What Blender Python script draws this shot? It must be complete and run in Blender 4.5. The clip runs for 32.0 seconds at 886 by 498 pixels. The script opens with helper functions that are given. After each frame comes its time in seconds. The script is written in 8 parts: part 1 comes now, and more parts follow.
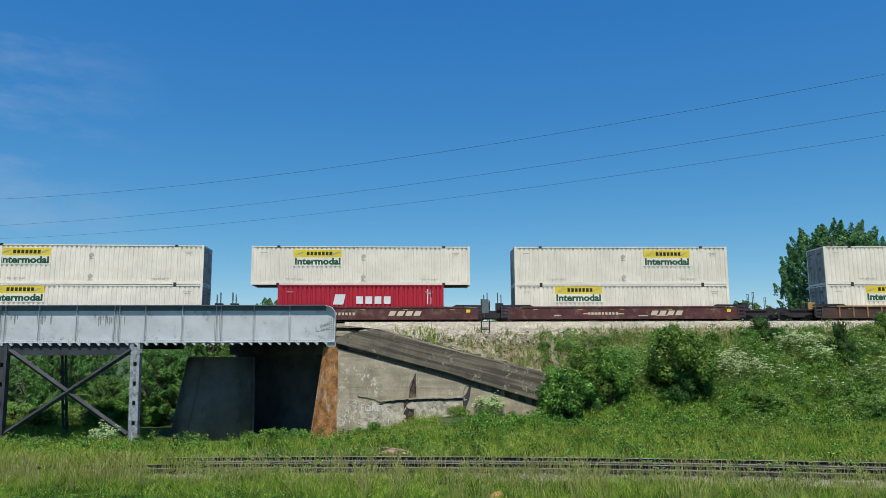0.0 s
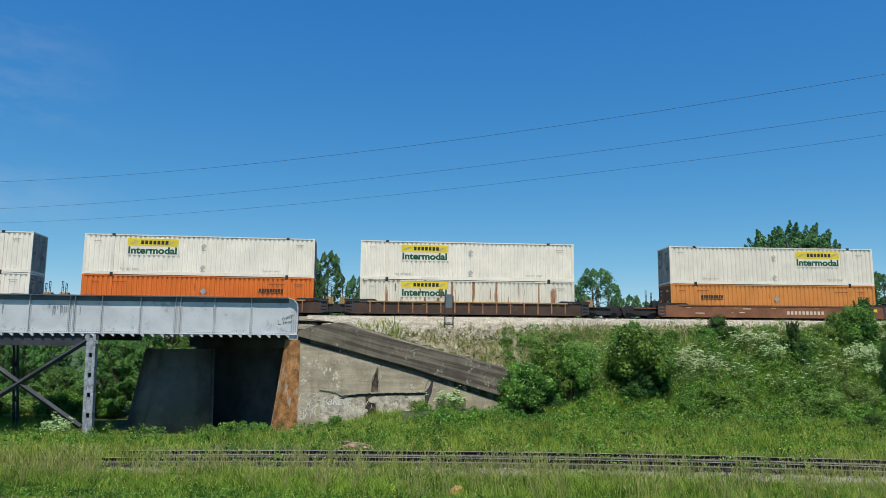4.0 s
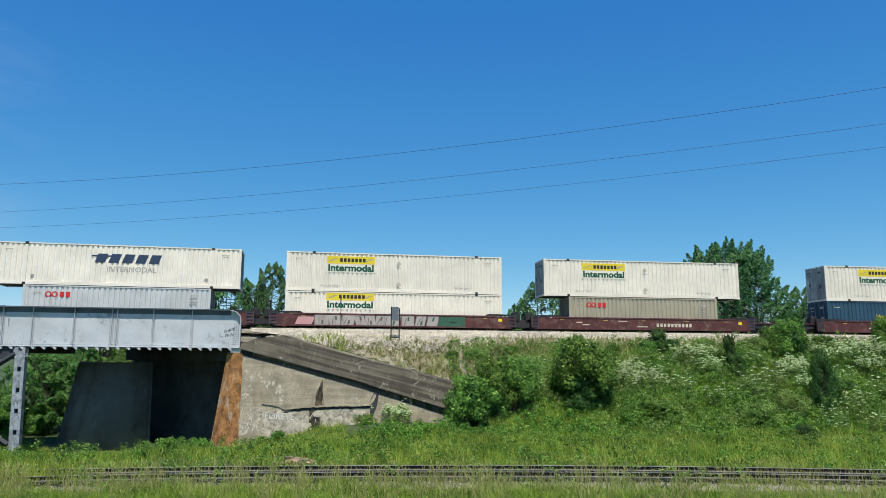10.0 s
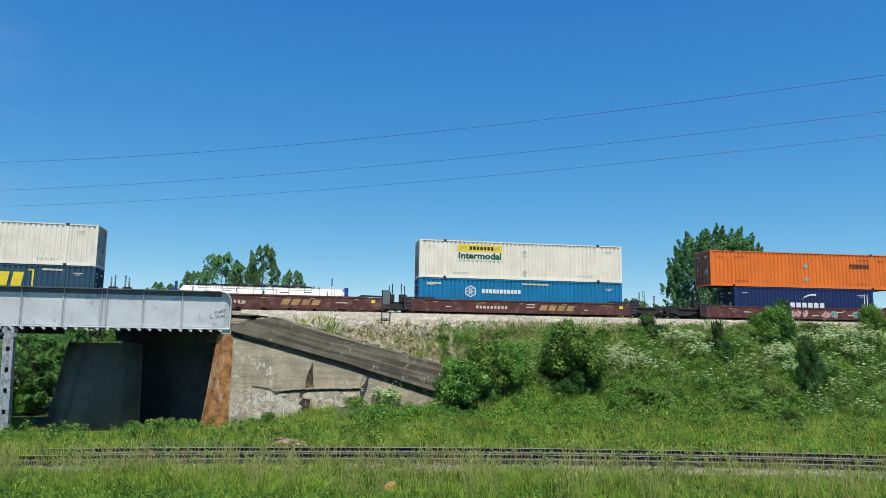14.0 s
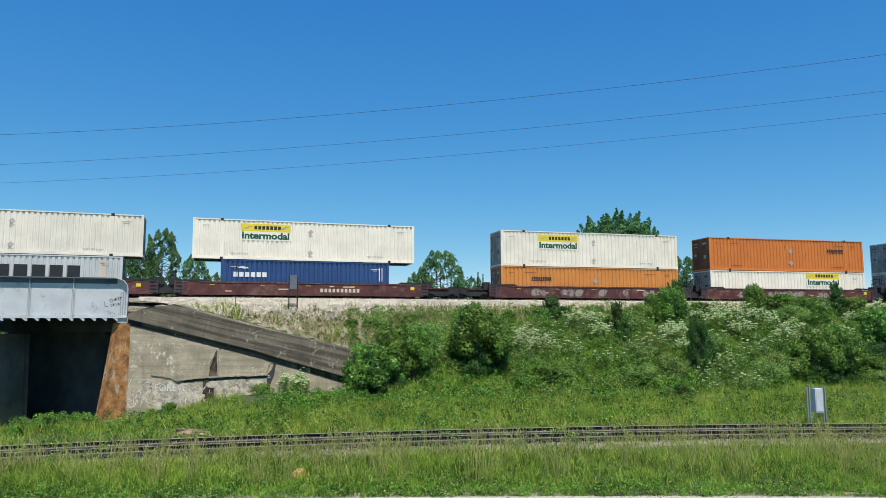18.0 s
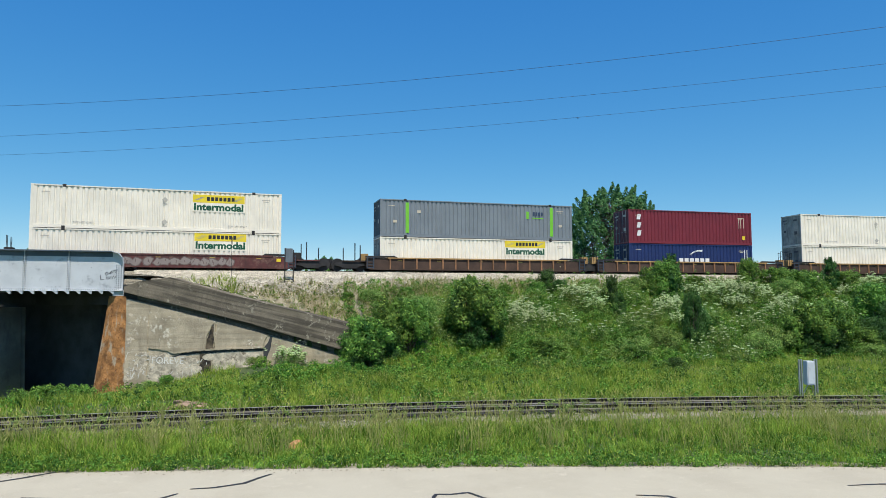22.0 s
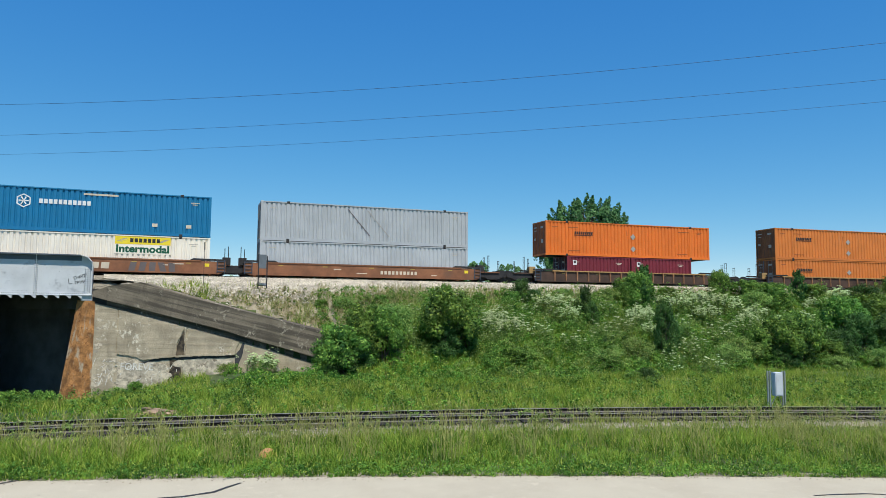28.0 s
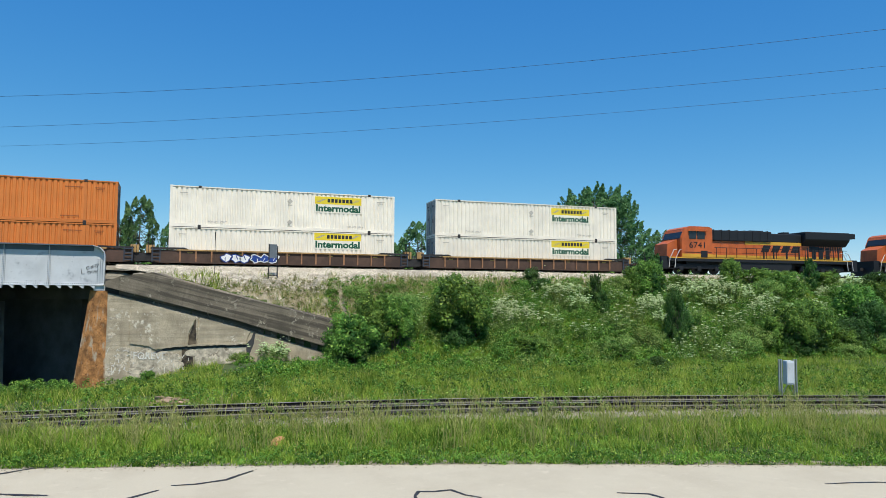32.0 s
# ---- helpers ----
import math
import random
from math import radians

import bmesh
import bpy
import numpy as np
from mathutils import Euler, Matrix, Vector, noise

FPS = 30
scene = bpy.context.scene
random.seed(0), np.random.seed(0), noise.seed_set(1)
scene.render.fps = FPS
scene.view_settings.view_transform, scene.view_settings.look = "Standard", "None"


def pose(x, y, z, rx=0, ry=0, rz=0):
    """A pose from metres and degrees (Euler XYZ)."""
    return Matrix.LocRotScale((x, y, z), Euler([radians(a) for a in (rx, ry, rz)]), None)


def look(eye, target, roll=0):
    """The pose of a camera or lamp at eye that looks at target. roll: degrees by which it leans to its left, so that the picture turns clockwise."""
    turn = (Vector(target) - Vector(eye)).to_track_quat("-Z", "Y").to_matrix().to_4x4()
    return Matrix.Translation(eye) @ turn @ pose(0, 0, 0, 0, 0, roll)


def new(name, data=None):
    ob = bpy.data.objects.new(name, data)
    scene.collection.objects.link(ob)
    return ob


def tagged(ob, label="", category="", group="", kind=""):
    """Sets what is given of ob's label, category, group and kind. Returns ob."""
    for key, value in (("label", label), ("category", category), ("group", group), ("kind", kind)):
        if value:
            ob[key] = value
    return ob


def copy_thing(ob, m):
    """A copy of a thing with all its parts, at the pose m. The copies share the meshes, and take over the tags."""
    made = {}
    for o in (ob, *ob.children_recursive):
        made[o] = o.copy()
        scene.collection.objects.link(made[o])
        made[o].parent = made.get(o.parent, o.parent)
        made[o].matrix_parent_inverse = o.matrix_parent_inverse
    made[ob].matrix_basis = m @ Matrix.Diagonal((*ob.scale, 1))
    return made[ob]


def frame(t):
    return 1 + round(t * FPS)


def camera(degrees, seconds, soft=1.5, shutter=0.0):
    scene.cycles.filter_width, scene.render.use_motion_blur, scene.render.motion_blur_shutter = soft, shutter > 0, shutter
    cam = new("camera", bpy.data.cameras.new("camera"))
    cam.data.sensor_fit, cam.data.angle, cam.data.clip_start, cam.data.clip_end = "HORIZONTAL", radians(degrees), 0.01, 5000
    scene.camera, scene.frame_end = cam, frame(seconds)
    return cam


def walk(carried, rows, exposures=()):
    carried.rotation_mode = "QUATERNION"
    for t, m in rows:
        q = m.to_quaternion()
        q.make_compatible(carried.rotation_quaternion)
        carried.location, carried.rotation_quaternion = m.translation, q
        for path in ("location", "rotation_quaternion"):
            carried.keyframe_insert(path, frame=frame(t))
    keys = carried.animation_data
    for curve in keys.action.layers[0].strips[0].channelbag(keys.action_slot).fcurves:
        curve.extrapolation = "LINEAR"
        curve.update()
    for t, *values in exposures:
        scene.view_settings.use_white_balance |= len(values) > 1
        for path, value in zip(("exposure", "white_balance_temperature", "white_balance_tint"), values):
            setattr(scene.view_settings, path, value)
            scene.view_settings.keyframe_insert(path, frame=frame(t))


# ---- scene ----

EYE_Z = 4.2
cam = camera(64.4, 32.0, soft=0.65)


def view(yaw, pitch, roll):
    """A hand-held camera that only turns where it stands."""
    return pose(0, 0, EYE_Z, 90 + pitch, 0, yaw) @ pose(0, 0, 0, 0, 0, roll)


TURNS = [
    (0, -2.96, 8.18, -0.23), (0.5, -3.57, 8.13, -0.04), (1, -4.53, 7.80, 0.00), (1.5, -5.01, 7.65, 0.23),
    (2, -4.93, 7.65, 0.37), (2.5, -5.40, 7.73, 0.39), (3, -5.48, 7.76, 0.37), (3.5, -5.75, 7.70, 0.37),
    (5.5, -5.93, 8.45, 0.46), (6, -6.06, 8.90, 0.52), (6.5, -7.17, 9.44, 0.61), (7, -7.87, 9.36, 0.59),
    (7.5, -8.47, 9.20, 0.55), (8, -9.04, 9.10, 0.48), (8.5, -9.03, 9.00, 0.28), (9, -9.24, 9.13, 0.23),
    (9.5, -9.71, 9.21, 0.26), (10, -10.21, 8.81, 0.35), (10.5, -10.22, 8.69, 0.27), (11, -10.18, 8.73, 0.19),
    (11.5, -10.03, 8.82, 0.12), (12, -10.17, 8.82, 0.29), (12.5, -10.53, 8.89, 0.14), (13, -10.53, 8.84, 0.18),
    (13.5, -10.64, 8.45, 0.60), (14, -10.92, 7.50, 0.85), (14.5, -12.74, 7.53, 0.83), (15, -15.53, 7.48, 0.58),
    (15.5, -16.56, 7.20, 0.18), (17.5, -18.13, 6.43, -0.17), (18, -18.40, 6.25, -0.19), (18.5, -18.52, 6.10, 0.00),
    (19, -18.86, 5.92, 0.19), (19.5, -20.09, 5.65, 0.33), (20, -20.38, 5.01, 0.27), (20.5, -20.31, 4.76, 0.24),
    (21, -19.22, 4.23, 0.16), (21.5, -17.93, 3.84, 0.19), (22, -18.73, 4.09, -0.15), (22.5, -20.10, 4.37, -0.37),
    (23, -20.15, 4.28, -0.38), (23.5, -20.49, 4.14, -0.31), (24, -21.04, 4.19, 0.16), (24.5, -21.74, 4.18, 0.32),
    (25, -22.01, 4.08, 0.52), (25.5, -21.65, 4.06, 0.49), (27.5, -20.98, 4.78, 0.58), (28, -20.75, 4.78, 0.48),
    (28.5, -20.71, 4.76, 0.37), (29, -20.71, 4.93, 0.32), (29.5, -20.49, 5.11, 0.39), (30, -20.43, 4.99, 0.39),
    (30.5, -20.31, 4.46, 0.41), (31, -19.84, 4.06, 0.56), (31.5, -20.01, 3.93, 0.46), (32, -19.96, 3.89, 0.34),
]
WARMTH, TINT = 5700, 10
STOPS = [(0, -0.13), (3.2, -0.11), (5.6, 0.0), (9, 0.05), (15, 0.05), (19, 0.07), (32, 0.07)]
walk(cam, [(t, view(a, b, c)) for t, a, b, c in TURNS], [(t, e, WARMTH, TINT) for t, e in STOPS])

# ---- daylight: a high summer sun behind the camera ----
SUN_ELEVATION, SUN_AZIMUTH = 62, 182    # degrees; azimuth clockwise from +y
world = bpy.data.worlds.new("daylight")
scene.world = world
world.use_nodes = True
sky = world.node_tree.nodes.new("ShaderNodeTexSky")
sky.sky_type = "NISHITA"
sky.sun_disc = False
sky.sun_elevation = radians(SUN_ELEVATION)
sky.sun_rotation = radians(SUN_AZIMUTH)
sky.air_density, sky.dust_density, sky.ozone_density = 0.62, 0.0, 2.6
back = world.node_tree.nodes["Background"]
back.inputs["Strength"].default_value = 0.147
deep = world.node_tree.nodes.new("ShaderNodeHueSaturation")
deep.inputs["Saturation"].default_value = 1.2
deep.inputs["Hue"].default_value = 0.49
world.node_tree.links.new(sky.outputs["Color"], deep.inputs["Color"])
# a clear, slightly hazy sky: each colour's fall from the horizon to the zenith, and its strength
split = world.node_tree.nodes.new("ShaderNodeSeparateColor")
joined = world.node_tree.nodes.new("ShaderNodeCombineColor")
world.node_tree.links.new(deep.outputs["Color"], split.inputs[0])
for _i, (_fall, _gain) in enumerate(((1.0, 0.91), (0.73, 1.235), (0.35, 2.36))):
    _p = world.node_tree.nodes.new("ShaderNodeMath")
    _p.operation = "POWER"
    _p.inputs[1].default_value = _fall
    _g = world.node_tree.nodes.new("ShaderNodeMath")
    _g.operation = "MULTIPLY"
    _g.inputs[1].default_value = _gain
    world.node_tree.links.new(split.outputs[_i], _p.inputs[0])
    world.node_tree.links.new(_p.outputs[0], _g.inputs[0])
    world.node_tree.links.new(_g.outputs[0], joined.inputs[_i])
# thin cirrus low in the west
_where = world.node_tree.nodes.new("ShaderNodeTexCoord")
_long = world.node_tree.nodes.new("ShaderNodeMapping")
_long.inputs["Scale"].default_value = (1.0, 1.0, 3.2)
_wisp = world.node_tree.nodes.new("ShaderNodeTexNoise")
_wisp.inputs["Scale"].default_value, _wisp.inputs["Detail"].default_value, _wisp.inputs["Roughness"].default_value = 4.5, 7.0, 0.62
_thin = world.node_tree.nodes.new("ShaderNodeMapRange")
_thin.inputs["From Min"].default_value, _thin.inputs["From Max"].default_value, _thin.inputs["To Max"].default_value = 0.46, 0.8, 0.5
_axes = world.node_tree.nodes.new("ShaderNodeSeparateXYZ")
_west = world.node_tree.nodes.new("ShaderNodeMapRange")
_west.inputs["From Min"].default_value, _west.inputs["From Max"].default_value = -0.3, -0.5
_share = world.node_tree.nodes.new("ShaderNodeMath")
_share.operation = "MULTIPLY"
_veil = world.node_tree.nodes.new("ShaderNodeMix")
_veil.data_type = "RGBA"
_veil.inputs[7].default_value = (3.2, 3.6, 4.2, 1)
for _a, _b in ((_where.outputs["Generated"], _long.inputs["Vector"]), (_long.outputs[0], _wisp.inputs["Vector"]), (_wisp.outputs["Fac"], _thin.inputs["Value"]), (_where.outputs["Generated"], _axes.inputs[0]),
               (_axes.outputs[0], _west.inputs["Value"]), (_thin.outputs[0], _share.inputs[0]), (_west.outputs[0], _share.inputs[1]), (_share.outputs[0], _veil.inputs[0]), (joined.outputs[0], _veil.inputs[6]),
               (_veil.outputs[2], back.inputs["Color"])):
    world.node_tree.links.new(_a, _b)
sun = new("sun", bpy.data.lights.new("sun", "SUN"))
sun.data.energy, sun.data.angle, sun.data.color = 5.0, radians(0.53), (1.0, 0.87, 0.665)
_az, _el = radians(SUN_AZIMUTH), radians(SUN_ELEVATION)
_to_sun = Vector((math.sin(_az) * math.cos(_el), math.cos(_az) * math.cos(_el), math.sin(_el)))
sun.matrix_world = look((0, 0, 60), Vector((0, 0, 60)) - _to_sun)

# ---- helpers ----
MESHES = {}


def part(name, bm, material, parent=None, label=""):
    """Links a bmesh as one mesh object, under a thing or part if one is given."""
    me = bpy.data.meshes.new(name)
    bm.to_mesh(me)
    bm.free()
    me.materials.append(material)
    return piece(name, me, parent, label)


def piece(name, me, parent=None, label=""):
    ob = new(name, me)
    ob.parent = parent
    return tagged(ob, label)


def kept(key, name, build, material, parent, label="", at=None):
    """A part whose mesh is built once for each key and shared afterwards."""
    if key not in MESHES:
        bm = bmesh.new()
        build(bm)
        me = bpy.data.meshes.new(name)
        bm.to_mesh(me)
        bm.free()
        me.materials.append(material)
        MESHES[key] = me
    ob = piece(name, MESHES[key], parent, label)
    if at is not None:
        ob.matrix_basis = at
    return ob


def thing(name, label, category, group="", m=None, kind=""):
    ob = new(name)
    if m is not None:
        ob.matrix_basis = m
    return tagged(ob, label, category, group, kind)


def np_mesh(name, verts, faces, material):
    """A mesh from arrays: verts (n, 3); faces (m, k) with k corners each, or a list of such arrays."""
    faces = faces if isinstance(faces, list) else [faces]
    me = bpy.data.meshes.new(name)
    verts = np.asarray(verts, np.float32)
    me.vertices.add(len(verts))
    me.vertices.foreach_set("co", verts.ravel())
    loops = np.concatenate([f.ravel() for f in faces]).astype(np.int32)
    sizes = np.concatenate([np.full(len(f), f.shape[1]) for f in faces])
    me.loops.add(len(loops))
    me.loops.foreach_set("vertex_index", loops)
    me.polygons.add(len(sizes))
    me.polygons.foreach_set("loop_start", (np.cumsum(sizes) - sizes).astype(np.int32))
    me.update(calc_edges=True)
    me.validate()
    me.materials.append(material)
    return me


def box(bm, x0, x1, y0, y1, z0, z1, bevel=0.0):
    vs = [bm.verts.new((x, y, z)) for z in (z0, z1) for x, y in ((x0, y0), (x1, y0), (x1, y1), (x0, y1))]
    fs = [bm.faces.new([vs[i] for i in q]) for q in
          ((3, 2, 1, 0), (4, 5, 6, 7), (0, 1, 5, 4), (1, 2, 6, 5), (2, 3, 7, 6), (3, 0, 4, 7))]
    if bevel:
        bmesh.ops.bevel(bm, geom=list({e for f in fs for e in f.edges}), offset=bevel, segments=2, profile=0.6, affect="EDGES")


def prism(bm, outline, lo, hi, axis="y"):
    """A closed outline (in the two other axes, in order) pulled along an axis from lo to hi."""
    def at(u, v, w):
        return {"x": (w, u, v), "y": (u, w, v), "z": (u, v, w)}[axis]
    a = [bm.verts.new(at(u, v, lo)) for u, v in outline]
    b = [bm.verts.new(at(u, v, hi)) for u, v in outline]
    n = len(outline)
    bm.faces.new(a)
    bm.faces.new(b[::-1])
    for i in range(n):
        bm.faces.new((a[i], b[i], b[(i + 1) % n], a[(i + 1) % n]))
    bmesh.ops.recalc_face_normals(bm, faces=bm.faces)


def tube(bm, p0, p1, r0, r1=None, n=8, caps=True):
    p0, p1 = Vector(p0), Vector(p1)
    r1 = r0 if r1 is None else r1
    q = (p1 - p0).to_track_quat("Z", "Y")
    rings = []
    for p, r in ((p0, r0), (p1, r1)):
        rings.append([bm.verts.new(p + q @ Vector((r * math.cos(i * math.tau / n), r * math.sin(i * math.tau / n), 0))) for i in range(n)])
    for i in range(n):
        bm.faces.new((rings[0][i], rings[0][(i + 1) % n], rings[1][(i + 1) % n], rings[1][i]))
    if caps:
        bm.faces.new(rings[0][::-1])
        bm.faces.new(rings[1])


def lettering(text, size, material, parent, at, name="lettering", label="", squeeze=1.0, bold=0.0):
    """Words in the built-in font as a thin flat mesh, facing -y at the pose at."""
    key = ("text", text, size, material.name, squeeze, bold)
    if key not in MESHES:
        cu = bpy.data.curves.new("words", "FONT")
        cu.body, cu.size, cu.align_x, cu.align_y, cu.offset, cu.extrude = text, size, "CENTER", "CENTER", bold, 0.004
        cu.resolution_u = 3
        ob = bpy.data.objects.new("words", cu)
        scene.collection.objects.link(ob)
        me = bpy.data.meshes.new_from_object(ob.evaluated_get(bpy.context.evaluated_depsgraph_get()))
        bpy.data.objects.remove(ob)
        me.transform(Matrix.Rotation(math.pi / 2, 4, "X") @ Matrix.Diagonal((squeeze, 1, 1, 1)))
        me.materials.clear()
        me.materials.append(material)
        MESHES[key] = me
    ob = piece(name, MESHES[key], parent, label)
    ob.matrix_basis = at
    return ob

# ---- materials ----
def nodes_of(name):
    m = bpy.data.materials.new(name)
    m.use_nodes = True
    return m, m.node_tree.nodes, m.node_tree.links, m.node_tree.nodes["Principled BSDF"]


def math_node(N, L, op, a, b):
    n = N.new("ShaderNodeMath")
    n.operation = op
    for i, v in enumerate((a, b)):
        if isinstance(v, (int, float)):
            n.inputs[i].default_value = v
        else:
            L.new(v, n.inputs[i])
    return n.outputs[0]


def blend(N, L, fac, a, b):
    n = N.new("ShaderNodeMix")
    n.data_type = "RGBA"
    for s, v in ((n.inputs[0], fac), (n.inputs[6], a), (n.inputs[7], b)):
        if isinstance(v, tuple):
            s.default_value = (*v[:3], 1)
        elif isinstance(v, (int, float)):
            s.default_value = v
        else:
            L.new(v, s)
    return n.outputs[2]


def ramp(N, L, value, lo, hi):
    n = N.new("ShaderNodeMapRange")
    n.inputs["From Min"].default_value, n.inputs["From Max"].default_value = lo, hi
    n.interpolation_type = "SMOOTHSTEP"
    L.new(value, n.inputs["Value"])
    return n.outputs[0]


def noise_of(N, L, coord, scale, detail=5.0, rough=0.6, stretch=None):
    if stretch:
        mp = N.new("ShaderNodeMapping")
        mp.inputs["Scale"].default_value = stretch
        L.new(coord, mp.inputs["Vector"])
        coord = mp.outputs[0]
    n = N.new("ShaderNodeTexNoise")
    n.inputs["Scale"].default_value, n.inputs["Detail"].default_value, n.inputs["Roughness"].default_value = scale, detail, rough
    L.new(coord, n.inputs["Vector"])
    return n.outputs["Fac"]


def surface(name, color, rough=0.6, metal=0.0, var=0.15, scale=1.2, grain=30.0, bump=0.1, dirt=None, dirt_scale=0.8,
            dirt_from=0.55, dirt_to=0.75, streak=None, spread=0.0, turn=None, specks=None, single=False):
    """A worn surface: broad stains, fine grain, a second colour in patches or streaks, and a little relief."""
    m, N, L, b = nodes_of(name)
    co = N.new("ShaderNodeTexCoord").outputs["Object"]
    info = N.new("ShaderNodeObjectInfo")
    shift = N.new("ShaderNodeVectorMath")
    shift.operation = "ADD"
    L.new(co, shift.inputs[0])
    L.new(math_node(N, L, "MULTIPLY", info.outputs["Random"], 37.0), shift.inputs[1])
    co = shift.outputs[0]
    broad, fine = noise_of(N, L, co, scale), noise_of(N, L, co, grain, 3.0)
    dark = tuple(c * (1 - var * 1.6) for c in color)
    light = tuple(min(1.0, c * (1 + var)) for c in color)
    col = blend(N, L, ramp(N, L, broad, 0.3, 0.7), dark, light)
    col = blend(N, L, math_node(N, L, "MULTIPLY", ramp(N, L, fine, 0.35, 0.7), var * 1.2), col, dark)
    if dirt:
        along = co
        if turn:
            mp = N.new("ShaderNodeMapping")
            mp.inputs["Rotation"].default_value = tuple(radians(a) for a in turn)
            L.new(co, mp.inputs["Vector"])
            along = mp.outputs[0]
        patch = noise_of(N, L, along, dirt_scale, 6.0, 0.65, streak)
        col = blend(N, L, ramp(N, L, patch, dirt_from, dirt_to), col, dirt)
    if specks:
        col = blend(N, L, ramp(N, L, noise_of(N, L, co, specks[1], 8.0, 0.75), specks[2], specks[3]), col, specks[0])
    if spread:
        hs = N.new("ShaderNodeHueSaturation")
        L.new(col, hs.inputs["Color"])
        own = N.new("ShaderNodeNewGeometry").outputs["Random Per Island"] if single else info.outputs["Random"]
        L.new(math_node(N, L, "ADD", math_node(N, L, "MULTIPLY", own, spread), 1 - spread / 2), hs.inputs["Value"])
        col = hs.outputs[0]
    L.new(col, b.inputs["Base Color"])
    L.new(math_node(N, L, "ADD", math_node(N, L, "MULTIPLY", fine, 0.25), rough - 0.12), b.inputs["Roughness"])
    b.inputs["Metallic"].default_value = metal
    if bump:
        bp = N.new("ShaderNodeBump")
        bp.inputs["Strength"].default_value, bp.inputs["Distance"].default_value = bump, 0.02
        L.new(fine, bp.inputs["Height"])
        L.new(bp.outputs[0], b.inputs["Normal"])
    return m


def foliage(name, dark, light, tip=None, thin=0.35, tip_share=0.12):
    """Leaves or blades: each one its own shade, a little light passing through."""
    m, N, L, b = nodes_of(name)
    rnd = N.new("ShaderNodeNewGeometry").outputs["Random Per Island"]
    info = N.new("ShaderNodeObjectInfo").outputs["Random"]
    co = N.new("ShaderNodeTexCoord").outputs["Object"]
    patch = ramp(N, L, noise_of(N, L, co, 0.45, 3.0), 0.35, 0.65)
    tuft = ramp(N, L, noise_of(N, L, co, 2.2, 2.0), 0.42, 0.58)
    mixf = math_node(N, L, "ADD", math_node(N, L, "MULTIPLY", rnd, 0.25), math_node(N, L, "ADD", math_node(N, L, "MULTIPLY", patch, 0.35), math_node(N, L, "MULTIPLY", tuft, 0.4)))
    col = blend(N, L, mixf, dark, light)
    if tip:
        col = blend(N, L, math_node(N, L, "LESS_THAN", math_node(N, L, "FRACT", math_node(N, L, "MULTIPLY", rnd, 17.3), 0.0), tip_share), col, tip)
    hs = N.new("ShaderNodeHueSaturation")
    L.new(col, hs.inputs["Color"])
    L.new(math_node(N, L, "ADD", math_node(N, L, "MULTIPLY", info, 0.35), 0.82), hs.inputs["Value"])
    L.new(math_node(N, L, "ADD", math_node(N, L, "MULTIPLY", info, 0.03), 0.485), hs.inputs["Hue"])
    L.new(hs.outputs[0], b.inputs["Base Color"])
    b.inputs["Roughness"].default_value = 0.5
    b.inputs["Specular IOR Level"].default_value = 0.12
    tr = N.new("ShaderNodeBsdfTranslucent")
    L.new(hs.outputs[0], tr.inputs["Color"])
    mx = N.new("ShaderNodeMixShader")
    mx.inputs[0].default_value = thin
    L.new(b.outputs[0], mx.inputs[1])
    L.new(tr.outputs[0], mx.inputs[2])
    L.new(mx.outputs[0], N["Material Output"].inputs["Surface"])
    return m


def mixed_ground(name, layers, bump=0.5, grain=25.0):
    """A ground of several colours in patches of their own size: (colour, scale, from, to) laid over one another."""
    m, N, L, b = nodes_of(name)
    co = N.new("ShaderNodeTexCoord").outputs["Object"]
    col = layers[0][0]
    for c, s, lo, hi in layers[1:]:
        col = blend(N, L, ramp(N, L, noise_of(N, L, co, s, 6.0, 0.65), lo, hi), col, c)
    fine = noise_of(N, L, co, grain, 4.0, 0.7)
    col = blend(N, L, math_node(N, L, "MULTIPLY", ramp(N, L, fine, 0.4, 0.75), 0.35), col, tuple(c * 0.45 for c in layers[0][0]))
    L.new(col, b.inputs["Base Color"])
    b.inputs["Roughness"].default_value = 0.92
    bp = N.new("ShaderNodeBump")
    bp.inputs["Strength"].default_value, bp.inputs["Distance"].default_value = bump, 0.05
    L.new(fine, bp.inputs["Height"])
    L.new(bp.outputs[0], b.inputs["Normal"])
    return m


M_GROUND = mixed_ground("meadow_soil", [((0.05, 0.08, 0.02), 0, 0, 0), ((0.09, 0.12, 0.03), 0.35, 0.4, 0.65), ((0.14, 0.12, 0.06), 1.3, 0.6, 0.75)])
M_ROAD = mixed_ground("pale_concrete", [((0.52, 0.465, 0.345), 0, 0, 0), ((0.47, 0.415, 0.305), 0.5, 0.4, 0.7), ((0.57, 0.51, 0.385), 2.5, 0.55, 0.75), ((0.33, 0.29, 0.22), 7.0, 0.66, 0.76)], 0.2, 90.0)
M_VERGE = mixed_ground("gravel_verge", [((0.36, 0.31, 0.22), 0, 0, 0), ((0.25, 0.22, 0.14), 1.5, 0.45, 0.65), ((0.13, 0.15, 0.06), 0.8, 0.5, 0.62)], 0.6, 60.0)
M_TAR = surface("crack_tar", (0.035, 0.03, 0.027), 0.5, var=0.2, grain=60)
M_BALLAST = mixed_ground("ballast", [((0.36, 0.32, 0.24), 0, 0, 0), ((0.45, 0.405, 0.315), 2.0, 0.45, 0.65), ((0.11, 0.09, 0.065), 14.0, 0.47, 0.56)], 1.0, 14.0)
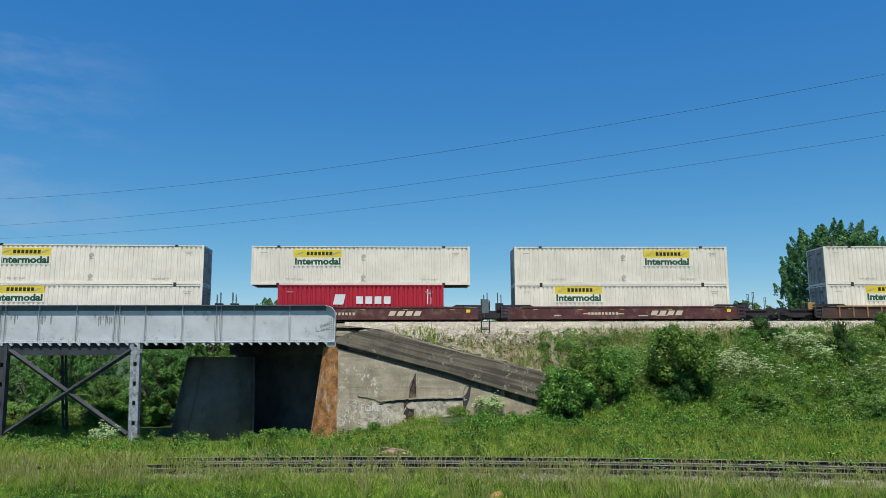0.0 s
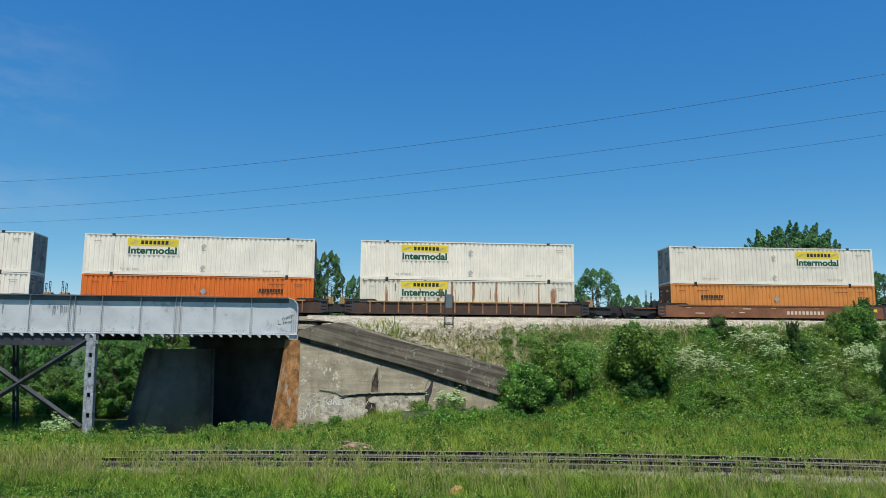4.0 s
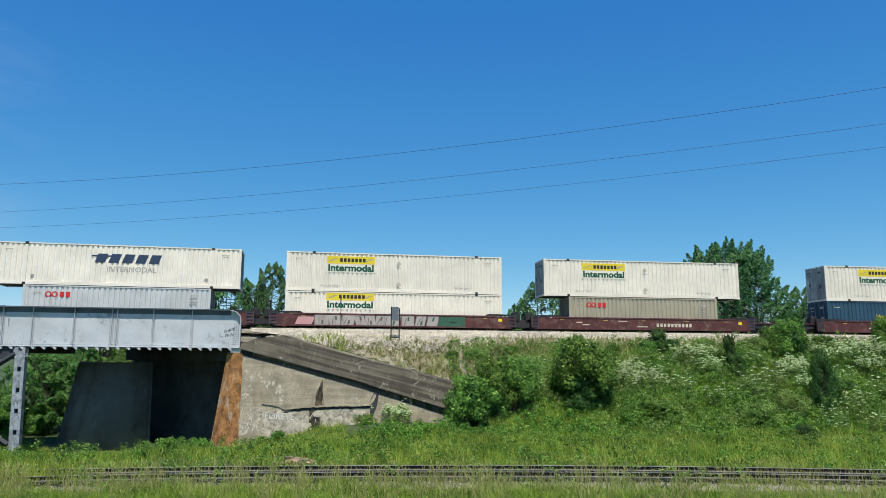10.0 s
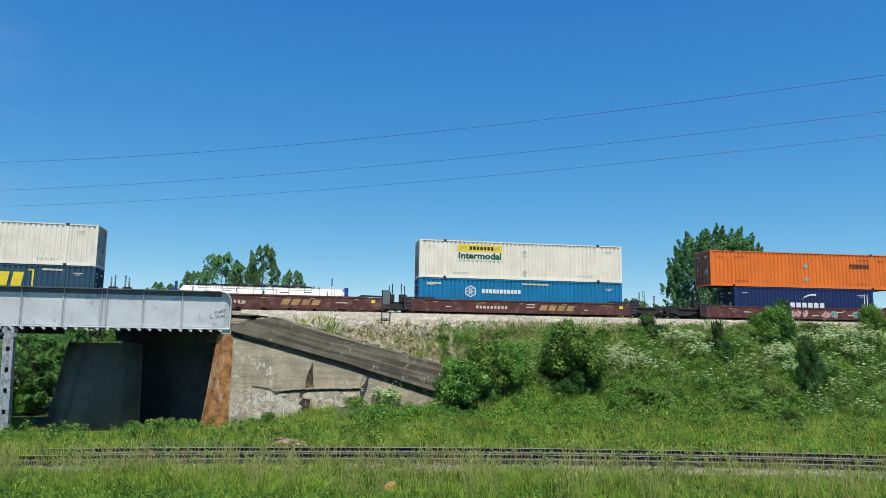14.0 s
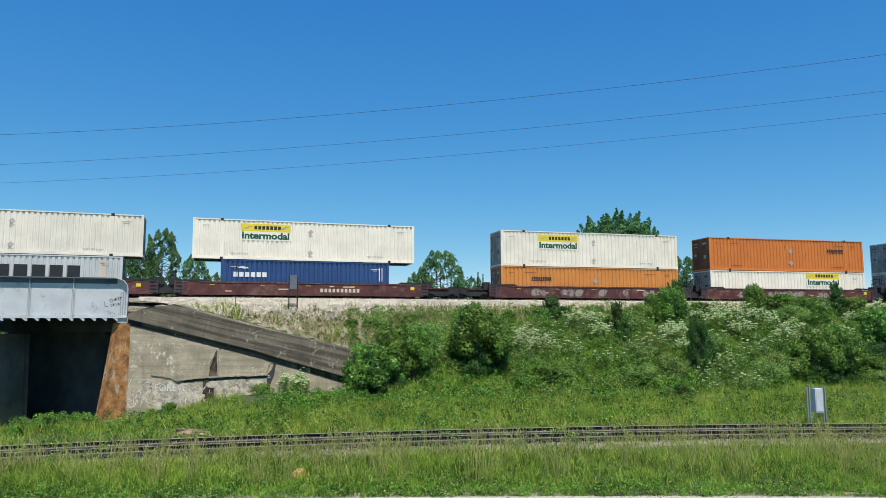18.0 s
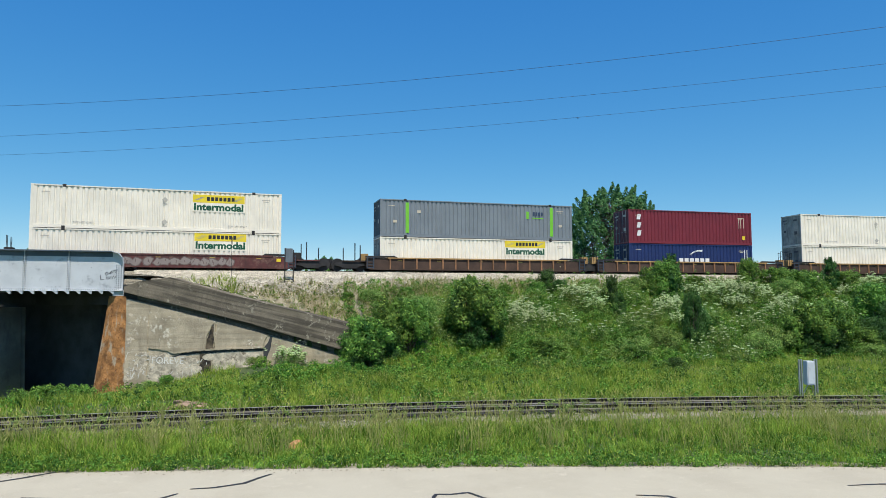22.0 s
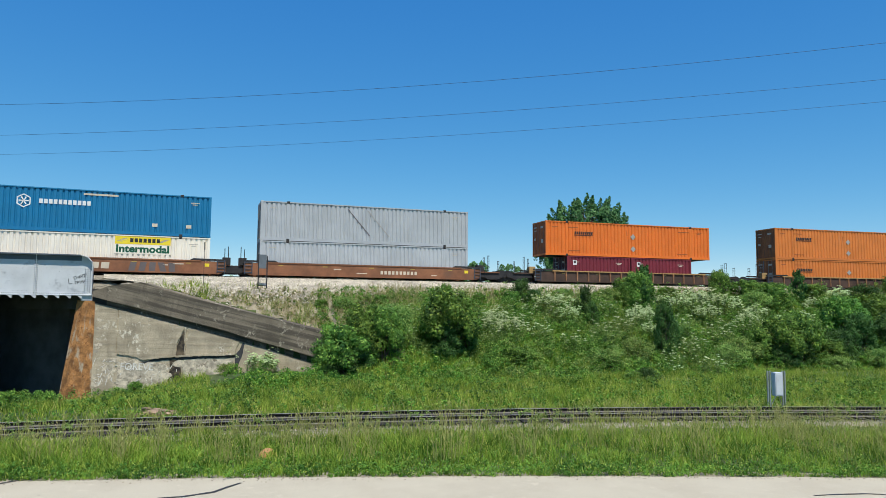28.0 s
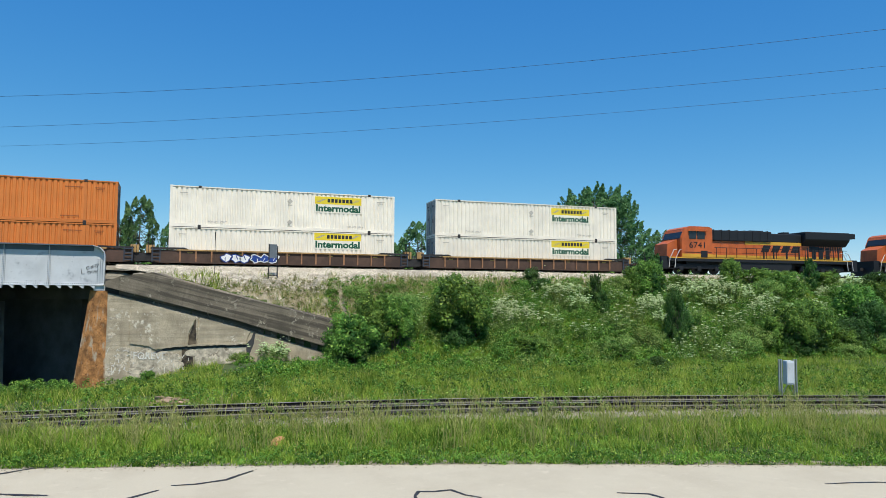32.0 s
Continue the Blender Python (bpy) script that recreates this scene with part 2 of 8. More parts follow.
M_BALLAST_LOW = mixed_ground("dirty_ballast", [((0.03, 0.027, 0.024), 0, 0, 0), ((0.055, 0.05, 0.042), 2.0, 0.5, 0.7), ((0.025, 0.022, 0.02), 4.0, 0.55, 0.7)], 1.0, 22.0)
M_STONE_LOW = surface("dirty_gravel", (0.3, 0.26, 0.19), 0.9, var=0.25, grain=15, spread=0.9, single=True)
M_STONE = surface("ballast_stone", (0.45, 0.405, 0.315), 0.85, var=0.2, spread=0.9, grain=15, single=True)
M_RAIL = surface("rusty_rail", (0.011, 0.009, 0.008), 0.85, 0.0, grain=50, dirt=(0.022, 0.016, 0.013))
M_RAILFOOT = surface("dusty_rail_foot", (0.2, 0.18, 0.155), 0.85, var=0.2, grain=12, dirt=(0.12, 0.09, 0.07), dirt_scale=0.6, streak=(1, 3, 3))
M_RAILHEAD = surface("worn_rail_head", (0.36, 0.34, 0.32), 0.5, 0.6, var=0.08, grain=20)
M_TIE = surface("weathered_tie", (0.03, 0.025, 0.022), 0.9, grain=40, dirt=(0.06, 0.05, 0.042), spread=0.5)
def board_cast_concrete(name, color, stain, bloom, across=0.25, turn=None):
    """Old concrete cast against boards: faint level bands, dark runs of water, white lime bloom in broken patches."""
    m, N, L, b = nodes_of(name)
    co = N.new("ShaderNodeTexCoord").outputs["Object"]
    if turn:
        mp = N.new("ShaderNodeMapping")
        mp.inputs["Rotation"].default_value = tuple(radians(a) for a in turn)
        L.new(co, mp.inputs["Vector"])
        co = mp.outputs[0]
    broad = noise_of(N, L, co, 0.7, 5.0, 0.6)
    boards = noise_of(N, L, co, 1.0, 3.0, 0.5, (0.16, 0.16, 4.2))
    runs = noise_of(N, L, co, 1.0, 6.0, 0.65, (1.5, 1.5, 0.28))
    grit = noise_of(N, L, co, 14.0, 5.0, 0.7)
    patches = noise_of(N, L, co, 0.55, 3.0, 0.5)
    lime = noise_of(N, L, co, 2.6, 9.0, 0.78)
    col = blend(N, L, ramp(N, L, broad, 0.3, 0.7), tuple(c * 0.72 for c in color), tuple(c * 1.14 for c in color))
    col = blend(N, L, math_node(N, L, "MULTIPLY", ramp(N, L, boards, 0.42, 0.62), across), col, stain)
    col = blend(N, L, math_node(N, L, "MULTIPLY", ramp(N, L, runs, 0.52, 0.72), 0.6), col, stain)
    col = blend(N, L, math_node(N, L, "MULTIPLY", ramp(N, L, grit, 0.5, 0.72), 0.4), col, tuple(c * 0.7 for c in stain))
    col = blend(N, L, math_node(N, L, "MULTIPLY", ramp(N, L, patches, 0.5, 0.6), ramp(N, L, lime, 0.53, 0.6)), col, bloom)
    L.new(col, b.inputs["Base Color"])
    b.inputs["Roughness"].default_value = 0.92
    b.inputs["Specular IOR Level"].default_value = 0.25
    relief = math_node(N, L, "ADD", math_node(N, L, "MULTIPLY", grit, 0.6), math_node(N, L, "ADD", boards, math_node(N, L, "MULTIPLY", lime, 0.8)))
    bp = N.new("ShaderNodeBump")
    bp.inputs["Strength"].default_value, bp.inputs["Distance"].default_value = 0.55, 0.05
    L.new(relief, bp.inputs["Height"])
    L.new(bp.outputs[0], b.inputs["Normal"])
    return m


M_CONCRETE = board_cast_concrete("old_concrete", (0.51, 0.43, 0.305), (0.24, 0.2, 0.14), (0.72, 0.66, 0.53))
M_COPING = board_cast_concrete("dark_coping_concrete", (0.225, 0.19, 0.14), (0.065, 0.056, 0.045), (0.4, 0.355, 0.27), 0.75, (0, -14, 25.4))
M_SPALLED = surface("spalled_concrete", (0.62, 0.54, 0.41), 0.95, var=0.3, scale=2.5, grain=9, bump=1.0, dirt=(0.22, 0.18, 0.13), dirt_scale=2.2, dirt_from=0.55, dirt_to=0.66)
# brown concrete darkened with the shade of the broken hollows
M_HOLLOW = surface("brown_hollow_shade", (0.13, 0.1, 0.065), 0.95, var=0.4, scale=2.5, grain=10, bump=1.0, dirt=(0.03, 0.025, 0.02), dirt_scale=2.0, dirt_from=0.48, dirt_to=0.6)
M_RUST_CONCRETE = surface("rust_stained_concrete", (0.42, 0.2, 0.065), 0.9, var=0.4, scale=1.6, grain=14, bump=0.7, dirt=(0.42, 0.35, 0.25), dirt_scale=1.4, dirt_from=0.54, dirt_to=0.64, streak=(1.5, 1.5, 0.4), specks=((0.15, 0.06, 0.02), 3.5, 0.57, 0.63))
# pier and breast wall colours carry the shade under the deck
M_PIER = surface("shade_grey_pier_concrete", (0.17, 0.16, 0.145), 0.9, var=0.2, scale=0.5, grain=14, bump=0.3, streak=(1, 1, 0.3), dirt=(0.09, 0.087, 0.082))
M_SHADE_BLACK = surface("shade_black_concrete", (0.06, 0.06, 0.062), 0.95, var=0.25, scale=0.6, grain=14, bump=0.3)
M_GIRDER = surface("silver_bridge_paint", (0.6, 0.615, 0.63), 0.55, 0.15, var=0.07, scale=0.8, grain=18, bump=0.06, dirt=(0.33, 0.345, 0.37), dirt_scale=1.2, dirt_from=0.56, dirt_to=0.72, streak=(1.0, 1, 0.9), specks=((0.33, 0.34, 0.36), 5.0, 0.6, 0.66))
# steel below the deck: the shade it stands in is part of its colour
M_BRIDGE_DARK = surface("shade_dark_bridge_steel", (0.05, 0.055, 0.065), 0.7, 0.2, var=0.2, grain=20)
# dark blue-grey for the flange edge and the painted shadow below it
M_FLANGE = surface("dark_flange_shadow_paint", (0.1, 0.13, 0.165), 0.6, 0.15, var=0.15, scale=0.6, grain=14)
M_RIVET = surface("rivet_paint", (0.2, 0.215, 0.24), 0.6, 0.15, var=0.1)
# darker than the girder paint: partial shade mixed in with the weathering
M_COLUMN = surface("shaded_weathered_column_paint", (0.34, 0.37, 0.4), 0.65, 0.15, var=0.2, scale=2.0, grain=12, dirt=(0.17, 0.18, 0.19), dirt_scale=2.5, dirt_from=0.48, dirt_to=0.62)
M_SMUT = surface("soot_streak", (0.27, 0.28, 0.3), 0.8, var=0.2)
M_CHALK = surface("white_graffiti_paint", (0.78, 0.75, 0.68), 0.9, var=0.15, grain=25)
M_GALV = surface("galvanised_steel", (0.5, 0.51, 0.52), 0.45, 0.7, var=0.1)
M_CABINET = surface("white_cabinet_paint", (0.6, 0.64, 0.66), 0.5, var=0.08, dirt=(0.42, 0.43, 0.42), dirt_scale=2.5)
M_DARK = surface("dark_steel", (0.035, 0.033, 0.034), 0.7, 0.3, var=0.25)
M_BOARD = surface("grey_sign_back", (0.16, 0.18, 0.2), 0.55, 0.3, var=0.12)
M_ORANGE_TUB = surface("sun_bleached_orange_plastic", (0.52, 0.26, 0.1), 0.6, var=0.15)
M_WIRE = surface("wire", (0.02, 0.05, 0.1), 0.7, 0.0)
M_BARK = surface("bark", (0.13, 0.1, 0.075), 0.95, var=0.3, scale=3, grain=25, bump=0.8, streak=(3, 3, 0.5), dirt=(0.07, 0.055, 0.045))

M_GRASS = foliage("meadow_grass", (0.055, 0.115, 0.014), (0.42, 0.49, 0.068), (0.52, 0.47, 0.14), 0.3, 0.1)
M_GRASS_LOW = foliage("dense_roadside_grass", (0.033, 0.1, 0.011), (0.29, 0.44, 0.048), (0.4, 0.47, 0.075), 0.3, 0.12)
M_GRASS_DRY = foliage("dry_slope_grass", (0.15, 0.18, 0.05), (0.42, 0.39, 0.17), (0.5, 0.42, 0.22), 0.3, 0.3)
M_SEED = foliage("grass_seed_heads", (0.22, 0.27, 0.07), (0.46, 0.48, 0.16), (0.44, 0.42, 0.16), 0.35)
M_WEED = foliage("broad_weeds", (0.024, 0.08, 0.012), (0.19, 0.345, 0.042), (0.33, 0.42, 0.068), 0.18)
M_LEAF = foliage("bush_leaves", (0.018, 0.064, 0.012), (0.18, 0.34, 0.05), (0.28, 0.42, 0.07), 0.13)
M_LEAF_PALE = foliage("pale_shrub_leaves", (0.05, 0.125, 0.026), (0.31, 0.47, 0.1), (0.43, 0.52, 0.14), 0.18)
M_LEAF_DARK = foliage("dark_shrub_leaves", (0.014, 0.05, 0.013), (0.1, 0.19, 0.042), None, 0.12)
M_LEAF_TREE = foliage("tree_leaves", (0.03, 0.09, 0.035), (0.13, 0.26, 0.08), (0.2, 0.33, 0.11), 0.2)
M_LEAF_THICKET = foliage("thicket_leaves", (0.06, 0.15, 0.04), (0.22, 0.38, 0.1), (0.3, 0.42, 0.12), 0.4)
M_FLOWER = foliage("white_flower_heads", (0.42, 0.54, 0.25), (0.74, 0.81, 0.47), None, 0.25)
M_DRY_SOIL = mixed_ground("dry_bank_soil", [((0.3, 0.25, 0.15), 0, 0, 0), ((0.4, 0.35, 0.25), 1.2, 0.45, 0.65), ((0.17, 0.17, 0.07), 0.7, 0.5, 0.62)], 0.8, 20.0)

# ---- the lie of the land ----
RAIL_Z, STACK_TOP = 6.33, 11.88      # upper railway: rail head; top of the stacked boxes
R_MID, Y_MID = 599.1, -545.77        # the upper track's curve
R_FACE = 597.8
BEND = 140.0


def on_track(s, near=0.0, z=0.0):
    """The place s metres along the upper track and near metres from its middle towards the road; straight past the bend. Returns x, y, z, turn."""
    a = max(-BEND, min(BEND, s)) / R_FACE
    over = s - max(-BEND, min(BEND, s))
    r = R_MID - near
    return r * math.sin(a) + over * math.cos(a), Y_MID + r * math.cos(a) - over * math.sin(a), z, -math.degrees(a)


def sstep(a, b, x):
    t = np.clip((x - a) / (b - a), 0, 1)
    return t * t * (3 - 2 * t)


def low_track(x):
    return 26.34 - 0.0905 * x - 0.00469 * x * x if -26 < x < 40 else (15.22 - 0.466 * (x - 40) if x > 0 else 25.52 + 0.153 * (x + 26))


def road_edge(x):
    y = 18.64 - 0.2775 * x - 0.00333 * x * x if -30 < x < 40 else (2.21 - 0.54 * (x - 40) if x > 0 else 23.97 - 0.078 * (x + 30))
    return y - 0.11 * max(0.0, -6.0 - x)


road_edge_v, low_track_v = np.vectorize(road_edge), np.vectorize(low_track)


def height(x, y):
    x, y = np.asarray(x, float), np.asarray(y, float)
    a = BEND / R_FACE
    d = R_MID - np.hypot(x, y - Y_MID)
    for sg in (1, -1):
        px, py = sg * R_MID * math.sin(a), Y_MID + R_MID * math.cos(a)
        along = (x - px) * sg * math.cos(a) - (y - py) * math.sin(a)
        d = np.where(along > 0, -(x - px) * sg * math.sin(a) - (y - py) * math.cos(a), d)
    left = sstep(4, -9, x) * sstep(-60, -40, x)
    base = -2.3 * left * sstep(31, 45, y) * sstep(100, 75, y) + 0.25 * sstep(30, 42, y) * sstep(0, 8, x)
    base = base + 0.05 * np.sin(x * 0.9 + y * 0.4) * sstep(28, 32, y) + 0.04 * np.sin(x * 0.37 - y * 1.3) * sstep(28, 32, y)
    e = np.clip((15.8 - np.abs(d)) / 11.9, 0, 1)
    e = e * e * (3 - 2 * e) * 0.35 + e * 0.65
    wing = (x + 4.76) * 6.2 + (y - 49.5) * 13.06
    behind = np.where(x < 8.4, (wing > 7.0) & (x > -4.5 - np.maximum(0, y - 53.4) * 1.02), True)
    bank = np.where(x < -25, x < -47, behind)
    z = base + (5.75 - base) * e
    along = (x + 4.76) * 0.9034 - (y - 49.5) * 0.4288
    cope = np.where(along < 3.1, 5.0 + 0.175 * along, 5.54 - 0.259 * (along - 3.1))
    z = np.where((x < 9.5) & (x > -8), np.minimum(z, np.maximum(cope + 0.55 * (wing / 14.46 - 0.5), base)), z)
    return np.where(bank, z, base)


def spread(lo, hi, near_lo, near_hi, step, grow):
    mid = list(np.arange(near_lo, near_hi + 1e-6, step))
    out, s = [], step
    while (mid[-1] if not out else out[-1]) < hi:
        s *= grow
        out.append((mid[-1] if not out else out[-1]) + s)
    low, s = [], step
    while (mid[0] if not low else low[-1]) > lo:
        s *= grow
        low.append((mid[0] if not low else low[-1]) - s)
    return np.array(low[::-1] + mid + out)


def ground():
    xs, ys = spread(-2500, 2500, -34, 62, 0.4, 1.15), spread(-1500, 3500, 26, 68, 0.4, 1.15)
    X, Y = np.meshgrid(xs, ys)
    Z = height(X, Y)
    V = np.stack([X, Y, Z], -1).reshape(-1, 3)
    nx, ny = len(xs), len(ys)
    i = (np.arange(ny - 1)[:, None] * nx + np.arange(nx - 1)[None]).ravel()
    me = np_mesh("ground", V, np.stack([i, i + 1, i + nx + 1, i + nx], -1), M_GROUND)
    me.materials.append(M_DRY_SOIL)
    q = Z[:-1, :-1].ravel()
    near_wing = (X[:-1, :-1].ravel() < 10.5) & (q > 2.0)
    me.polygons.foreach_set("material_index", (((near_wing) | (q > 4.3 + 0.5 * np.sin(X[:-1, :-1].ravel() * 1.7) + 0.4 * np.sin(X[:-1, :-1].ravel() * 4.1 + Y[:-1, :-1].ravel() * 3))) & (X[:-1, :-1].ravel() > -8) & (X[:-1, :-1].ravel() < 70)).astype(np.int32))
    tagged(piece("ground", me), "grassy meadow and railway embankment", "ground", kind="structure")


def strip(name, xs, near, far, z, material, label, category, crown=0.0):
    """A band of ground along the road or the lower track; near and far give its edges at x."""
    rows = 5
    V = []
    for x in xs:
        for k in range(rows):
            u = k / (rows - 1)
            V.append((x, near(x) + (far(x) - near(x)) * u, z + crown * (1 - (2 * u - 1) ** 2)))
    n = len(xs)
    i = (np.arange(n - 1)[:, None] * rows + np.arange(rows - 1)[None]).ravel()
    F = np.stack([i, i + rows, i + rows + 1, i + 1], -1)
    return tagged(piece(name, np_mesh(name, V, F, material)), label, category, kind="structure")


def stones(name, places, size, label, material=M_STONE):
    """Loose stones as one piece of stuff: squashed eight-sided lumps."""
    n = len(places)
    base = np.array([(1, 0, 0), (0, 1, 0), (-1, 0, 0), (0, -1, 0), (0, 0, 1), (0, 0, -1)], float)
    F = np.array([(0, 1, 4), (1, 2, 4), (2, 3, 4), (3, 0, 4)])
    sc = size * np.random.uniform(0.5, 1.3, (n, 1, 1)) * np.random.uniform(0.6, 1.2, (n, 6, 3))
    a = np.random.uniform(0, math.tau, n)
    B = np.repeat(base[None], n, 0) * sc
    X = B[..., 0] * np.cos(a)[:, None] - B[..., 1] * np.sin(a)[:, None]
    Y = B[..., 0] * np.sin(a)[:, None] + B[..., 1] * np.cos(a)[:, None]
    V = np.stack([X, Y, B[..., 2] * 0.8], -1) + places[:, None]
    me = np_mesh(name, V.reshape(-1, 3), (F[None] + np.arange(n)[:, None, None] * 6).reshape(-1, 3), material)
    tagged(piece(name, me), label, "gravel", kind="stuff")


def tar_line(points, wide, parent):
    bm = bmesh.new()
    pts = [Vector((x, y, 0)) for x, y in points]
    smooth = []
    for a, b in zip(pts, pts[1:]):
        smooth += [a.lerp(b, k / 6) for k in range(6)]
    smooth.append(pts[-1])
    left, right = [], []
    for k, p in enumerate(smooth):
        t = (smooth[min(k + 1, len(smooth) - 1)] - smooth[max(k - 1, 0)]).normalized()
        n = Vector((-t.y, t.x, 0))
        w = 1.15 * wide * (0.45 + 0.45 * math.sin(math.pi * (k + 0.6) / (len(smooth) + 0.2))) * (0.85 + 0.3 * noise.random())
        left.append(bm.verts.new((*(p + n * w)[:2], 0.032)))
        right.append(bm.verts.new((*(p - n * w)[:2], 0.032)))
    for k in range(len(smooth) - 1):
        bm.faces.new((left[k], right[k], right[k + 1], left[k + 1]))
    bmesh.ops.recalc_face_normals(bm, faces=bm.faces)
    ob = part("crack_seal", bm, M_TAR, parent, "black tar crack seal")
    if ob.data.polygons[0].normal.z < 0:
        ob.data.flip_normals()


def road():
    xs = np.concatenate([np.arange(-260, -40, 10.0), np.arange(-40, 50, 1.0), np.arange(50, 200, 10.0)])
    tagged(strip("verge", xs, lambda x: road_edge(x) - 0.3, lambda x: road_edge(x) + 0.55, 0.012, M_VERGE, "gravelly grass verge beside the road", "verge"))
    n = 3600
    x = np.random.uniform(-22, 36, n)
    y = road_edge_v(x) + np.random.normal(0.0, 0.16, n)
    stones("verge_gravel", np.stack([x, y, np.full(n, 0.022)], -1), 0.022, "fine gravel along the road's edge", M_STONE_LOW)
    r = strip("road", xs, lambda x: road_edge(x) - 9.5, road_edge, 0.02, M_ROAD, "pale concrete road with tar-sealed cracks", "road", 0.004)
    for pts, w in (([(-4.6, 18.9), (-3.95, 19.2), (-3.3, 19.6), (-2.6, 19.75)], 0.05), ([(-0.2, 16.85), (0.3, 16.8), (0.96, 16.98), (1.3, 17.35), (1.62, 17.65)], 0.05),
                   ([(-3.6, 17.3), (-3.0, 17.0), (-2.6, 16.85)], 0.06), ([(-1.3, 15.9), (-0.87, 16.2), (-0.45, 16.55)], 0.045),
                   ([(4.5, 13.6), (4.62, 14.35), (4.8, 14.66), (5.1, 14.55), (5.5, 14.56), (5.65, 14.1), (5.9, 13.8)], 0.045),
                   ([(13.7, 12.3), (14.3, 12.2), (15.0, 12.02), (15.4, 11.8)], 0.035), ([(-8.6, 19.8), (-7.8, 20.3), (-7.1, 20.35)], 0.05),
                   ([(8.8, 13.2), (9.4, 12.9), (9.6, 12.2)], 0.04)):
        tar_line(pts, w, r)


def rail_profile(w=1.0):
    return [(-0.07, 0), (0.07, 0), (0.07, 0.015), (0.012, 0.035), (0.012, 0.125), (0.036, 0.135), (0.036, 0.168), (-0.036, 0.168), (-0.036, 0.135), (-0.012, 0.125), (-0.012, 0.035), (-0.07, 0.015)]


def rail_along(name, points, parent, label):
    """A rail swept along points: web and foot as one part, the bright worn head on top."""
    for nm, outline, mat in ((name, rail_profile(), M_RAIL), ("rail_foot", [(-0.072, 0.0005), (0.072, 0.0005), (0.072, 0.017), (0.02, 0.04), (-0.02, 0.04), (-0.072, 0.017)], M_RAILFOOT), ("rail_head", [(-0.034, 0.1682), (0.034, 0.1682), (0.03, 0.175), (-0.03, 0.175)], M_RAILHEAD)):
        pts = np.array(points)
        t = np.gradient(pts[:, :2], axis=0)
        t /= np.linalg.norm(t, axis=1)[:, None]
        nrm = np.stack([-t[:, 1], t[:, 0]], -1)
        k = len(outline)
        V = []
        for p, n in zip(pts, nrm):
            V += [(p[0] + n[0] * u, p[1] + n[1] * u, p[2] + v) for u, v in outline]
        i = np.arange(len(pts) - 1)[:, None] * k
        j = np.arange(k)[None]
        F = np.stack([i + j, i + (j + 1) % k, i + k + (j + 1) % k, i + k + j], -1).reshape(-1, 4)
        piece(nm, np_mesh(nm, V, F[:, ::-1].copy(), mat), parent, label if nm == name else "")


def sleepers(places, parent, wide=2.55):
    def build(bm):
        box(bm, -0.115, 0.115, -wide / 2, wide / 2, -0.16, 0.0, 0.015)
    for x, y, z, rz in places:
        kept(("tie", wide), "sleeper", build, M_TIE, parent, at=pose(x, y, z, random.uniform(-0.4, 0.4), random.uniform(-0.5, 0.5), rz + random.uniform(-0.6, 0.6)))


def low_railway():
    t = thing("railway_track", "rusty single railway track in tall grass on dirty ballast", "railway track", kind="structure")
    xs = np.concatenate([np.arange(-300, -45, 15.0), np.arange(-45, 60, 1.0), np.arange(60, 220, 15.0)])
    for off in (-0.76, 0.76):
        pts = []
        for x in xs:
            g = (low_track(x + 0.5) - low_track(x - 0.5))
            n = Vector((-g, 1)).normalized()
            pts.append((x + n.x * off, low_track(x) + n.y * off, 0.1))
        rail_along("rail", pts, t, "rusty rail")
    places, x = [], -24.0
    while x < 42:
        g = low_track(x + 0.5) - low_track(x - 0.5)
        places.append((x, low_track(x), 0.098, math.degrees(math.atan(g))))
        x += 0.53 * math.cos(math.atan(g))
    sleepers(places, t)
    strip("ballast_bed", xs, lambda x: low_track(x) - 2.2, lambda x: low_track(x) + 1.9, 0.01, M_BALLAST_LOW, "dirty grey ballast under the lower track", "ballast", 0.04)
    strip("ballast_shoulder", xs, lambda x: low_track(x) - 2.75 + 0.25 * math.sin(x * 0.9), lambda x: low_track(x) - 1.55 + 0.1 * math.sin(x * 2.3), 0.03, M_VERGE, "pale gravel shoulder beside the lower track", "ballast", 0.03)
    n = 11000
    x = np.random.uniform(-20, 38, n)
    off = np.where(np.random.random(n) < 0.8, np.random.uniform(-2.7, -1.4, n), np.random.uniform(-1.4, 1.9, n))
    y = low_track_v(x) + off
    stones("ballast_stones", np.stack([x, y, 0.01 + 0.05 * (1 - (off / 2.4) ** 2)], -1), 0.04, "loose grey ballast stones beside the rails", M_STONE_LOW)


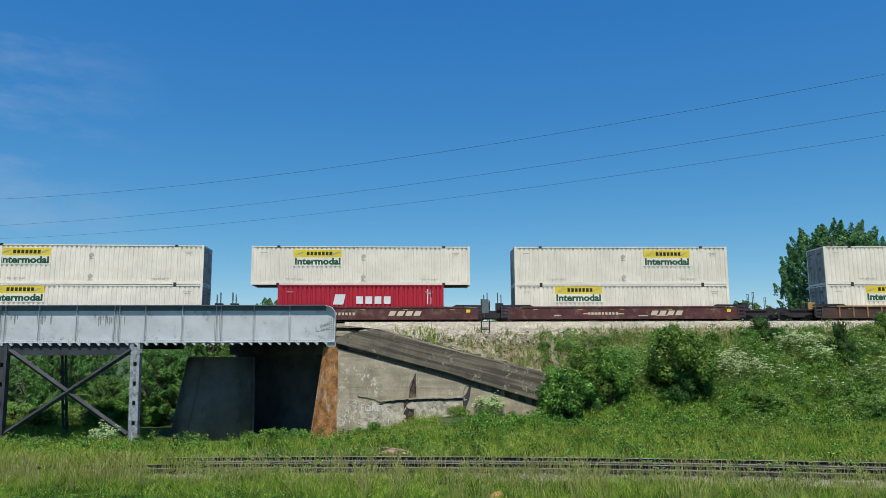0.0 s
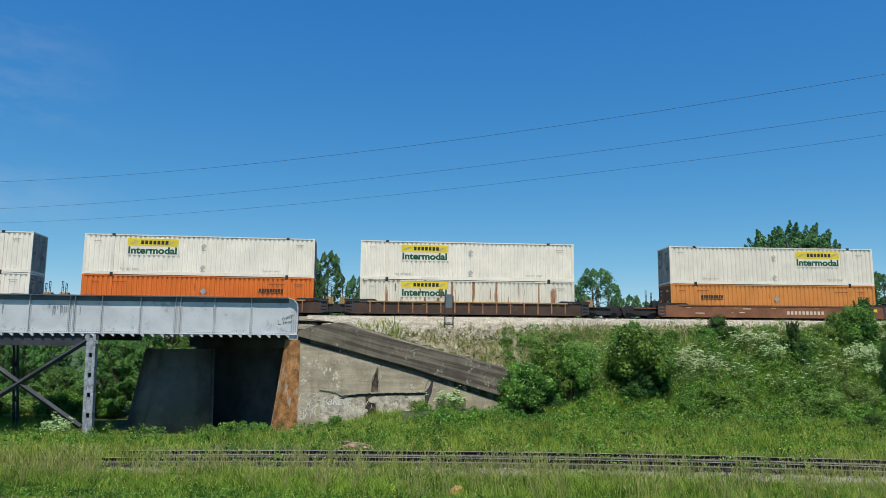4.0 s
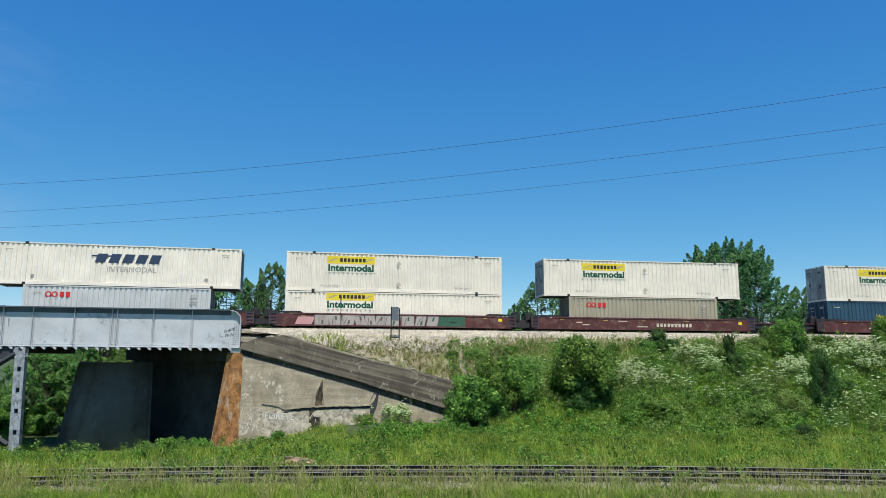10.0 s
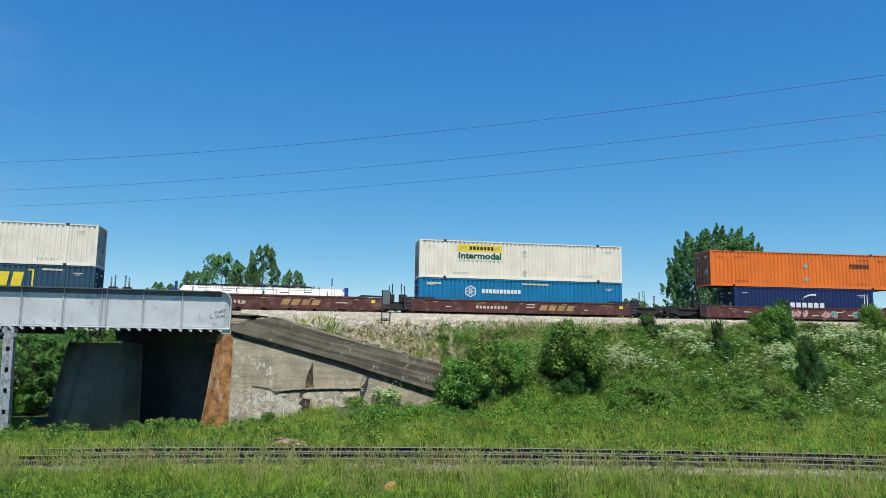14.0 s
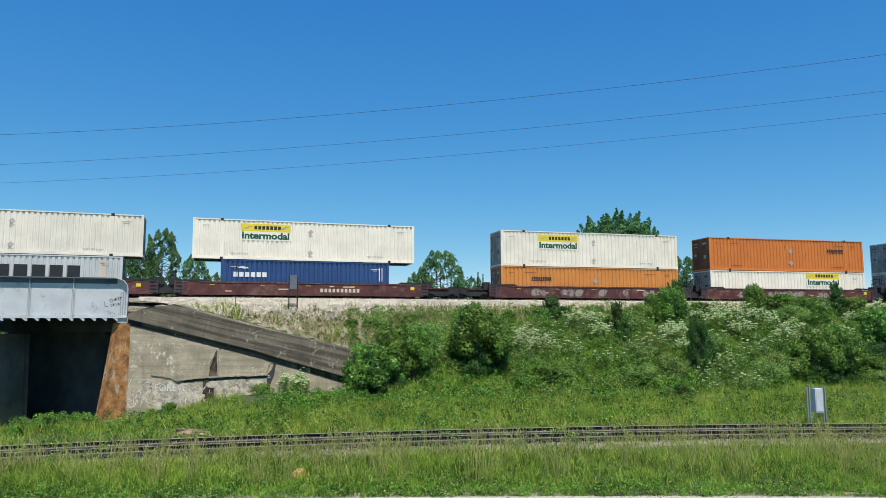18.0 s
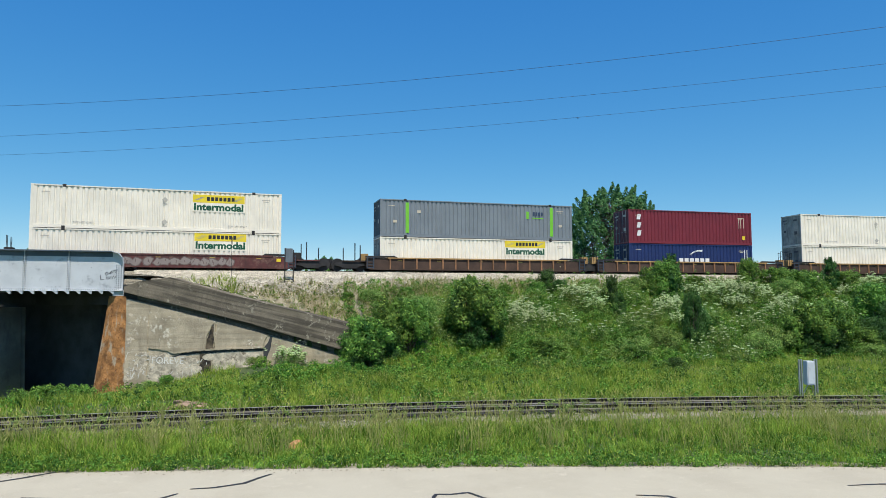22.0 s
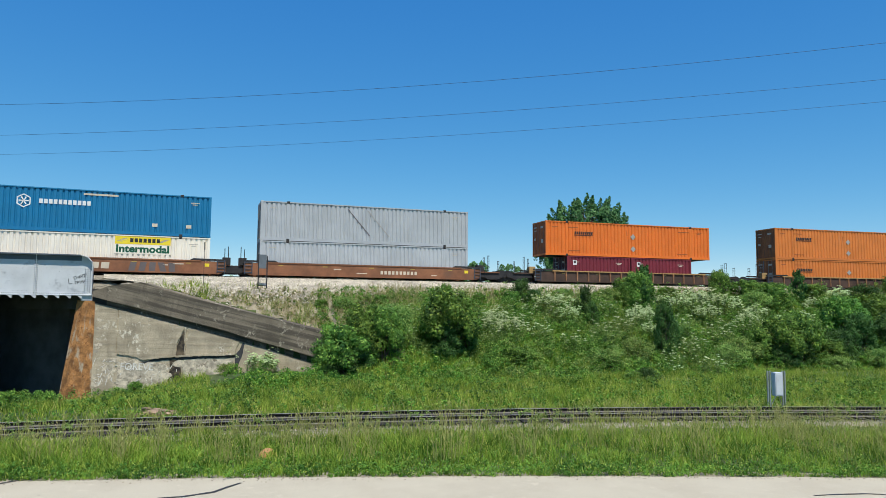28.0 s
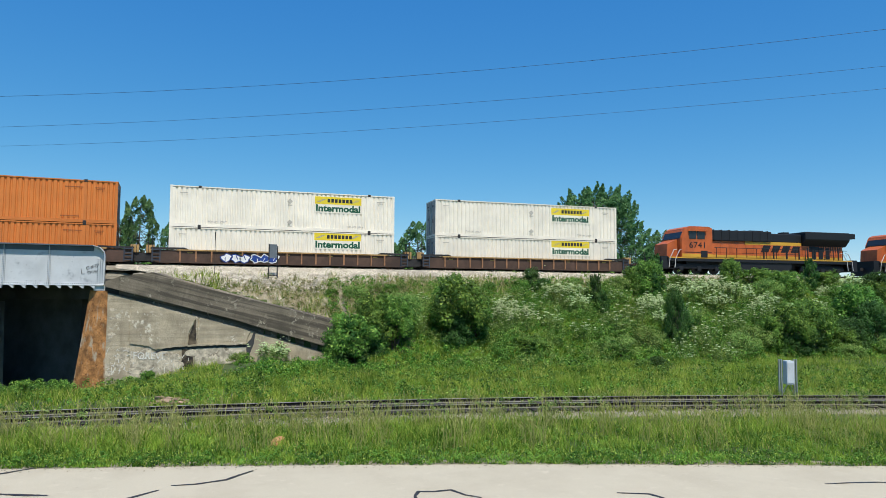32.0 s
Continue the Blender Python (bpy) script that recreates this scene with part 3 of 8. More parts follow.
def high_railway():
    t = thing("main_line_track", "main line railway track on pale ballast", "railway track", kind="structure")
    ss = np.concatenate([np.arange(-800, -150, 25.0), np.arange(-150, 151, 3.0), np.arange(160, 801, 25.0)])
    for off in (-0.76, 0.76):
        rail_along("rail", [on_track(s, off, RAIL_Z - 0.17)[:3] for s in ss], t, "dark rail")
    sleepers([on_track(s, 0, RAIL_Z - 0.17) for s in np.arange(-48, 62, 0.55)], t)
    profile = [(-4.3, 5.72), (-2.2, RAIL_Z - 0.2), (-1.3, RAIL_Z - 0.19), (1.3, RAIL_Z - 0.19), (2.2, RAIL_Z - 0.2), (4.4, 5.6), (6.2, 4.66)]
    for name, lo, hi in (("ballast_bank", -5.2, 800), ("ballast_bank", -800, -46)):
        sel = [s for s in np.concatenate([[lo], ss, [hi]]) if lo <= s <= hi]
        sel = sorted(set(sel))
        V = []
        for s in sel:
            widest = 6.2 if s > 3 or s < -40 else 3.5 + 0.16 * (s + 5.2)
            for d, z in profile:
                if d > widest:
                    d, z = widest, np.interp(widest, [p[0] for p in profile], [p[1] for p in profile])
                V.append(on_track(s, d, z)[:3])
        k = len(profile)
        i = (np.arange(len(sel) - 1)[:, None] * k + np.arange(k - 1)[None]).ravel()
        me = np_mesh(name, V, np.stack([i, i + 1, i + k + 1, i + k], -1), M_BALLAST)
        me.flip_normals()
        tagged(piece(name, me), "pale crushed stone ballast on the embankment", "ballast", kind="structure")
    n = 52000
    s = np.concatenate([np.random.uniform(-4.4, 56, n - 14000), np.random.uniform(-4.2, 14, 14000)])
    d = 1.7 + 4.2 * np.random.beta(1.0, 1.5, n)
    P = np.array([on_track(a, b, RAIL_Z - 0.16 if b < 2.2 else RAIL_Z - 0.16 - (b - 2.2) * 0.24 if b < 4.4 else 5.63 - (b - 4.4) * 0.522)[:3] for a, b in zip(s, d)])
    P[:, 2] = np.maximum(P[:, 2], height(P[:, 0], P[:, 1]) + 0.01)
    P = P[(P[:, 0] + 4.76) * 6.2 + (P[:, 1] - 49.5) * 13.06 > 10]
    x, y = np.random.uniform(-4.2, 9.5, 16000), np.random.uniform(43.5, 49.2, 16000)
    z = height(x, y) + 0.02
    keep = ((x + 4.76) * 6.2 + (y - 49.5) * 13.06 > 9) & (np.random.random(16000) < np.clip((z - 3.6) / 1.9, 0, 1) ** 2)
    P = np.concatenate([P, np.stack([x, y, z], -1)[keep]])
    stones("embankment_stones", P, 0.075, "loose pale ballast stones down the embankment shoulder")


ground()
road()
low_railway()
high_railway()


# ---- the bridge and its concrete abutment ----
WING_A, WING_B = Vector((-4.76, 49.5)), Vector((8.3, 43.3))
WING_DIR = (WING_B - WING_A).normalized()
WING_N = Vector((WING_DIR.y, -WING_DIR.x))          # towards the road


def wing_at(u, z, out=0.0):
    p = WING_A + WING_DIR * u + WING_N * out
    return Vector((p.x, p.y, z))


def wing_slab(bm, outline, back, front):
    """An outline (u along the wall, z) as a slab between two depths from the wall's face."""
    a = [bm.verts.new(wing_at(u, z, back)) for u, z in outline]
    b = [bm.verts.new(wing_at(u, z, front)) for u, z in outline]
    n = len(outline)
    bm.faces.new(a)
    bm.faces.new(b[::-1])
    for i in range(n):
        bm.faces.new((a[i], b[i], b[(i + 1) % n], a[(i + 1) % n]))
    bmesh.ops.recalc_face_normals(bm, faces=bm.faces)


def ragged(outline, amp, step, seed=1):
    """An outline with its edges cut short and jogged, as broken concrete has them."""
    r = random.Random(seed)
    out = []
    for (u0, z0), (u1, z1) in zip(outline, outline[1:] + outline[:1]):
        n = max(1, int(math.hypot(u1 - u0, z1 - z0) / step))
        for k in range(n):
            f = k / n
            out.append((u0 + (u1 - u0) * f + r.uniform(-amp, amp) * (k > 0), z0 + (z1 - z0) * f + r.uniform(-amp, amp) * (k > 0)))
    return out


def roughen(bm, amount, scale, cuts=0):
    if cuts:
        bmesh.ops.subdivide_edges(bm, edges=bm.edges, cuts=cuts, use_grid_fill=True)
    for v in bm.verts:
        v.co += noise.noise_vector(v.co * scale) * amount


def abutment():
    t = thing("bridge_abutment", "weathered concrete bridge abutment with a stepped wing wall", "abutment", kind="structure")
    bm = bmesh.new()
    wing_slab(bm, [(0, -3.2), (14.6, -1.2), (14.6, 0.6), (8.5, 2.28), (0, 4.32)], -0.9, 0)
    part("wing_wall", bm, M_CONCRETE, t)
    # panels between the construction joints stand a little proud of one another; their lower edges have broken away
    for k, (outline, out) in enumerate((([(0.02, -1.9), (1.5, -1.9), (1.58, 1.6), (1.6, 3.92), (0.02, 4.3)], 0.03),
                                        ([(1.64, 1.15), (2.9, 1.0), (3.4, 0.78), (4.2, 0.92), (5.0, 1.02), (5.45, 1.05), (5.5, 1.9), (5.95, 2.75), (6.02, 1.1), (6.1, 2.84), (1.66, 3.9)], 0.06),
                                        ([(6.14, 1.1), (7.6, 1.12), (9.2, 1.24), (9.34, 1.7), (9.5, 2.0), (6.2, 2.82)], 0.055), ([(9.85, -0.5), (14.4, -0.5), (14.4, 0.6), (9.85, 1.9)], 0.03))):
        bm = bmesh.new()
        wing_slab(bm, ragged(outline, 0.03, 0.22, k), -0.01, out)
        part("concrete_panel", bm, M_CONCRETE, t)
    for k, outline in enumerate(([(1.66, -1.9), (4.85, -1.7), (4.9, 0.4), (4.5, 0.62), (3.9, 0.7), (3.4, 0.55), (2.8, 0.85), (2.2, 0.6), (1.7, 0.7)],
                                 [(5.9, -1.4), (9.1, -0.8), (9.1, 1.0), (8.2, 0.92), (7.6, 0.98), (6.4, 0.86), (5.95, 0.7)])):
        bm = bmesh.new()
        wing_slab(bm, ragged(outline, 0.06, 0.2, k + 9), -0.01, 0.014)
        part("spalled_patch", bm, M_SPALLED, t, "spalled pale concrete with exposed aggregate")
    # undercut ledge and open joints: dark plates paint the shade under a broken lip
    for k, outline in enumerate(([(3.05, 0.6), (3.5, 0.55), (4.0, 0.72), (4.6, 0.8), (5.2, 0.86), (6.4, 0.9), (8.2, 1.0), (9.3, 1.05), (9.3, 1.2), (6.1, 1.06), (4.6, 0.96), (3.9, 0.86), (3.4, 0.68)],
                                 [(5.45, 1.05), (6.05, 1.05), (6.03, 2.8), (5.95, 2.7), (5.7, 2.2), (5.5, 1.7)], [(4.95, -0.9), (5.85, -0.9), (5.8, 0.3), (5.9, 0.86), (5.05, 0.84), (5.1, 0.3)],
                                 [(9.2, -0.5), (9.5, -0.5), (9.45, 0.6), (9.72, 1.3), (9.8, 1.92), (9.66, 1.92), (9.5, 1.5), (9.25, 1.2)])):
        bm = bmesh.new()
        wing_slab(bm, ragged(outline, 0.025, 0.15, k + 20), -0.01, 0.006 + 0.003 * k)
        part("open_joint", bm, M_HOLLOW if k in (1, 2) else M_SHADE_BLACK, t, "brown plate painted dark as a shaded hollow" if k in (1, 2) else "dark plate painted as the shade in a crack")
    bm = bmesh.new()
    wing_slab(bm, ragged([(3.9, 0.88), (5.0, 0.98), (6.2, 1.06), (9.2, 1.18), (9.3, 1.3), (6.2, 1.16), (4.5, 1.06)], 0.03, 0.2, 31), -0.01, 0.11)
    part("broken_lip", bm, M_CONCRETE, t)
    # groove added below the coping, in darker concrete, to deepen the overhang's shadow
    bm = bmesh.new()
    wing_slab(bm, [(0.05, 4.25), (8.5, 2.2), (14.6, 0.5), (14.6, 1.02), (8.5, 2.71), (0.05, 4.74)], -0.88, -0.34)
    part("recessed_joint", bm, M_COPING, t, "groove added to deepen the coping shadow")
    # the sloping coping that overhangs the wall
    bm = bmesh.new()
    wing_slab(bm, [(-0.02, 4.74), (8.5, 2.7), (14.75, 1.0), (14.75, 2.72), (8.5, 4.2), (3.1, 5.62), (1.2, 5.42), (-0.02, 5.08)], -0.75, 0.24)
    roughen(bm, 0.03, 1.7, 3)
    part("coping", bm, M_COPING, t, "dark weathered concrete coping")
    for u0, z0 in ((0.3, 5.1), (0.9, 5.25), (1.7, 5.45), (2.5, 5.52)):
        bm = bmesh.new()
        wing_slab(bm, [(u0, z0), (u0 + 0.55, z0 + 0.02), (u0 + 0.45, z0 + 0.17), (u0 + 0.1, z0 + 0.12)], -0.5, 0.1)
        roughen(bm, 0.05, 4.0, 1)
        part("broken_block", bm, M_SPALLED, t, "loose broken concrete on the coping")
    # the battered end of the breast wall, stained by rust, and the shaded face that runs back under the bridge
    def leaning(bm, x0t, x1t, x0b, x1b, y0, y1, dx_back, zt, zb):
        vs = []
        for z, a, b in ((zb, x0b, x1b), (zt, x0t, x1t)):
            for y, sh in ((y0, 0), (y1, dx_back)):
                vs.append((bm.verts.new((a + sh, y, z)), bm.verts.new((b + sh, y, z))))
        (a0, b0), (a1, b1), (a2, b2), (a3, b3) = vs
        for q in ((a0, b0, b2, a2), (a1, a3, b3, b1), (a0, a2, a3, a1), (b0, b1, b3, b2), (a2, b2, b3, a3), (a0, a1, b1, b0)):
            bm.faces.new(q)
        bmesh.ops.recalc_face_normals(bm, faces=bm.faces)
    bm = bmesh.new()
    leaning(bm, -5.3, -4.72, -6.22, -4.72, 49.42, 49.95, -0.5, 4.46, -2.6)
    roughen(bm, 0.02, 2.0, 3)
    part("pilaster", bm, M_RUST_CONCRETE, t, "rust-stained orange battered concrete pilaster")
    # walls and pier under the bridge: the deck's shade is put into their colour
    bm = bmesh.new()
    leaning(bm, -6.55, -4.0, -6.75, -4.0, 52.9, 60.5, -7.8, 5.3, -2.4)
    part("breast_wall", bm, M_SHADE_BLACK, t, "dark shaded breast wall under the bridge")
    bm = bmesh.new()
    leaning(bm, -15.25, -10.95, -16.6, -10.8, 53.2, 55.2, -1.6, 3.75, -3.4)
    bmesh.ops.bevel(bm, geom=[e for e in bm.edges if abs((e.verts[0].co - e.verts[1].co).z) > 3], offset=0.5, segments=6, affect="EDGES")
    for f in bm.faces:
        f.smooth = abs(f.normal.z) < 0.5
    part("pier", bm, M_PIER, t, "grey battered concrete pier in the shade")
    # curtain wall coloured black for the shade below the girder
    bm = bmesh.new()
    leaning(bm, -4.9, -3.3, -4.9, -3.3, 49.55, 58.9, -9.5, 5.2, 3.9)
    part("curtain_wall", bm, M_SHADE_BLACK, t)
    bm = bmesh.new()                          # ballast heaped on the curtain wall
    prism(bm, [(49.58, 5.15), (49.64, 5.42), (49.95, 5.6), (50.5, 5.9), (52.0, 5.95), (58.9, 5.95), (58.9, 5.15)], -4.9, -3.3, "x")
    roughen(bm, 0.07, 2.5, 4)
    for v in bm.verts:
        v.co.x -= (v.co.y - 49.55) * 1.016
    part("ballast_heap", bm, M_BALLAST, t, "pale ballast heaped behind the girder's end")
    rs = random.Random(3)
    for k in range(34):
        u, z = rs.choice(((rs.uniform(0.1, 1.5), rs.uniform(-1.2, 0.8)), (rs.uniform(3.6, 9.0), rs.uniform(0.3, 0.72)), (rs.uniform(1.8, 5.5), rs.uniform(-1.0, 0.1)), (rs.uniform(0.1, 0.7), rs.uniform(1, 4.0))))
        r, n = rs.uniform(0.1, 0.34), 9
        bm = bmesh.new()
        wing_slab(bm, [(u + r * rs.uniform(0.5, 1.3) * math.cos(a * math.tau / n) * 1.6, z + r * rs.uniform(0.35, 0.9) * math.sin(a * math.tau / n)) for a in range(n)], 0.0, (0.032 if u < 1.6 else 0.014) + 0.0008 * (k % 7))
        part("spall", bm, M_SPALLED, t, "pale rough spalled spot")
    for k in range(60):
        u, z = (rs.uniform(0.1, 1.6), rs.uniform(-0.7, 0.9)) if k < 34 else (rs.uniform(1.7, 5.6), rs.uniform(-0.6, 0.6))
        a, l = rs.uniform(0, 3.14), rs.uniform(0.05, 0.2)
        dx, dz, w = math.cos(a) * l, math.sin(a) * l, rs.uniform(0.008, 0.022)
        bm = bmesh.new()
        wing_slab(bm, [(u - dx - w, z - dz), (u - dx + w, z - dz - w), (u + dx + w, z + dz), (u + dx - w, z + dz + w)], 0.0, 0.04 if u < 1.6 else 0.022)
        part("paint_scrawl", bm, M_CHALK, t, "faint white paint scrawl")
    bm = bmesh.new()
    box(bm, -5.55, -4.9, 49.45, 50.3, 4.46, 4.86, 0.03)
    part("bearing", bm, M_GIRDER, t, "grey painted steel bearing")
    lettering("FOREVE", 0.62, M_CHALK, t, Matrix.Translation(wing_at(2.95, 0.36, 0.024)) @ Matrix.Rotation(math.atan2(WING_DIR.y, WING_DIR.x), 4, "Z"), "graffiti", "white graffiti lettering")
    return t


GIRDER_Y = 49.5


def girder(y0, front, parent, x_left=-46.0):
    """A riveted plate girder with stiffeners, its rounded end over the bearing."""
    s = 1 if front else -1
    x1, zb, zt = -4.98, 4.82, 7.32
    bm = bmesh.new()
    outline = [(x_left, zb), (x1, zb), (x1, zt - 0.75), (x1 - 0.06, zt - 0.4), (x1 - 0.28, zt - 0.14), (x1 - 0.65, zt - 0.03), (x_left, zt - 0.03)]
    prism(bm, outline, y0, y0 + 0.03)
    part("web", bm, M_GIRDER, parent, "silver-grey painted plate web")
    bm = bmesh.new()
    prism(bm, [(x_left, zt - 0.03), (x1 - 0.65, zt - 0.03), (x1 - 0.65, zt + 0.015), (x_left, zt + 0.015)], y0 - 0.32, y0 + 0.3)
    arc = [(x1 - 0.65, zt - 0.03), (x1 - 0.28, zt - 0.14), (x1 - 0.06, zt - 0.4), (x1, zt - 0.75), (x1, zb)]
    for (xa, za), (xb, zb2) in zip(arc, arc[1:]):
        d = Vector((xb - xa, zb2 - za)).normalized()
        n = Vector((-d.y, d.x)) * 0.04
        prism(bm, [(xa, za), (xb, zb2), (xb + n.x, zb2 + n.y), (xa + n.x, za + n.y)], y0 - 0.32 if za > zt - 0.2 else y0 - 0.2, y0 + 0.3)
    part("top_flange", bm, M_GIRDER, parent)
    bm = bmesh.new()
    box(bm, x_left, x1, y0 - 0.18, y0 + 0.25, zb - 0.035, zb)
    box(bm, x_left, x1 - 0.01, y0 - 0.025, y0, zb, zb + 0.15)
    part("bottom_flange", bm, M_GIRDER, parent)
    if not front:
        return
    # strip on the web that paints in the top flange's shadow
    bm = bmesh.new()
    box(bm, x_left, x1 - 0.62, y0 - 0.024, y0 - 0.002, zt - 0.36, zt - 0.032)
    part("top_angle", bm, M_FLANGE, parent, "dark strip painted as the flange shadow")
    bm = bmesh.new()
    box(bm, x_left, x1 - 0.66, y0 - 0.335, y0 - 0.322, zt - 0.06, zt + 0.02)
    part("flange_edge", bm, M_FLANGE, parent, "dark flange edge")
    # stiffeners and splice plates at the bays
    rivets = []
    for k, x in enumerate((-8.1, -10.55, -12.95, -15.4, -17.9, -19.8, -22.5, -25.0, -27.4, -29.9, -32.3, -34.7, -37.2, -39.6, -42.0)):
        double = k % 3 == 2
        for dx in ((-0.16, 0.16) if double else (0,)):
            bm = bmesh.new()
            box(bm, x + dx - 0.012, x + dx + 0.012, y0 - 0.17, y0, zb + 0.02, zt - 0.05)
            box(bm, x + dx - 0.11, x + dx + 0.11, y0 - 0.022, y0 - 0.002, zb + 0.02, zt - 0.06)
            part("stiffener", bm, M_GIRDER, parent)
            rivets += [(x + dx + e, zb + 0.12 + 0.14 * j) for j in range(15) for e in ((-0.07, 0.07) if not double else (-0.1, -0.03, 0.07))]
    rivets += [(x_left + 0.12 * j, zb + 0.08) for j in range(int((x1 - x_left) / 0.12))]
    rivets += [(x_left + 0.24 * j, zb + 0.22) for j in range(int((x1 - x_left) / 0.24)) if noise.noise(Vector((j * 0.21, 3, 1))) > 0.05]
    rivets += [(x1 - 0.1 - 0.14 * (j % 3), zb + 0.2 + 0.13 * (j // 3)) for j in range(36)]
    rivets = np.array(rivets)
    n = len(rivets)
    ring = np.array([(math.cos(a), math.sin(a)) for a in np.linspace(0, math.tau, 6, endpoint=False)])
    V = np.zeros((n, 7, 3))
    V[:, :6, 0] = rivets[:, :1] + ring[None, :, 0] * 0.034
    V[:, :6, 2] = rivets[:, 1:] + ring[None, :, 1] * 0.034
    V[:, :6, 1] = y0 - 0.024
    V[:, 6] = np.stack([rivets[:, 0], np.full(n, y0 - 0.06), rivets[:, 1]], -1)
    F = np.array([(j, (j + 1) % 6, 6) for j in range(6)])
    tagged(piece("rivets", np_mesh("rivets", V.reshape(-1, 3), (F[None] + np.arange(n)[:, None, None] * 7).reshape(-1, 3), M_RIVET), parent), kind="stuff")
    # soot that has run down the web
    for cx, wd in ((-20.3, 2.0), (-24.8, 1.3), (-26.6, 0.6)):
        for j in range(int(wd * 9)):
            px, ln = cx + random.uniform(-wd / 2, wd / 2), random.uniform(0.15, 0.7)
            bm = bmesh.new()
            z1 = zt - 0.62 - random.uniform(0, 0.15)
            prism(bm, [(px - 0.045, z1), (px + 0.045, z1), (px + 0.02, z1 - ln), (px - 0.02, z1 - ln)], y0 - 0.008 - 0.0007 * j, y0 - 0.004)
            part("soot_streak", bm, M_SMUT, parent)
    # a scrawl of dark paint near the end
    strokes = ([(0, 0.3), (0.04, 0), (0.22, 0.02)], [(0.34, 0.28), (0.28, 0.42), (0.4, 0.5), (0.46, 0.36), (0.36, 0.28)], [(0.52, 0.4), (0.66, 0.58), (0.58, 0.36), (0.74, 0.5)],
               [(0.8, 0.42), (0.78, 0.62), (0.92, 0.6), (0.88, 0.44), (1.0, 0.66)], [(0.42, -0.02), (0.36, 0.16), (0.52, 0.2), (0.5, 0.02), (0.62, 0.22)], [(0.68, 0.04), (0.78, 0.26), (0.84, 0.08), (0.94, 0.3)])
    for line in strokes:
        bm = bmesh.new()
        for (u0, v0), (u1, v1) in zip(line, line[1:]):
            tube(bm, (-6.3 + u0, y0 - 0.006, 5.5 + v0), (-6.3 + u1, y0 - 0.006, 5.5 + v1), 0.016, n=5)
        part("graffiti_mark", bm, M_DARK, parent)


def bridge():
    t = thing("railway_bridge", "silver-grey riveted plate girder railway bridge", "bridge", kind="structure")
    girder(GIRDER_Y, True, t)
    girder(GIRDER_Y + 8.6, False, t)
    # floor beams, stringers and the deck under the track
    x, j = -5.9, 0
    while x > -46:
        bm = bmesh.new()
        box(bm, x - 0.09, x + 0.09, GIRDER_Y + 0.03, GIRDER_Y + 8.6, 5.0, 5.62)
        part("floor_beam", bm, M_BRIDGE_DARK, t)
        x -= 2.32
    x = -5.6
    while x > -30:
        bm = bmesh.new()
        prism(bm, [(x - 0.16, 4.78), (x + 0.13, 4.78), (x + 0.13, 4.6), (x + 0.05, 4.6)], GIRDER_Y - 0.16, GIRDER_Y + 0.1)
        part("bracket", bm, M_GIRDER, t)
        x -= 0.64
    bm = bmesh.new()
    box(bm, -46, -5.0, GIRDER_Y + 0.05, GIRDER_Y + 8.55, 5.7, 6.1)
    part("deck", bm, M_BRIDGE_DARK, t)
    # steel bents: two battered columns joined by X bracing, a cap under the girders
    for bx in (-18.35, -27.1):
        for yy, lean in ((GIRDER_Y + 0.05, -0.5), (GIRDER_Y + 8.4, 0.5)):
            front = lean < 0
            if not front and bx > -20:
                continue
            bm = bmesh.new()
            top, foot = Vector((bx - 0.1, yy, 4.75)), Vector((bx + 0.28, yy + lean, -3.0))
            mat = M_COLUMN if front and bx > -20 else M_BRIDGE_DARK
            def plate(bm, x0, x1, yf, yb, u0=0.0, u1=1.0):
                vs = []
                for u in (u0, u1):
                    p = foot.lerp(top, u)
                    vs.append([bm.verts.new(p + Vector(q)) for q in ((x0, yf, 0), (x1, yf, 0), (x1, yb, 0), (x0, yb, 0))])
                for i in range(4):
                    bm.faces.new((vs[0][i], vs[0][(i + 1) % 4], vs[1][(i + 1) % 4], vs[1][i]))
                bm.faces.new(vs[1])
                bm.faces.new(vs[0][::-1])
            if front:
                plate(bm, -0.3, -0.1, -0.2, 0.25)
                plate(bm, 0.12, 0.3, -0.2, 0.25)
            else:
                plate(bm, -0.2, -0.08, -0.1, 0.1)
                plate(bm, 0.08, 0.2, -0.1, 0.1)
            col = part("column", bm, mat, t, "riveted grey steel bridge column")
            for k in range(6 if front else 3):
                bm = bmesh.new()
                n = 6 if front else 3
                plate(bm, -0.14 if front else -0.1, 0.18 if front else 0.1, -0.185, -0.15, (k + 0.02) / n, (k + (0.8 if front else 0.2)) / n)
                part("batten_plate", bm, mat, col)
            if front:
                # dark plate behind the openings, coloured as the shade inside the column
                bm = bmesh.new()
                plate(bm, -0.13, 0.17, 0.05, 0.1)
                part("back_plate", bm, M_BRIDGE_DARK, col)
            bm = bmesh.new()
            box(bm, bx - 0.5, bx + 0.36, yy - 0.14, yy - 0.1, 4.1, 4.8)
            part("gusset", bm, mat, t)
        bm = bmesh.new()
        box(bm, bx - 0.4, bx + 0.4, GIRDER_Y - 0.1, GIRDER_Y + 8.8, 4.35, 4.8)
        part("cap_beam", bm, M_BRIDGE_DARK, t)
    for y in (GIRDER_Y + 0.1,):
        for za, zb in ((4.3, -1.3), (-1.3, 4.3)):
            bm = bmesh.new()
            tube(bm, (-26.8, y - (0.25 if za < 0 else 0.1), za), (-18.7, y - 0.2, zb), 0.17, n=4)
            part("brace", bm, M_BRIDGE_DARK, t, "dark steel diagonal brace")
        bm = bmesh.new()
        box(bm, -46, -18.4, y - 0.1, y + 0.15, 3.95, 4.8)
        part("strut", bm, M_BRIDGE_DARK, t)
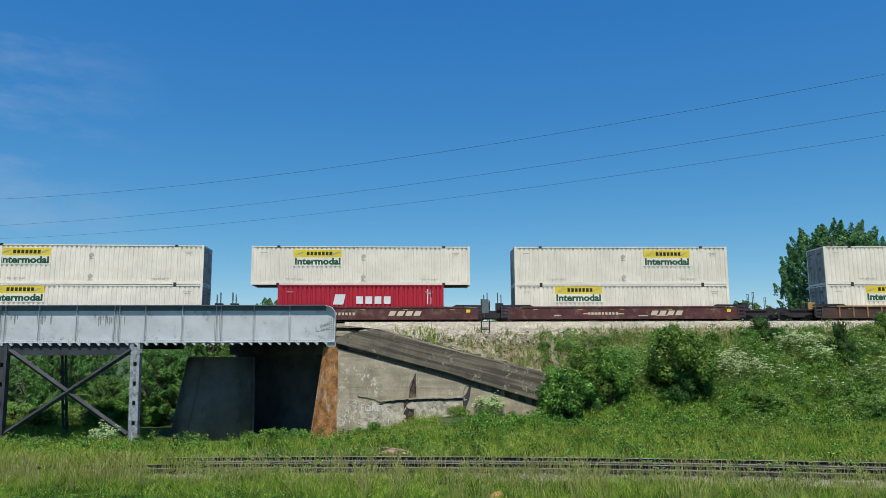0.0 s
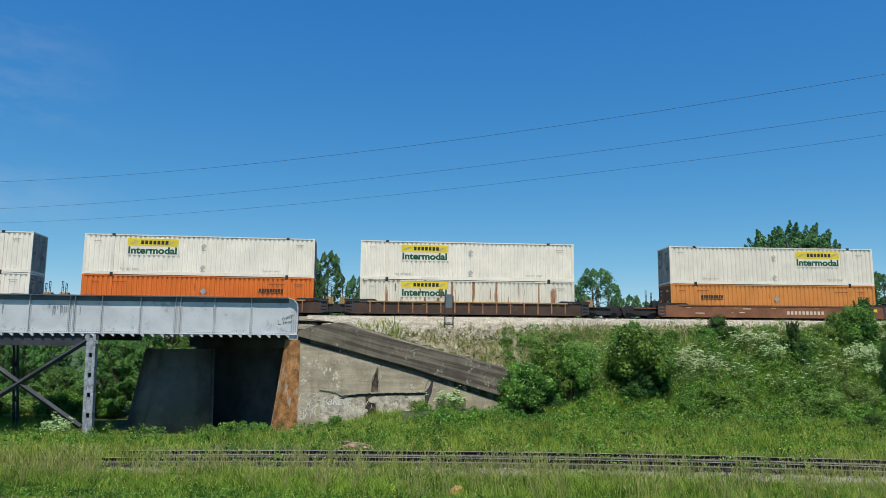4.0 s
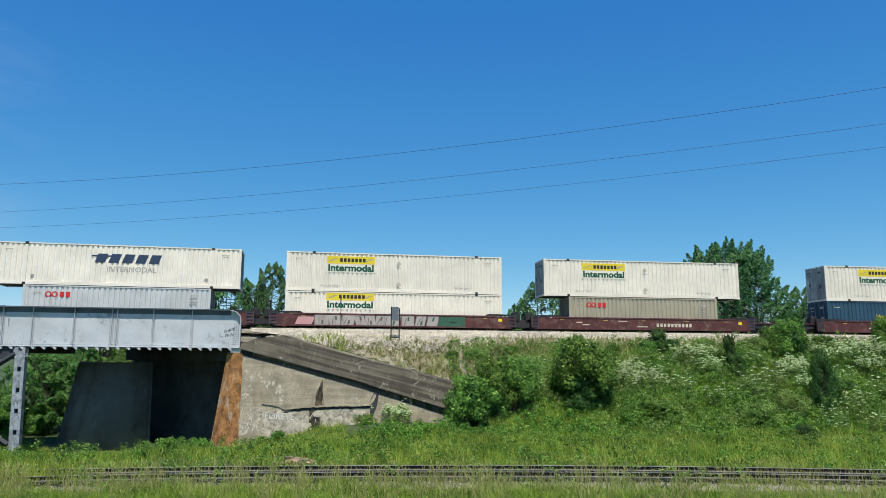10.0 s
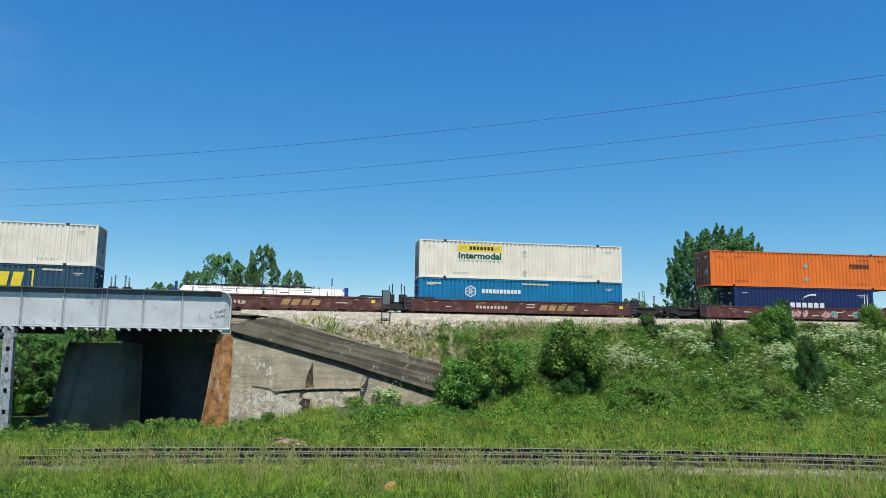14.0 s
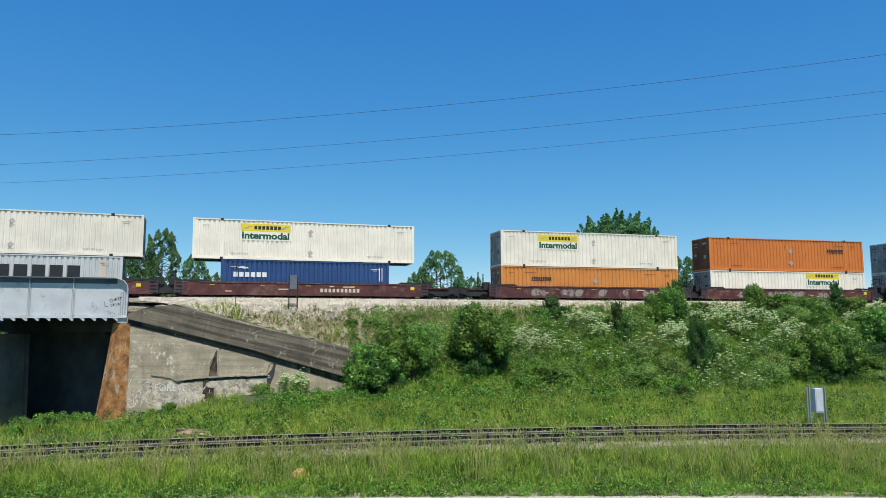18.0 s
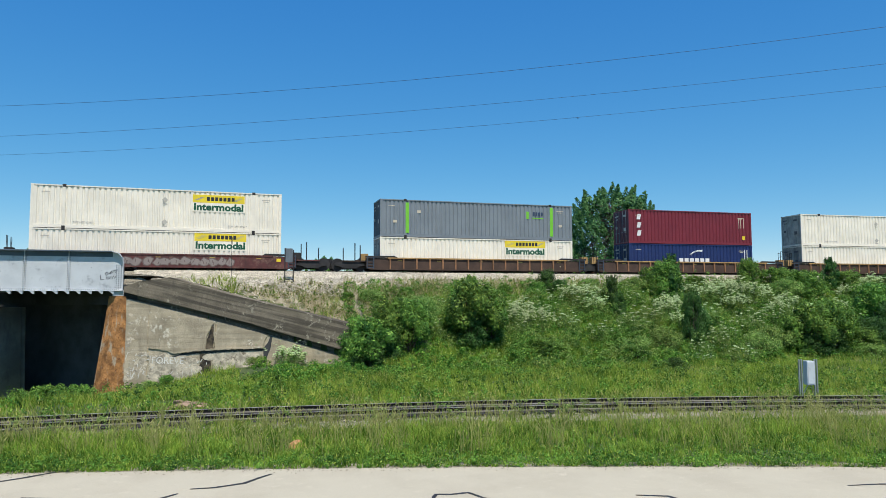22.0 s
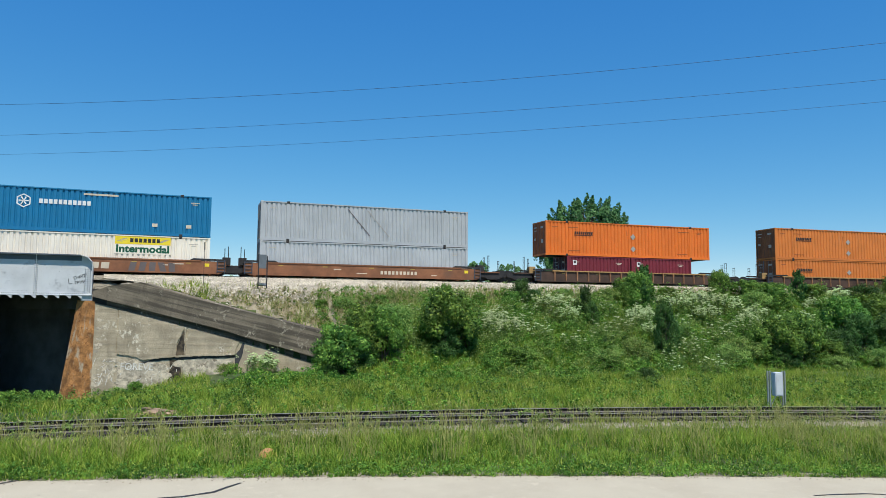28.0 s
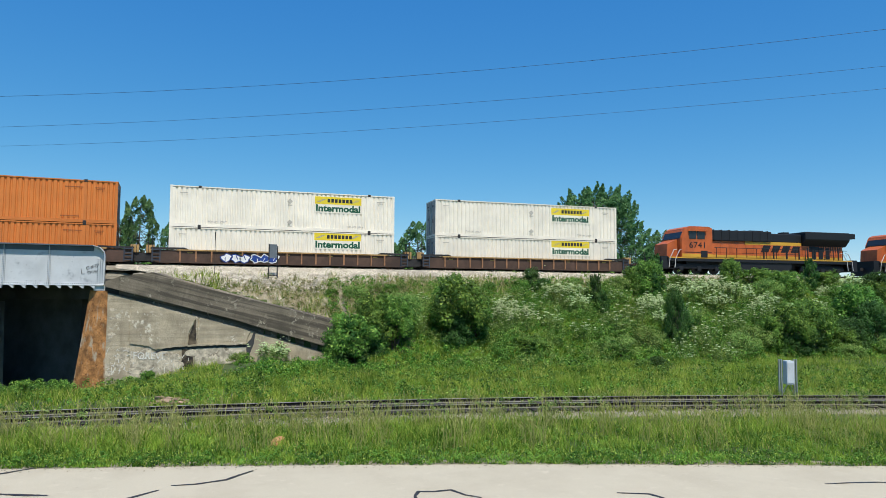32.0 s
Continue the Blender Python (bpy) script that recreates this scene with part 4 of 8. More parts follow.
    # the far bank's abutment, beyond the bents
    bm = bmesh.new()
    box(bm, -49.5, -45.6, 46.5, 61, -2.4, 6.0, 0.1)
    part("far_abutment", bm, M_PIER, t)


abutment()
bridge()


# ---- trackside things ----
M_RUBBLE = surface("earthy_rubble", (0.33, 0.23, 0.15), 0.95, var=0.3, scale=3, grain=10, bump=0.8, spread=0.4)


def trackside():
    t = thing("trackside_sign", "grey trackside board on two thin dark posts in ballast", "sign", m=pose(5.40, 48.3, 5.42, 0, 0, -1))
    for dx in (-0.28, 0.28):
        bm = bmesh.new()
        box(bm, dx - 0.035, dx + 0.035, -0.035, 0.035, -0.25, 2.25 if dx < 0 else 2.15)
        part("post", bm, M_DARK, t)
    bm = bmesh.new()
    box(bm, -0.25, 0.22, -0.07, -0.036, 1.3, 2.24, 0.01)
    part("board", bm, M_BOARD, t, "blank grey metal board")
    bm = bmesh.new()
    box(bm, -0.28, 0.28, -0.03, 0.03, 0.12, 0.18)
    part("crosspiece", bm, M_DARK, t)
    t = thing("marker_rod", "thin dark steel marker rod with a slim plate", "marker", m=pose(1.68, 48.6, 5.55))
    bm = bmesh.new()
    tube(bm, (0, 0, -0.2), (0, 0, 2.85), 0.014, n=6)
    part("rod", bm, M_DARK, t)
    bm = bmesh.new()
    box(bm, -0.035, 0.035, -0.04, -0.016, 2.3, 2.82)
    part("plate", bm, M_DARK, t)
    t = thing("signal_cabinet", "small white signal cabinet between two galvanised posts beside the track", "cabinet", m=pose(24.35, 23.6, 0.05, 0, 0, -17))
    for dx in (-0.33, 0.33):
        bm = bmesh.new()
        for e in (-0.05, 0.05):
            box(bm, dx + e - 0.022, dx + e + 0.022, -0.04, 0.04, -0.1, 1.56)
        part("post", bm, M_GALV, t)
    bm = bmesh.new()
    box(bm, -0.13, 0.2, -0.18, 0.16, 0.5, 1.5, 0.02)
    body = part("housing", bm, M_CABINET, t)
    bm = bmesh.new()
    box(bm, -0.1, 0.17, -0.2, -0.182, 0.56, 1.44, 0.008)
    part("door", bm, M_CABINET, body)
    for sg in (-1, 1):
        bm = bmesh.new()
        tube(bm, (0.26 * sg, 0.05, 0.0), (0.05 * sg, -0.1, 0.55), 0.022, n=6)
        part("stay", bm, M_GALV, t)
    # a sun-bleached plastic tub lying in the grass
    bm = bmesh.new()
    ring = []
    for k, (r, z) in enumerate(((0.27, 0.0), (0.275, 0.08), (0.25, 0.22), (0.19, 0.31), (0.1, 0.36))):
        ring.append([bm.verts.new((r * math.cos(a), 0.6 * r * math.sin(a), z)) for a in np.linspace(0, math.tau, 18, endpoint=False)])
    for a, b in zip(ring, ring[1:]):
        for i in range(18):
            bm.faces.new((a[i], a[(i + 1) % 18], b[(i + 1) % 18], b[i]))
    bm.faces.new(ring[-1])
    ob = part("plastic_tub", bm, M_ORANGE_TUB)
    ob.matrix_basis = pose(2.58, 20.62, -0.14, 8, -6, 20)
    tagged(ob, "faded orange plastic tub upside down in the grass", "tub")
    # a heap of old broken concrete and soil by the lower track
    for k in range(44):
        bm = bmesh.new()
        s = random.uniform(0.06, 0.17)
        bmesh.ops.create_icosphere(bm, subdivisions=2, radius=s)
        for v in bm.verts:
            v.co += noise.noise_vector(v.co * 6 + Vector((k * 3.1, 0, 0))) * s * 0.5
            v.co.z *= 0.6
        x, y = -0.55 + random.gauss(0, 0.33), 29.9 + random.gauss(0, 0.5)
        ob = part("rubble_lump", bm, M_RUBBLE)
        ob.matrix_basis = pose(x, y, float(height(x, y)) + 0.02 + 0.12 * math.exp(-((x + 0.55) ** 2) * 5), 0, 0, k * 40)
        tagged(ob, "broken lump of earthy concrete in the grass", "rubble", "rubble heap by the track")


def wires():
    for (x0, y0), (dx, dy), (a, b, c) in (((-21.5, 37.7), (0.8714, -0.4906), (1.5906e-3, -7.471e-2, 12.228)),
                                          ((-26, 45.9), (0.8614, -0.5079), (1.0059e-3, -5.6075e-2, 12.245)),
                                          ((-29, 51.25), (0.857, -0.5153), (9.128e-4, -5.7746e-2, 12.225))):
        bm = bmesh.new()
        us = np.arange(-34, 104, 3.0)
        pts = [(x0 + dx * u, y0 + dy * u, c + b * u + a * u * u) for u in us]
        side = Vector((-dy, dx, 0))
        rings = [[bm.verts.new(Vector(p) + side * (0.0058 * math.cos(q)) + Vector((0, 0, 0.0058 * math.sin(q)))) for q in np.linspace(0, math.tau, 6, endpoint=False)] for p in pts]
        for r0, r1 in zip(rings, rings[1:]):
            for i in range(6):
                bm.faces.new((r0[i], r0[(i + 1) % 6], r1[(i + 1) % 6], r1[i]))
        tagged(part("power_line", bm, M_WIRE), "thin dark overhead power line sagging across the sky", "power line", "overhead lines")


trackside()
wires()

# ---- the train: double-stacked containers in well cars, two locomotives at the back ----
def paint(name, color, **kw):
    o = dict(rough=0.5, var=0.06, scale=0.7, grain=25, bump=0.04, dirt=tuple(c * 0.72 for c in color), dirt_scale=0.9, dirt_from=0.6, dirt_to=0.85, streak=(2.2, 2.2, 0.35), spread=0.12)
    o.update(kw)
    return surface(name, color, **o)


PAINT_COLOUR = {"white": (0.83, 0.765, 0.645), "cool white": (0.85, 0.785, 0.665), "rusty white": (0.7, 0.655, 0.54), "orange": (0.72, 0.17, 0.015), "faded orange": (0.62, 0.245, 0.05), "dull orange": (0.6, 0.185, 0.03), "red orange": (0.6, 0.13, 0.03), "red": (0.42, 0.012, 0.03), "brick": (0.25, 0.035, 0.025), "maroon": (0.17, 0.018, 0.03), "grey white": (0.55, 0.56, 0.54), "tan": (0.4, 0.36, 0.26), "slate": (0.028, 0.075, 0.12), "cyan": (0.012, 0.17, 0.36), "navy": (0.012, 0.025, 0.11), "dusk blue": (0.025, 0.065, 0.19), "blue": (0.015, 0.05, 0.25), "silver": (0.42, 0.44, 0.46), "grey": (0.2, 0.225, 0.25)}
PAINT = {
    "white": paint("white_container_paint", PAINT_COLOUR["white"], dirt=(0.56, 0.51, 0.42)),
    "cool white": paint("cool_white_container_paint", PAINT_COLOUR["cool white"], dirt=(0.6, 0.57, 0.5)),
    "rusty white": paint("rusty_white_container_paint", PAINT_COLOUR["rusty white"], dirt=(0.3, 0.15, 0.07), dirt_from=0.56, dirt_to=0.62, dirt_scale=1.2, streak=(1.6, 1.6, 0.16)),
    "orange": paint("bright_orange_container_paint", PAINT_COLOUR["orange"]),
    "faded orange": paint("faded_orange_container_paint", PAINT_COLOUR["faded orange"], dirt=(0.5, 0.25, 0.1)),
    "dull orange": paint("dull_orange_container_paint", PAINT_COLOUR["dull orange"], dirt=(0.48, 0.2, 0.07)),
    "red orange": paint("red_orange_container_paint", PAINT_COLOUR["red orange"]),
    "red": paint("red_container_paint", PAINT_COLOUR["red"]),
    "brick": paint("brick_red_container_paint", PAINT_COLOUR["brick"]),
    "maroon": paint("maroon_container_paint", PAINT_COLOUR["maroon"]),
    "grey white": paint("grey_white_container_paint", PAINT_COLOUR["grey white"], dirt=(0.35, 0.3, 0.24)),
    "tan": paint("tan_container_paint", PAINT_COLOUR["tan"]),
    "slate": paint("slate_blue_container_paint", PAINT_COLOUR["slate"]),
    "cyan": paint("cyan_blue_container_paint", PAINT_COLOUR["cyan"]),
    "navy": paint("navy_container_paint", PAINT_COLOUR["navy"]),
    "blue": paint("royal_blue_container_paint", PAINT_COLOUR["blue"]),
    "dusk blue": paint("dusk_blue_container_paint", PAINT_COLOUR["dusk blue"]),
    "silver": paint("silver_grey_container_paint", PAINT_COLOUR["silver"]),
    "grey": paint("mid_grey_container_paint", PAINT_COLOUR["grey"]),
}
# end faces: grime streaks over a base dimmed to paint in their shade
SHADED_GRIMY = {k: surface(f"shaded_grimy_end_{k.replace(' ', '_')}_paint", tuple(0.55 * c + 0.02 for c in m), 0.7, var=0.2, scale=1.5, grain=14, dirt=tuple(0.25 * c + 0.04 for c in m), dirt_scale=1.4, dirt_from=0.42, dirt_to=0.7, streak=(1.8, 1.8, 0.4), spread=0.35)
         for k, m in PAINT_COLOUR.items()}
P_YELLOW = paint("yellow_plate_paint", (0.78, 0.6, 0.02), spread=0.0, streak=None)
P_REFLECT = paint("dusty_yellow_reflector", (0.45, 0.33, 0.06), spread=0.0)
P_FAINT = paint("faint_stencil_paint", (0.5, 0.46, 0.39), spread=0.0)
P_RUSTY = paint("rusty_stencil_paint", (0.3, 0.085, 0.02), spread=0.0)
P_GREEN = paint("green_lettering_paint", (0.008, 0.085, 0.04), spread=0.0)
P_BLACK = paint("black_lettering_paint", (0.02, 0.02, 0.022), spread=0.0)
P_WHITE = paint("white_lettering_paint", (0.75, 0.75, 0.74), spread=0.0)
P_NAVY = paint("navy_lettering_paint", (0.03, 0.05, 0.1), spread=0.0)
P_LIME = paint("lime_green_stripe_paint", (0.2, 0.55, 0.03), spread=0.0)
P_RED = paint("red_lettering_paint", (0.6, 0.02, 0.02), spread=0.0)
P_CREAM = paint("cream_lettering_paint", (0.6, 0.52, 0.4), spread=0.0)
P_TEAL = paint("teal_graffiti_paint", (0.05, 0.3, 0.32), spread=0.0)
P_PINK = paint("pink_graffiti_paint", (0.55, 0.3, 0.3), spread=0.0)
P_STAR = paint("sky_blue_logo_paint", (0.15, 0.42, 0.6), spread=0.0)
P_GREY = paint("faded_grey_lettering_paint", (0.36, 0.34, 0.31), spread=0.0)
P_DUSTY = paint("chalky_graffiti_paint", (0.26, 0.22, 0.2), spread=0.0)
P_SPRAY = paint("faded_spray_paint", (0.3, 0.255, 0.22), spread=0.0, dirt=(0.14, 0.08, 0.065), dirt_from=0.45, dirt_to=0.7, dirt_scale=2.5)
P_PALE = paint("chalky_pale_spray_paint", (0.4, 0.36, 0.33), spread=0.0, dirt=(0.2, 0.15, 0.13), dirt_from=0.5, dirt_to=0.75)
P_MOSS = paint("dull_green_spray_paint", (0.04, 0.11, 0.065), spread=0.0)
P_DUST = paint("dusty_graffiti_paint", (0.13, 0.095, 0.085), spread=0.0)
P_DKGREY = paint("dark_grey_graffiti_paint", (0.12, 0.1, 0.1), spread=0.0)
P_GALV = surface("lock_rod_steel", (0.35, 0.35, 0.34), 0.5, 0.6)
WIDE, BOX_H = 2.59, 2.9
DARK_PAINTS = ("red", "dusk blue", "brick", "maroon", "slate", "cyan", "navy", "blue", "grey", "orange", "faded orange", "dull orange", "red orange")


def container(long, high, color, label, doors_left=False):
    """A corrugated steel container with its origin under the middle of its floor."""
    mat, h2, w = PAINT[color], long / 2, WIDE / 2
    t = thing("shipping_container", label, "container", "containers on the train")
    key = (long, high, color)

    def side(bm):
        pitch, deep = 0.335, 0.055
        n = int((long - 0.36) / pitch)
        p = (long - 0.36) / n
        prof, x = [], -h2 + 0.18
        for i in range(n):
            prof += [(x, 0), (x + p * 0.52, 0), (x + p * 0.66, deep), (x + p * 0.86, deep)]
            x += p
        prof.append((x, 0))
        lo = [bm.verts.new((a, -w + 0.03 + b, 0.2)) for a, b in prof]
        hi = [bm.verts.new((a, -w + 0.03 + b, high - 0.085)) for a, b in prof]
        for i in range(len(prof) - 1):
            bm.faces.new((lo[i], lo[i + 1], hi[i + 1], hi[i]))
    kept(("side", *key), "side_panel", side, mat, t)
    kept(("side", *key), "side_panel", side, mat, t, at=pose(0, 0, 0, 0, 0, 180))

    def frame_parts(bm):
        for sy in (-1, 1):
            y0, y1 = sorted((sy * w, sy * (w - 0.07)))
            box(bm, -h2 + 0.16, h2 - 0.16, y0, y1, high - 0.085, high - 0.012)
            box(bm, -h2 + 0.16, h2 - 0.16, y0, y1, 0.02, 0.15)
            y2, y3 = sorted((sy * (w - 0.012), sy * (w - 0.06)))
            box(bm, -h2 + 0.1, h2 - 0.1, y2, y3, 0.15, 0.24)
            for sx in (-1, 1):
                a, b = sorted((sx * (h2 - 0.01), sx * (h2 - 0.18)))
                box(bm, a, b, y0, y1, 0.11, high - 0.11)
            if long > 14:
                for sx in (-1, 1):
                    box(bm, sx * 6.1 - 0.09, sx * 6.1 + 0.09, *sorted((sy * (w - 0.004), sy * (w - 0.06))), 0.15, high - 0.085)
        for sx in (-1, 1):
            a, b = sorted((sx * h2, sx * (h2 - 0.1)))
            box(bm, a, b, -w + 0.07, w - 0.07, 0.02, 0.16)
            box(bm, a, b, -w + 0.07, w - 0.07, high - 0.1, high - 0.012)
    kept(("frame", *key), "frame", frame_parts, mat, t)

    def roof(bm):
        box(bm, -h2 + 0.1, h2 - 0.1, -w + 0.07, w - 0.07, high - 0.05, high - 0.02)
    kept(("roof", *key), "roof", roof, mat, t)

    def floor_(bm):
        box(bm, -h2 + 0.11, h2 - 0.11, -w + 0.08, w - 0.08, 0.04, 0.16)
    kept(("floor", long, high), "floor", floor_, M_DARK, t)

    def front(bm):
        prof, y, n = [], -w + 0.07, 8
        p = (2 * w - 0.14) / n
        for i in range(n):
            prof += [(y, 0), (y + p * 0.4, 0), (y + p * 0.5, 0.04), (y + p * 0.9, 0.04)]
            y += p
        prof.append((y, 0))
        lo = [bm.verts.new((-h2 + 0.04 + b, a, 0.16)) for a, b in prof]
        hi = [bm.verts.new((-h2 + 0.04 + b, a, high - 0.1)) for a, b in prof]
        for i in range(len(prof) - 1):
            bm.faces.new((lo[i], hi[i], hi[i + 1], lo[i + 1]))
    turn = 180 if doors_left else 0
    kept(("front", *key), "end_panel", front, SHADED_GRIMY[color], t, at=pose(0, 0, 0, 0, 0, turn))
    for sy in (-1, 1):
        def door(bm, sy=sy):
            y0, y1 = sorted((sy * 0.01, sy * (w - 0.08)))
            box(bm, h2 - 0.06, h2 - 0.02, y0, y1, 0.17, high - 0.11)
        leaf = kept(("door", sy, *key), "door", door, SHADED_GRIMY[color], t, at=pose(0, 0, 0, 0, 0, turn))
        for off in (0.32, 0.82):
            def rod(bm, y=sy * off):
                tube(bm, (h2 - 0.005, y, 0.1), (h2 - 0.005, y, high - 0.06), 0.02, n=6)
                box(bm, h2 - 0.02, h2 + 0.01, y - 0.22, y + 0.02, 0.95, 1.0)
            kept(("rod", sy, off, long, high), "locking_rod", rod, P_GALV, leaf)

    def casting(bm):
        box(bm, -0.09, 0.09, -0.085, 0.085, -0.06, 0.06, 0.012)
    for sx in (-1, 1):
        for sy in (-1, 1):
            for z in (0.06, high - 0.06):
                kept(("casting", color), "corner_casting", casting, mat, t, at=pose(sx * (h2 - 0.09), sy * (w - 0.081), z))
    if long > 14:
        def pad(bm):
            box(bm, -0.11, 0.11, -0.06, 0.06, -0.09, 0.09, 0.02)
        for sx in (-1, 1):
            for z in (0.08, high - 0.05):
                kept("lift pad", "lift_pad", pad, M_DARK, t, "dark lifting point", at=pose(sx * 6.1, -w + 0.05, z))
    # stencils and worn patches on the two ends
    for sx in (-1, 1):
        for k, (y, z, wd, tl) in enumerate(((-0.75, high - 0.45, 0.55, 0.09), (-0.7, high - 0.72, 0.4, 0.07), (0.55, high - 0.5, 0.5, 0.16), (-0.8, high * 0.5, 0.3, 0.2), (0.6, high * 0.42, 0.36, 0.3))):
            kept(("end mark", wd, tl, color in DARK_PAINTS), "end_marking", lambda bm: box(bm, -0.003, 0.003, -wd / 2, wd / 2, -tl / 2, tl / 2), P_CREAM if color in DARK_PAINTS else P_DKGREY, t,
                 at=pose(sx * (h2 - 0.012), y * sx, z))
    # small stencilled lines by the ends
    for x, z, l in ((-h2 + 0.9, high - 0.5, 0.5), (h2 - 1.1, high - 0.5, 0.6), (h2 - 1.1, high - 0.62, 0.35)):
        bars(t, x, z, l, 0.05, P_FAINT if color in ("white", "cool white", "rusty white", "tan", "grey white", "silver") else P_RUSTY if "orange" in color else P_CREAM)
    return t


FACE = -WIDE / 2 + 0.022


def bars(parent, x, z, long, tall, material, name="marking", label="", slant=0.0, out=0.0, deep=0.004):
    """A flat painted bar on the face towards the road."""
    key = ("bar", round(long, 3), round(tall, 3), round(slant, 3), deep, material.name)

    def build(bm):
        prism(bm, [(-long / 2 - slant * tall / 2, -tall / 2), (long / 2 - slant * tall / 2, -tall / 2), (long / 2 + slant * tall / 2, tall / 2), (-long / 2 + slant * tall / 2, tall / 2)], -0.003, deep)
    return kept(key, name, build, material, parent, label, pose(x, FACE - out, 0) @ pose(0, 0, z))


def block_word(parent, x, z, long, tall, material, letters, slant=0.0, label=""):
    """A brand mark as a row of plain blocks."""
    w = long / letters
    for i in range(letters):
        bars(parent, x - long / 2 + w * (i + 0.5), z, w * 0.74, tall, material, "mark_block", label, slant, 0.004)


def mark_yellow_green(t, f, high, lower=False):
    """Yellow plate with a dark name, a green word under it."""
    paint_of = t.children[0].data.materials[0]
    x = (f - 0.5) * 16.15
    z = high - 0.56 if not lower else high - 0.36
    plate = bars(t, x, z, 3.5, 0.56, P_YELLOW, "name_plate", "yellow name plate", deep=0.056)
    block_word(t, x + 0.12, z, 1.95, 0.27, P_BLACK, 7)
    for sx in (-1, 1):
        for j in range(3):
            bars(t, x + sx * (1.45 - 0.16 * j), z + sx * 0.08 * (1 - j), 0.3, 0.05, P_GREY, slant=2.0 * sx, out=0.004)
    bars(t, x, z - 0.6, 3.6, 0.66, paint_of, "logo_panel", "flat panel behind the lettering", out=0.0, deep=0.056)
    lettering("Intermodal", 0.67, P_GREEN, t, pose(x, FACE - 0.009, z - 0.6), "lettering", "green lettering", 1.14, 0.026)
    lettering("TOP LIFT ONLY", 0.17, P_GREY, t, pose(-4.9, FACE - 0.002, 0.42), squeeze=1.1)
    lettering("TOP LIFT ONLY", 0.17, P_GREY, t, pose(5.0, FACE - 0.002, 0.42), squeeze=1.1)
    # faint painted handling arrow amidships
    for z2 in (0.6, high - 0.75):
        if z2 > 0 and not (lower and z2 > 1):
            kept("small diamond", "placard", lambda bm: (prism(bm, [(-0.2, 0), (0, -0.2), (0.2, 0), (0, 0.2)], -0.003, 0.004), box(bm, -0.16, 0.16, -0.003, 0.004, -0.32, -0.25)), P_FAINT, t, "faded diamond placard", pose(0.15, FACE, 0) @ pose(0, 0, z2))


def mark_orange(t, f, high):
    x = (f - 0.5) * 16.15
    block_word(t, x, high - 0.95, 1.75, 0.24, P_BLACK, 9, 0.15)
    bars(t, x, high - 1.14, 1.75, 0.06, P_BLACK, slant=0.15)
    for z in (high - 1.1, high - 2.15):
        key = "diamond"
        def dia(bm):
            prism(bm, [(-0.26, 0), (0, -0.26), (0.26, 0), (0, 0.26)], -0.003, 0.004)
        kept(key, "placard", dia, P_GREY, t, "pale diamond placard", pose(0.25, FACE, 0) @ pose(0, 0, z))
    for x2, z2 in ((-5.6, high - 0.5), (5.4, high - 0.5), (-5.4, 0.45), (5.2, 0.45)):
        bars(t, x2, z2, 1.1, 0.06, P_RUSTY)
    bars(t, -0.35, high - 0.8, 0.04, 0.45, P_RUSTY)


def hexagon(t, x, z, r, material):
    def ring(bm):
        for i in range(6):
            a, b = math.radians(60 * i + 30), math.radians(60 * i + 90)
            prism(bm, [(r * math.cos(a), r * math.sin(a)), (r * math.cos(b), r * math.sin(b)), (0.82 * r * math.cos(b), 0.82 * r * math.sin(b)), (0.82 * r * math.cos(a), 0.82 * r * math.sin(a))], -0.003, 0.004)
            c = (a + b) / 2
            n = Vector((-math.sin(c), math.cos(c))) * 0.05 * r
            prism(bm, [(n.x, n.y), (-n.x, -n.y), (0.62 * r * math.cos(c) - 2 * n.x, 0.62 * r * math.sin(c) - 2 * n.y), (0.62 * r * math.cos(c) + 2 * n.x, 0.62 * r * math.sin(c) + 2 * n.y)], -0.003, 0.004)
    kept(("hexagon", r, material.name), "emblem", ring, material, t, "white hexagonal emblem", pose(x, FACE, 0) @ pose(0, 0, z))


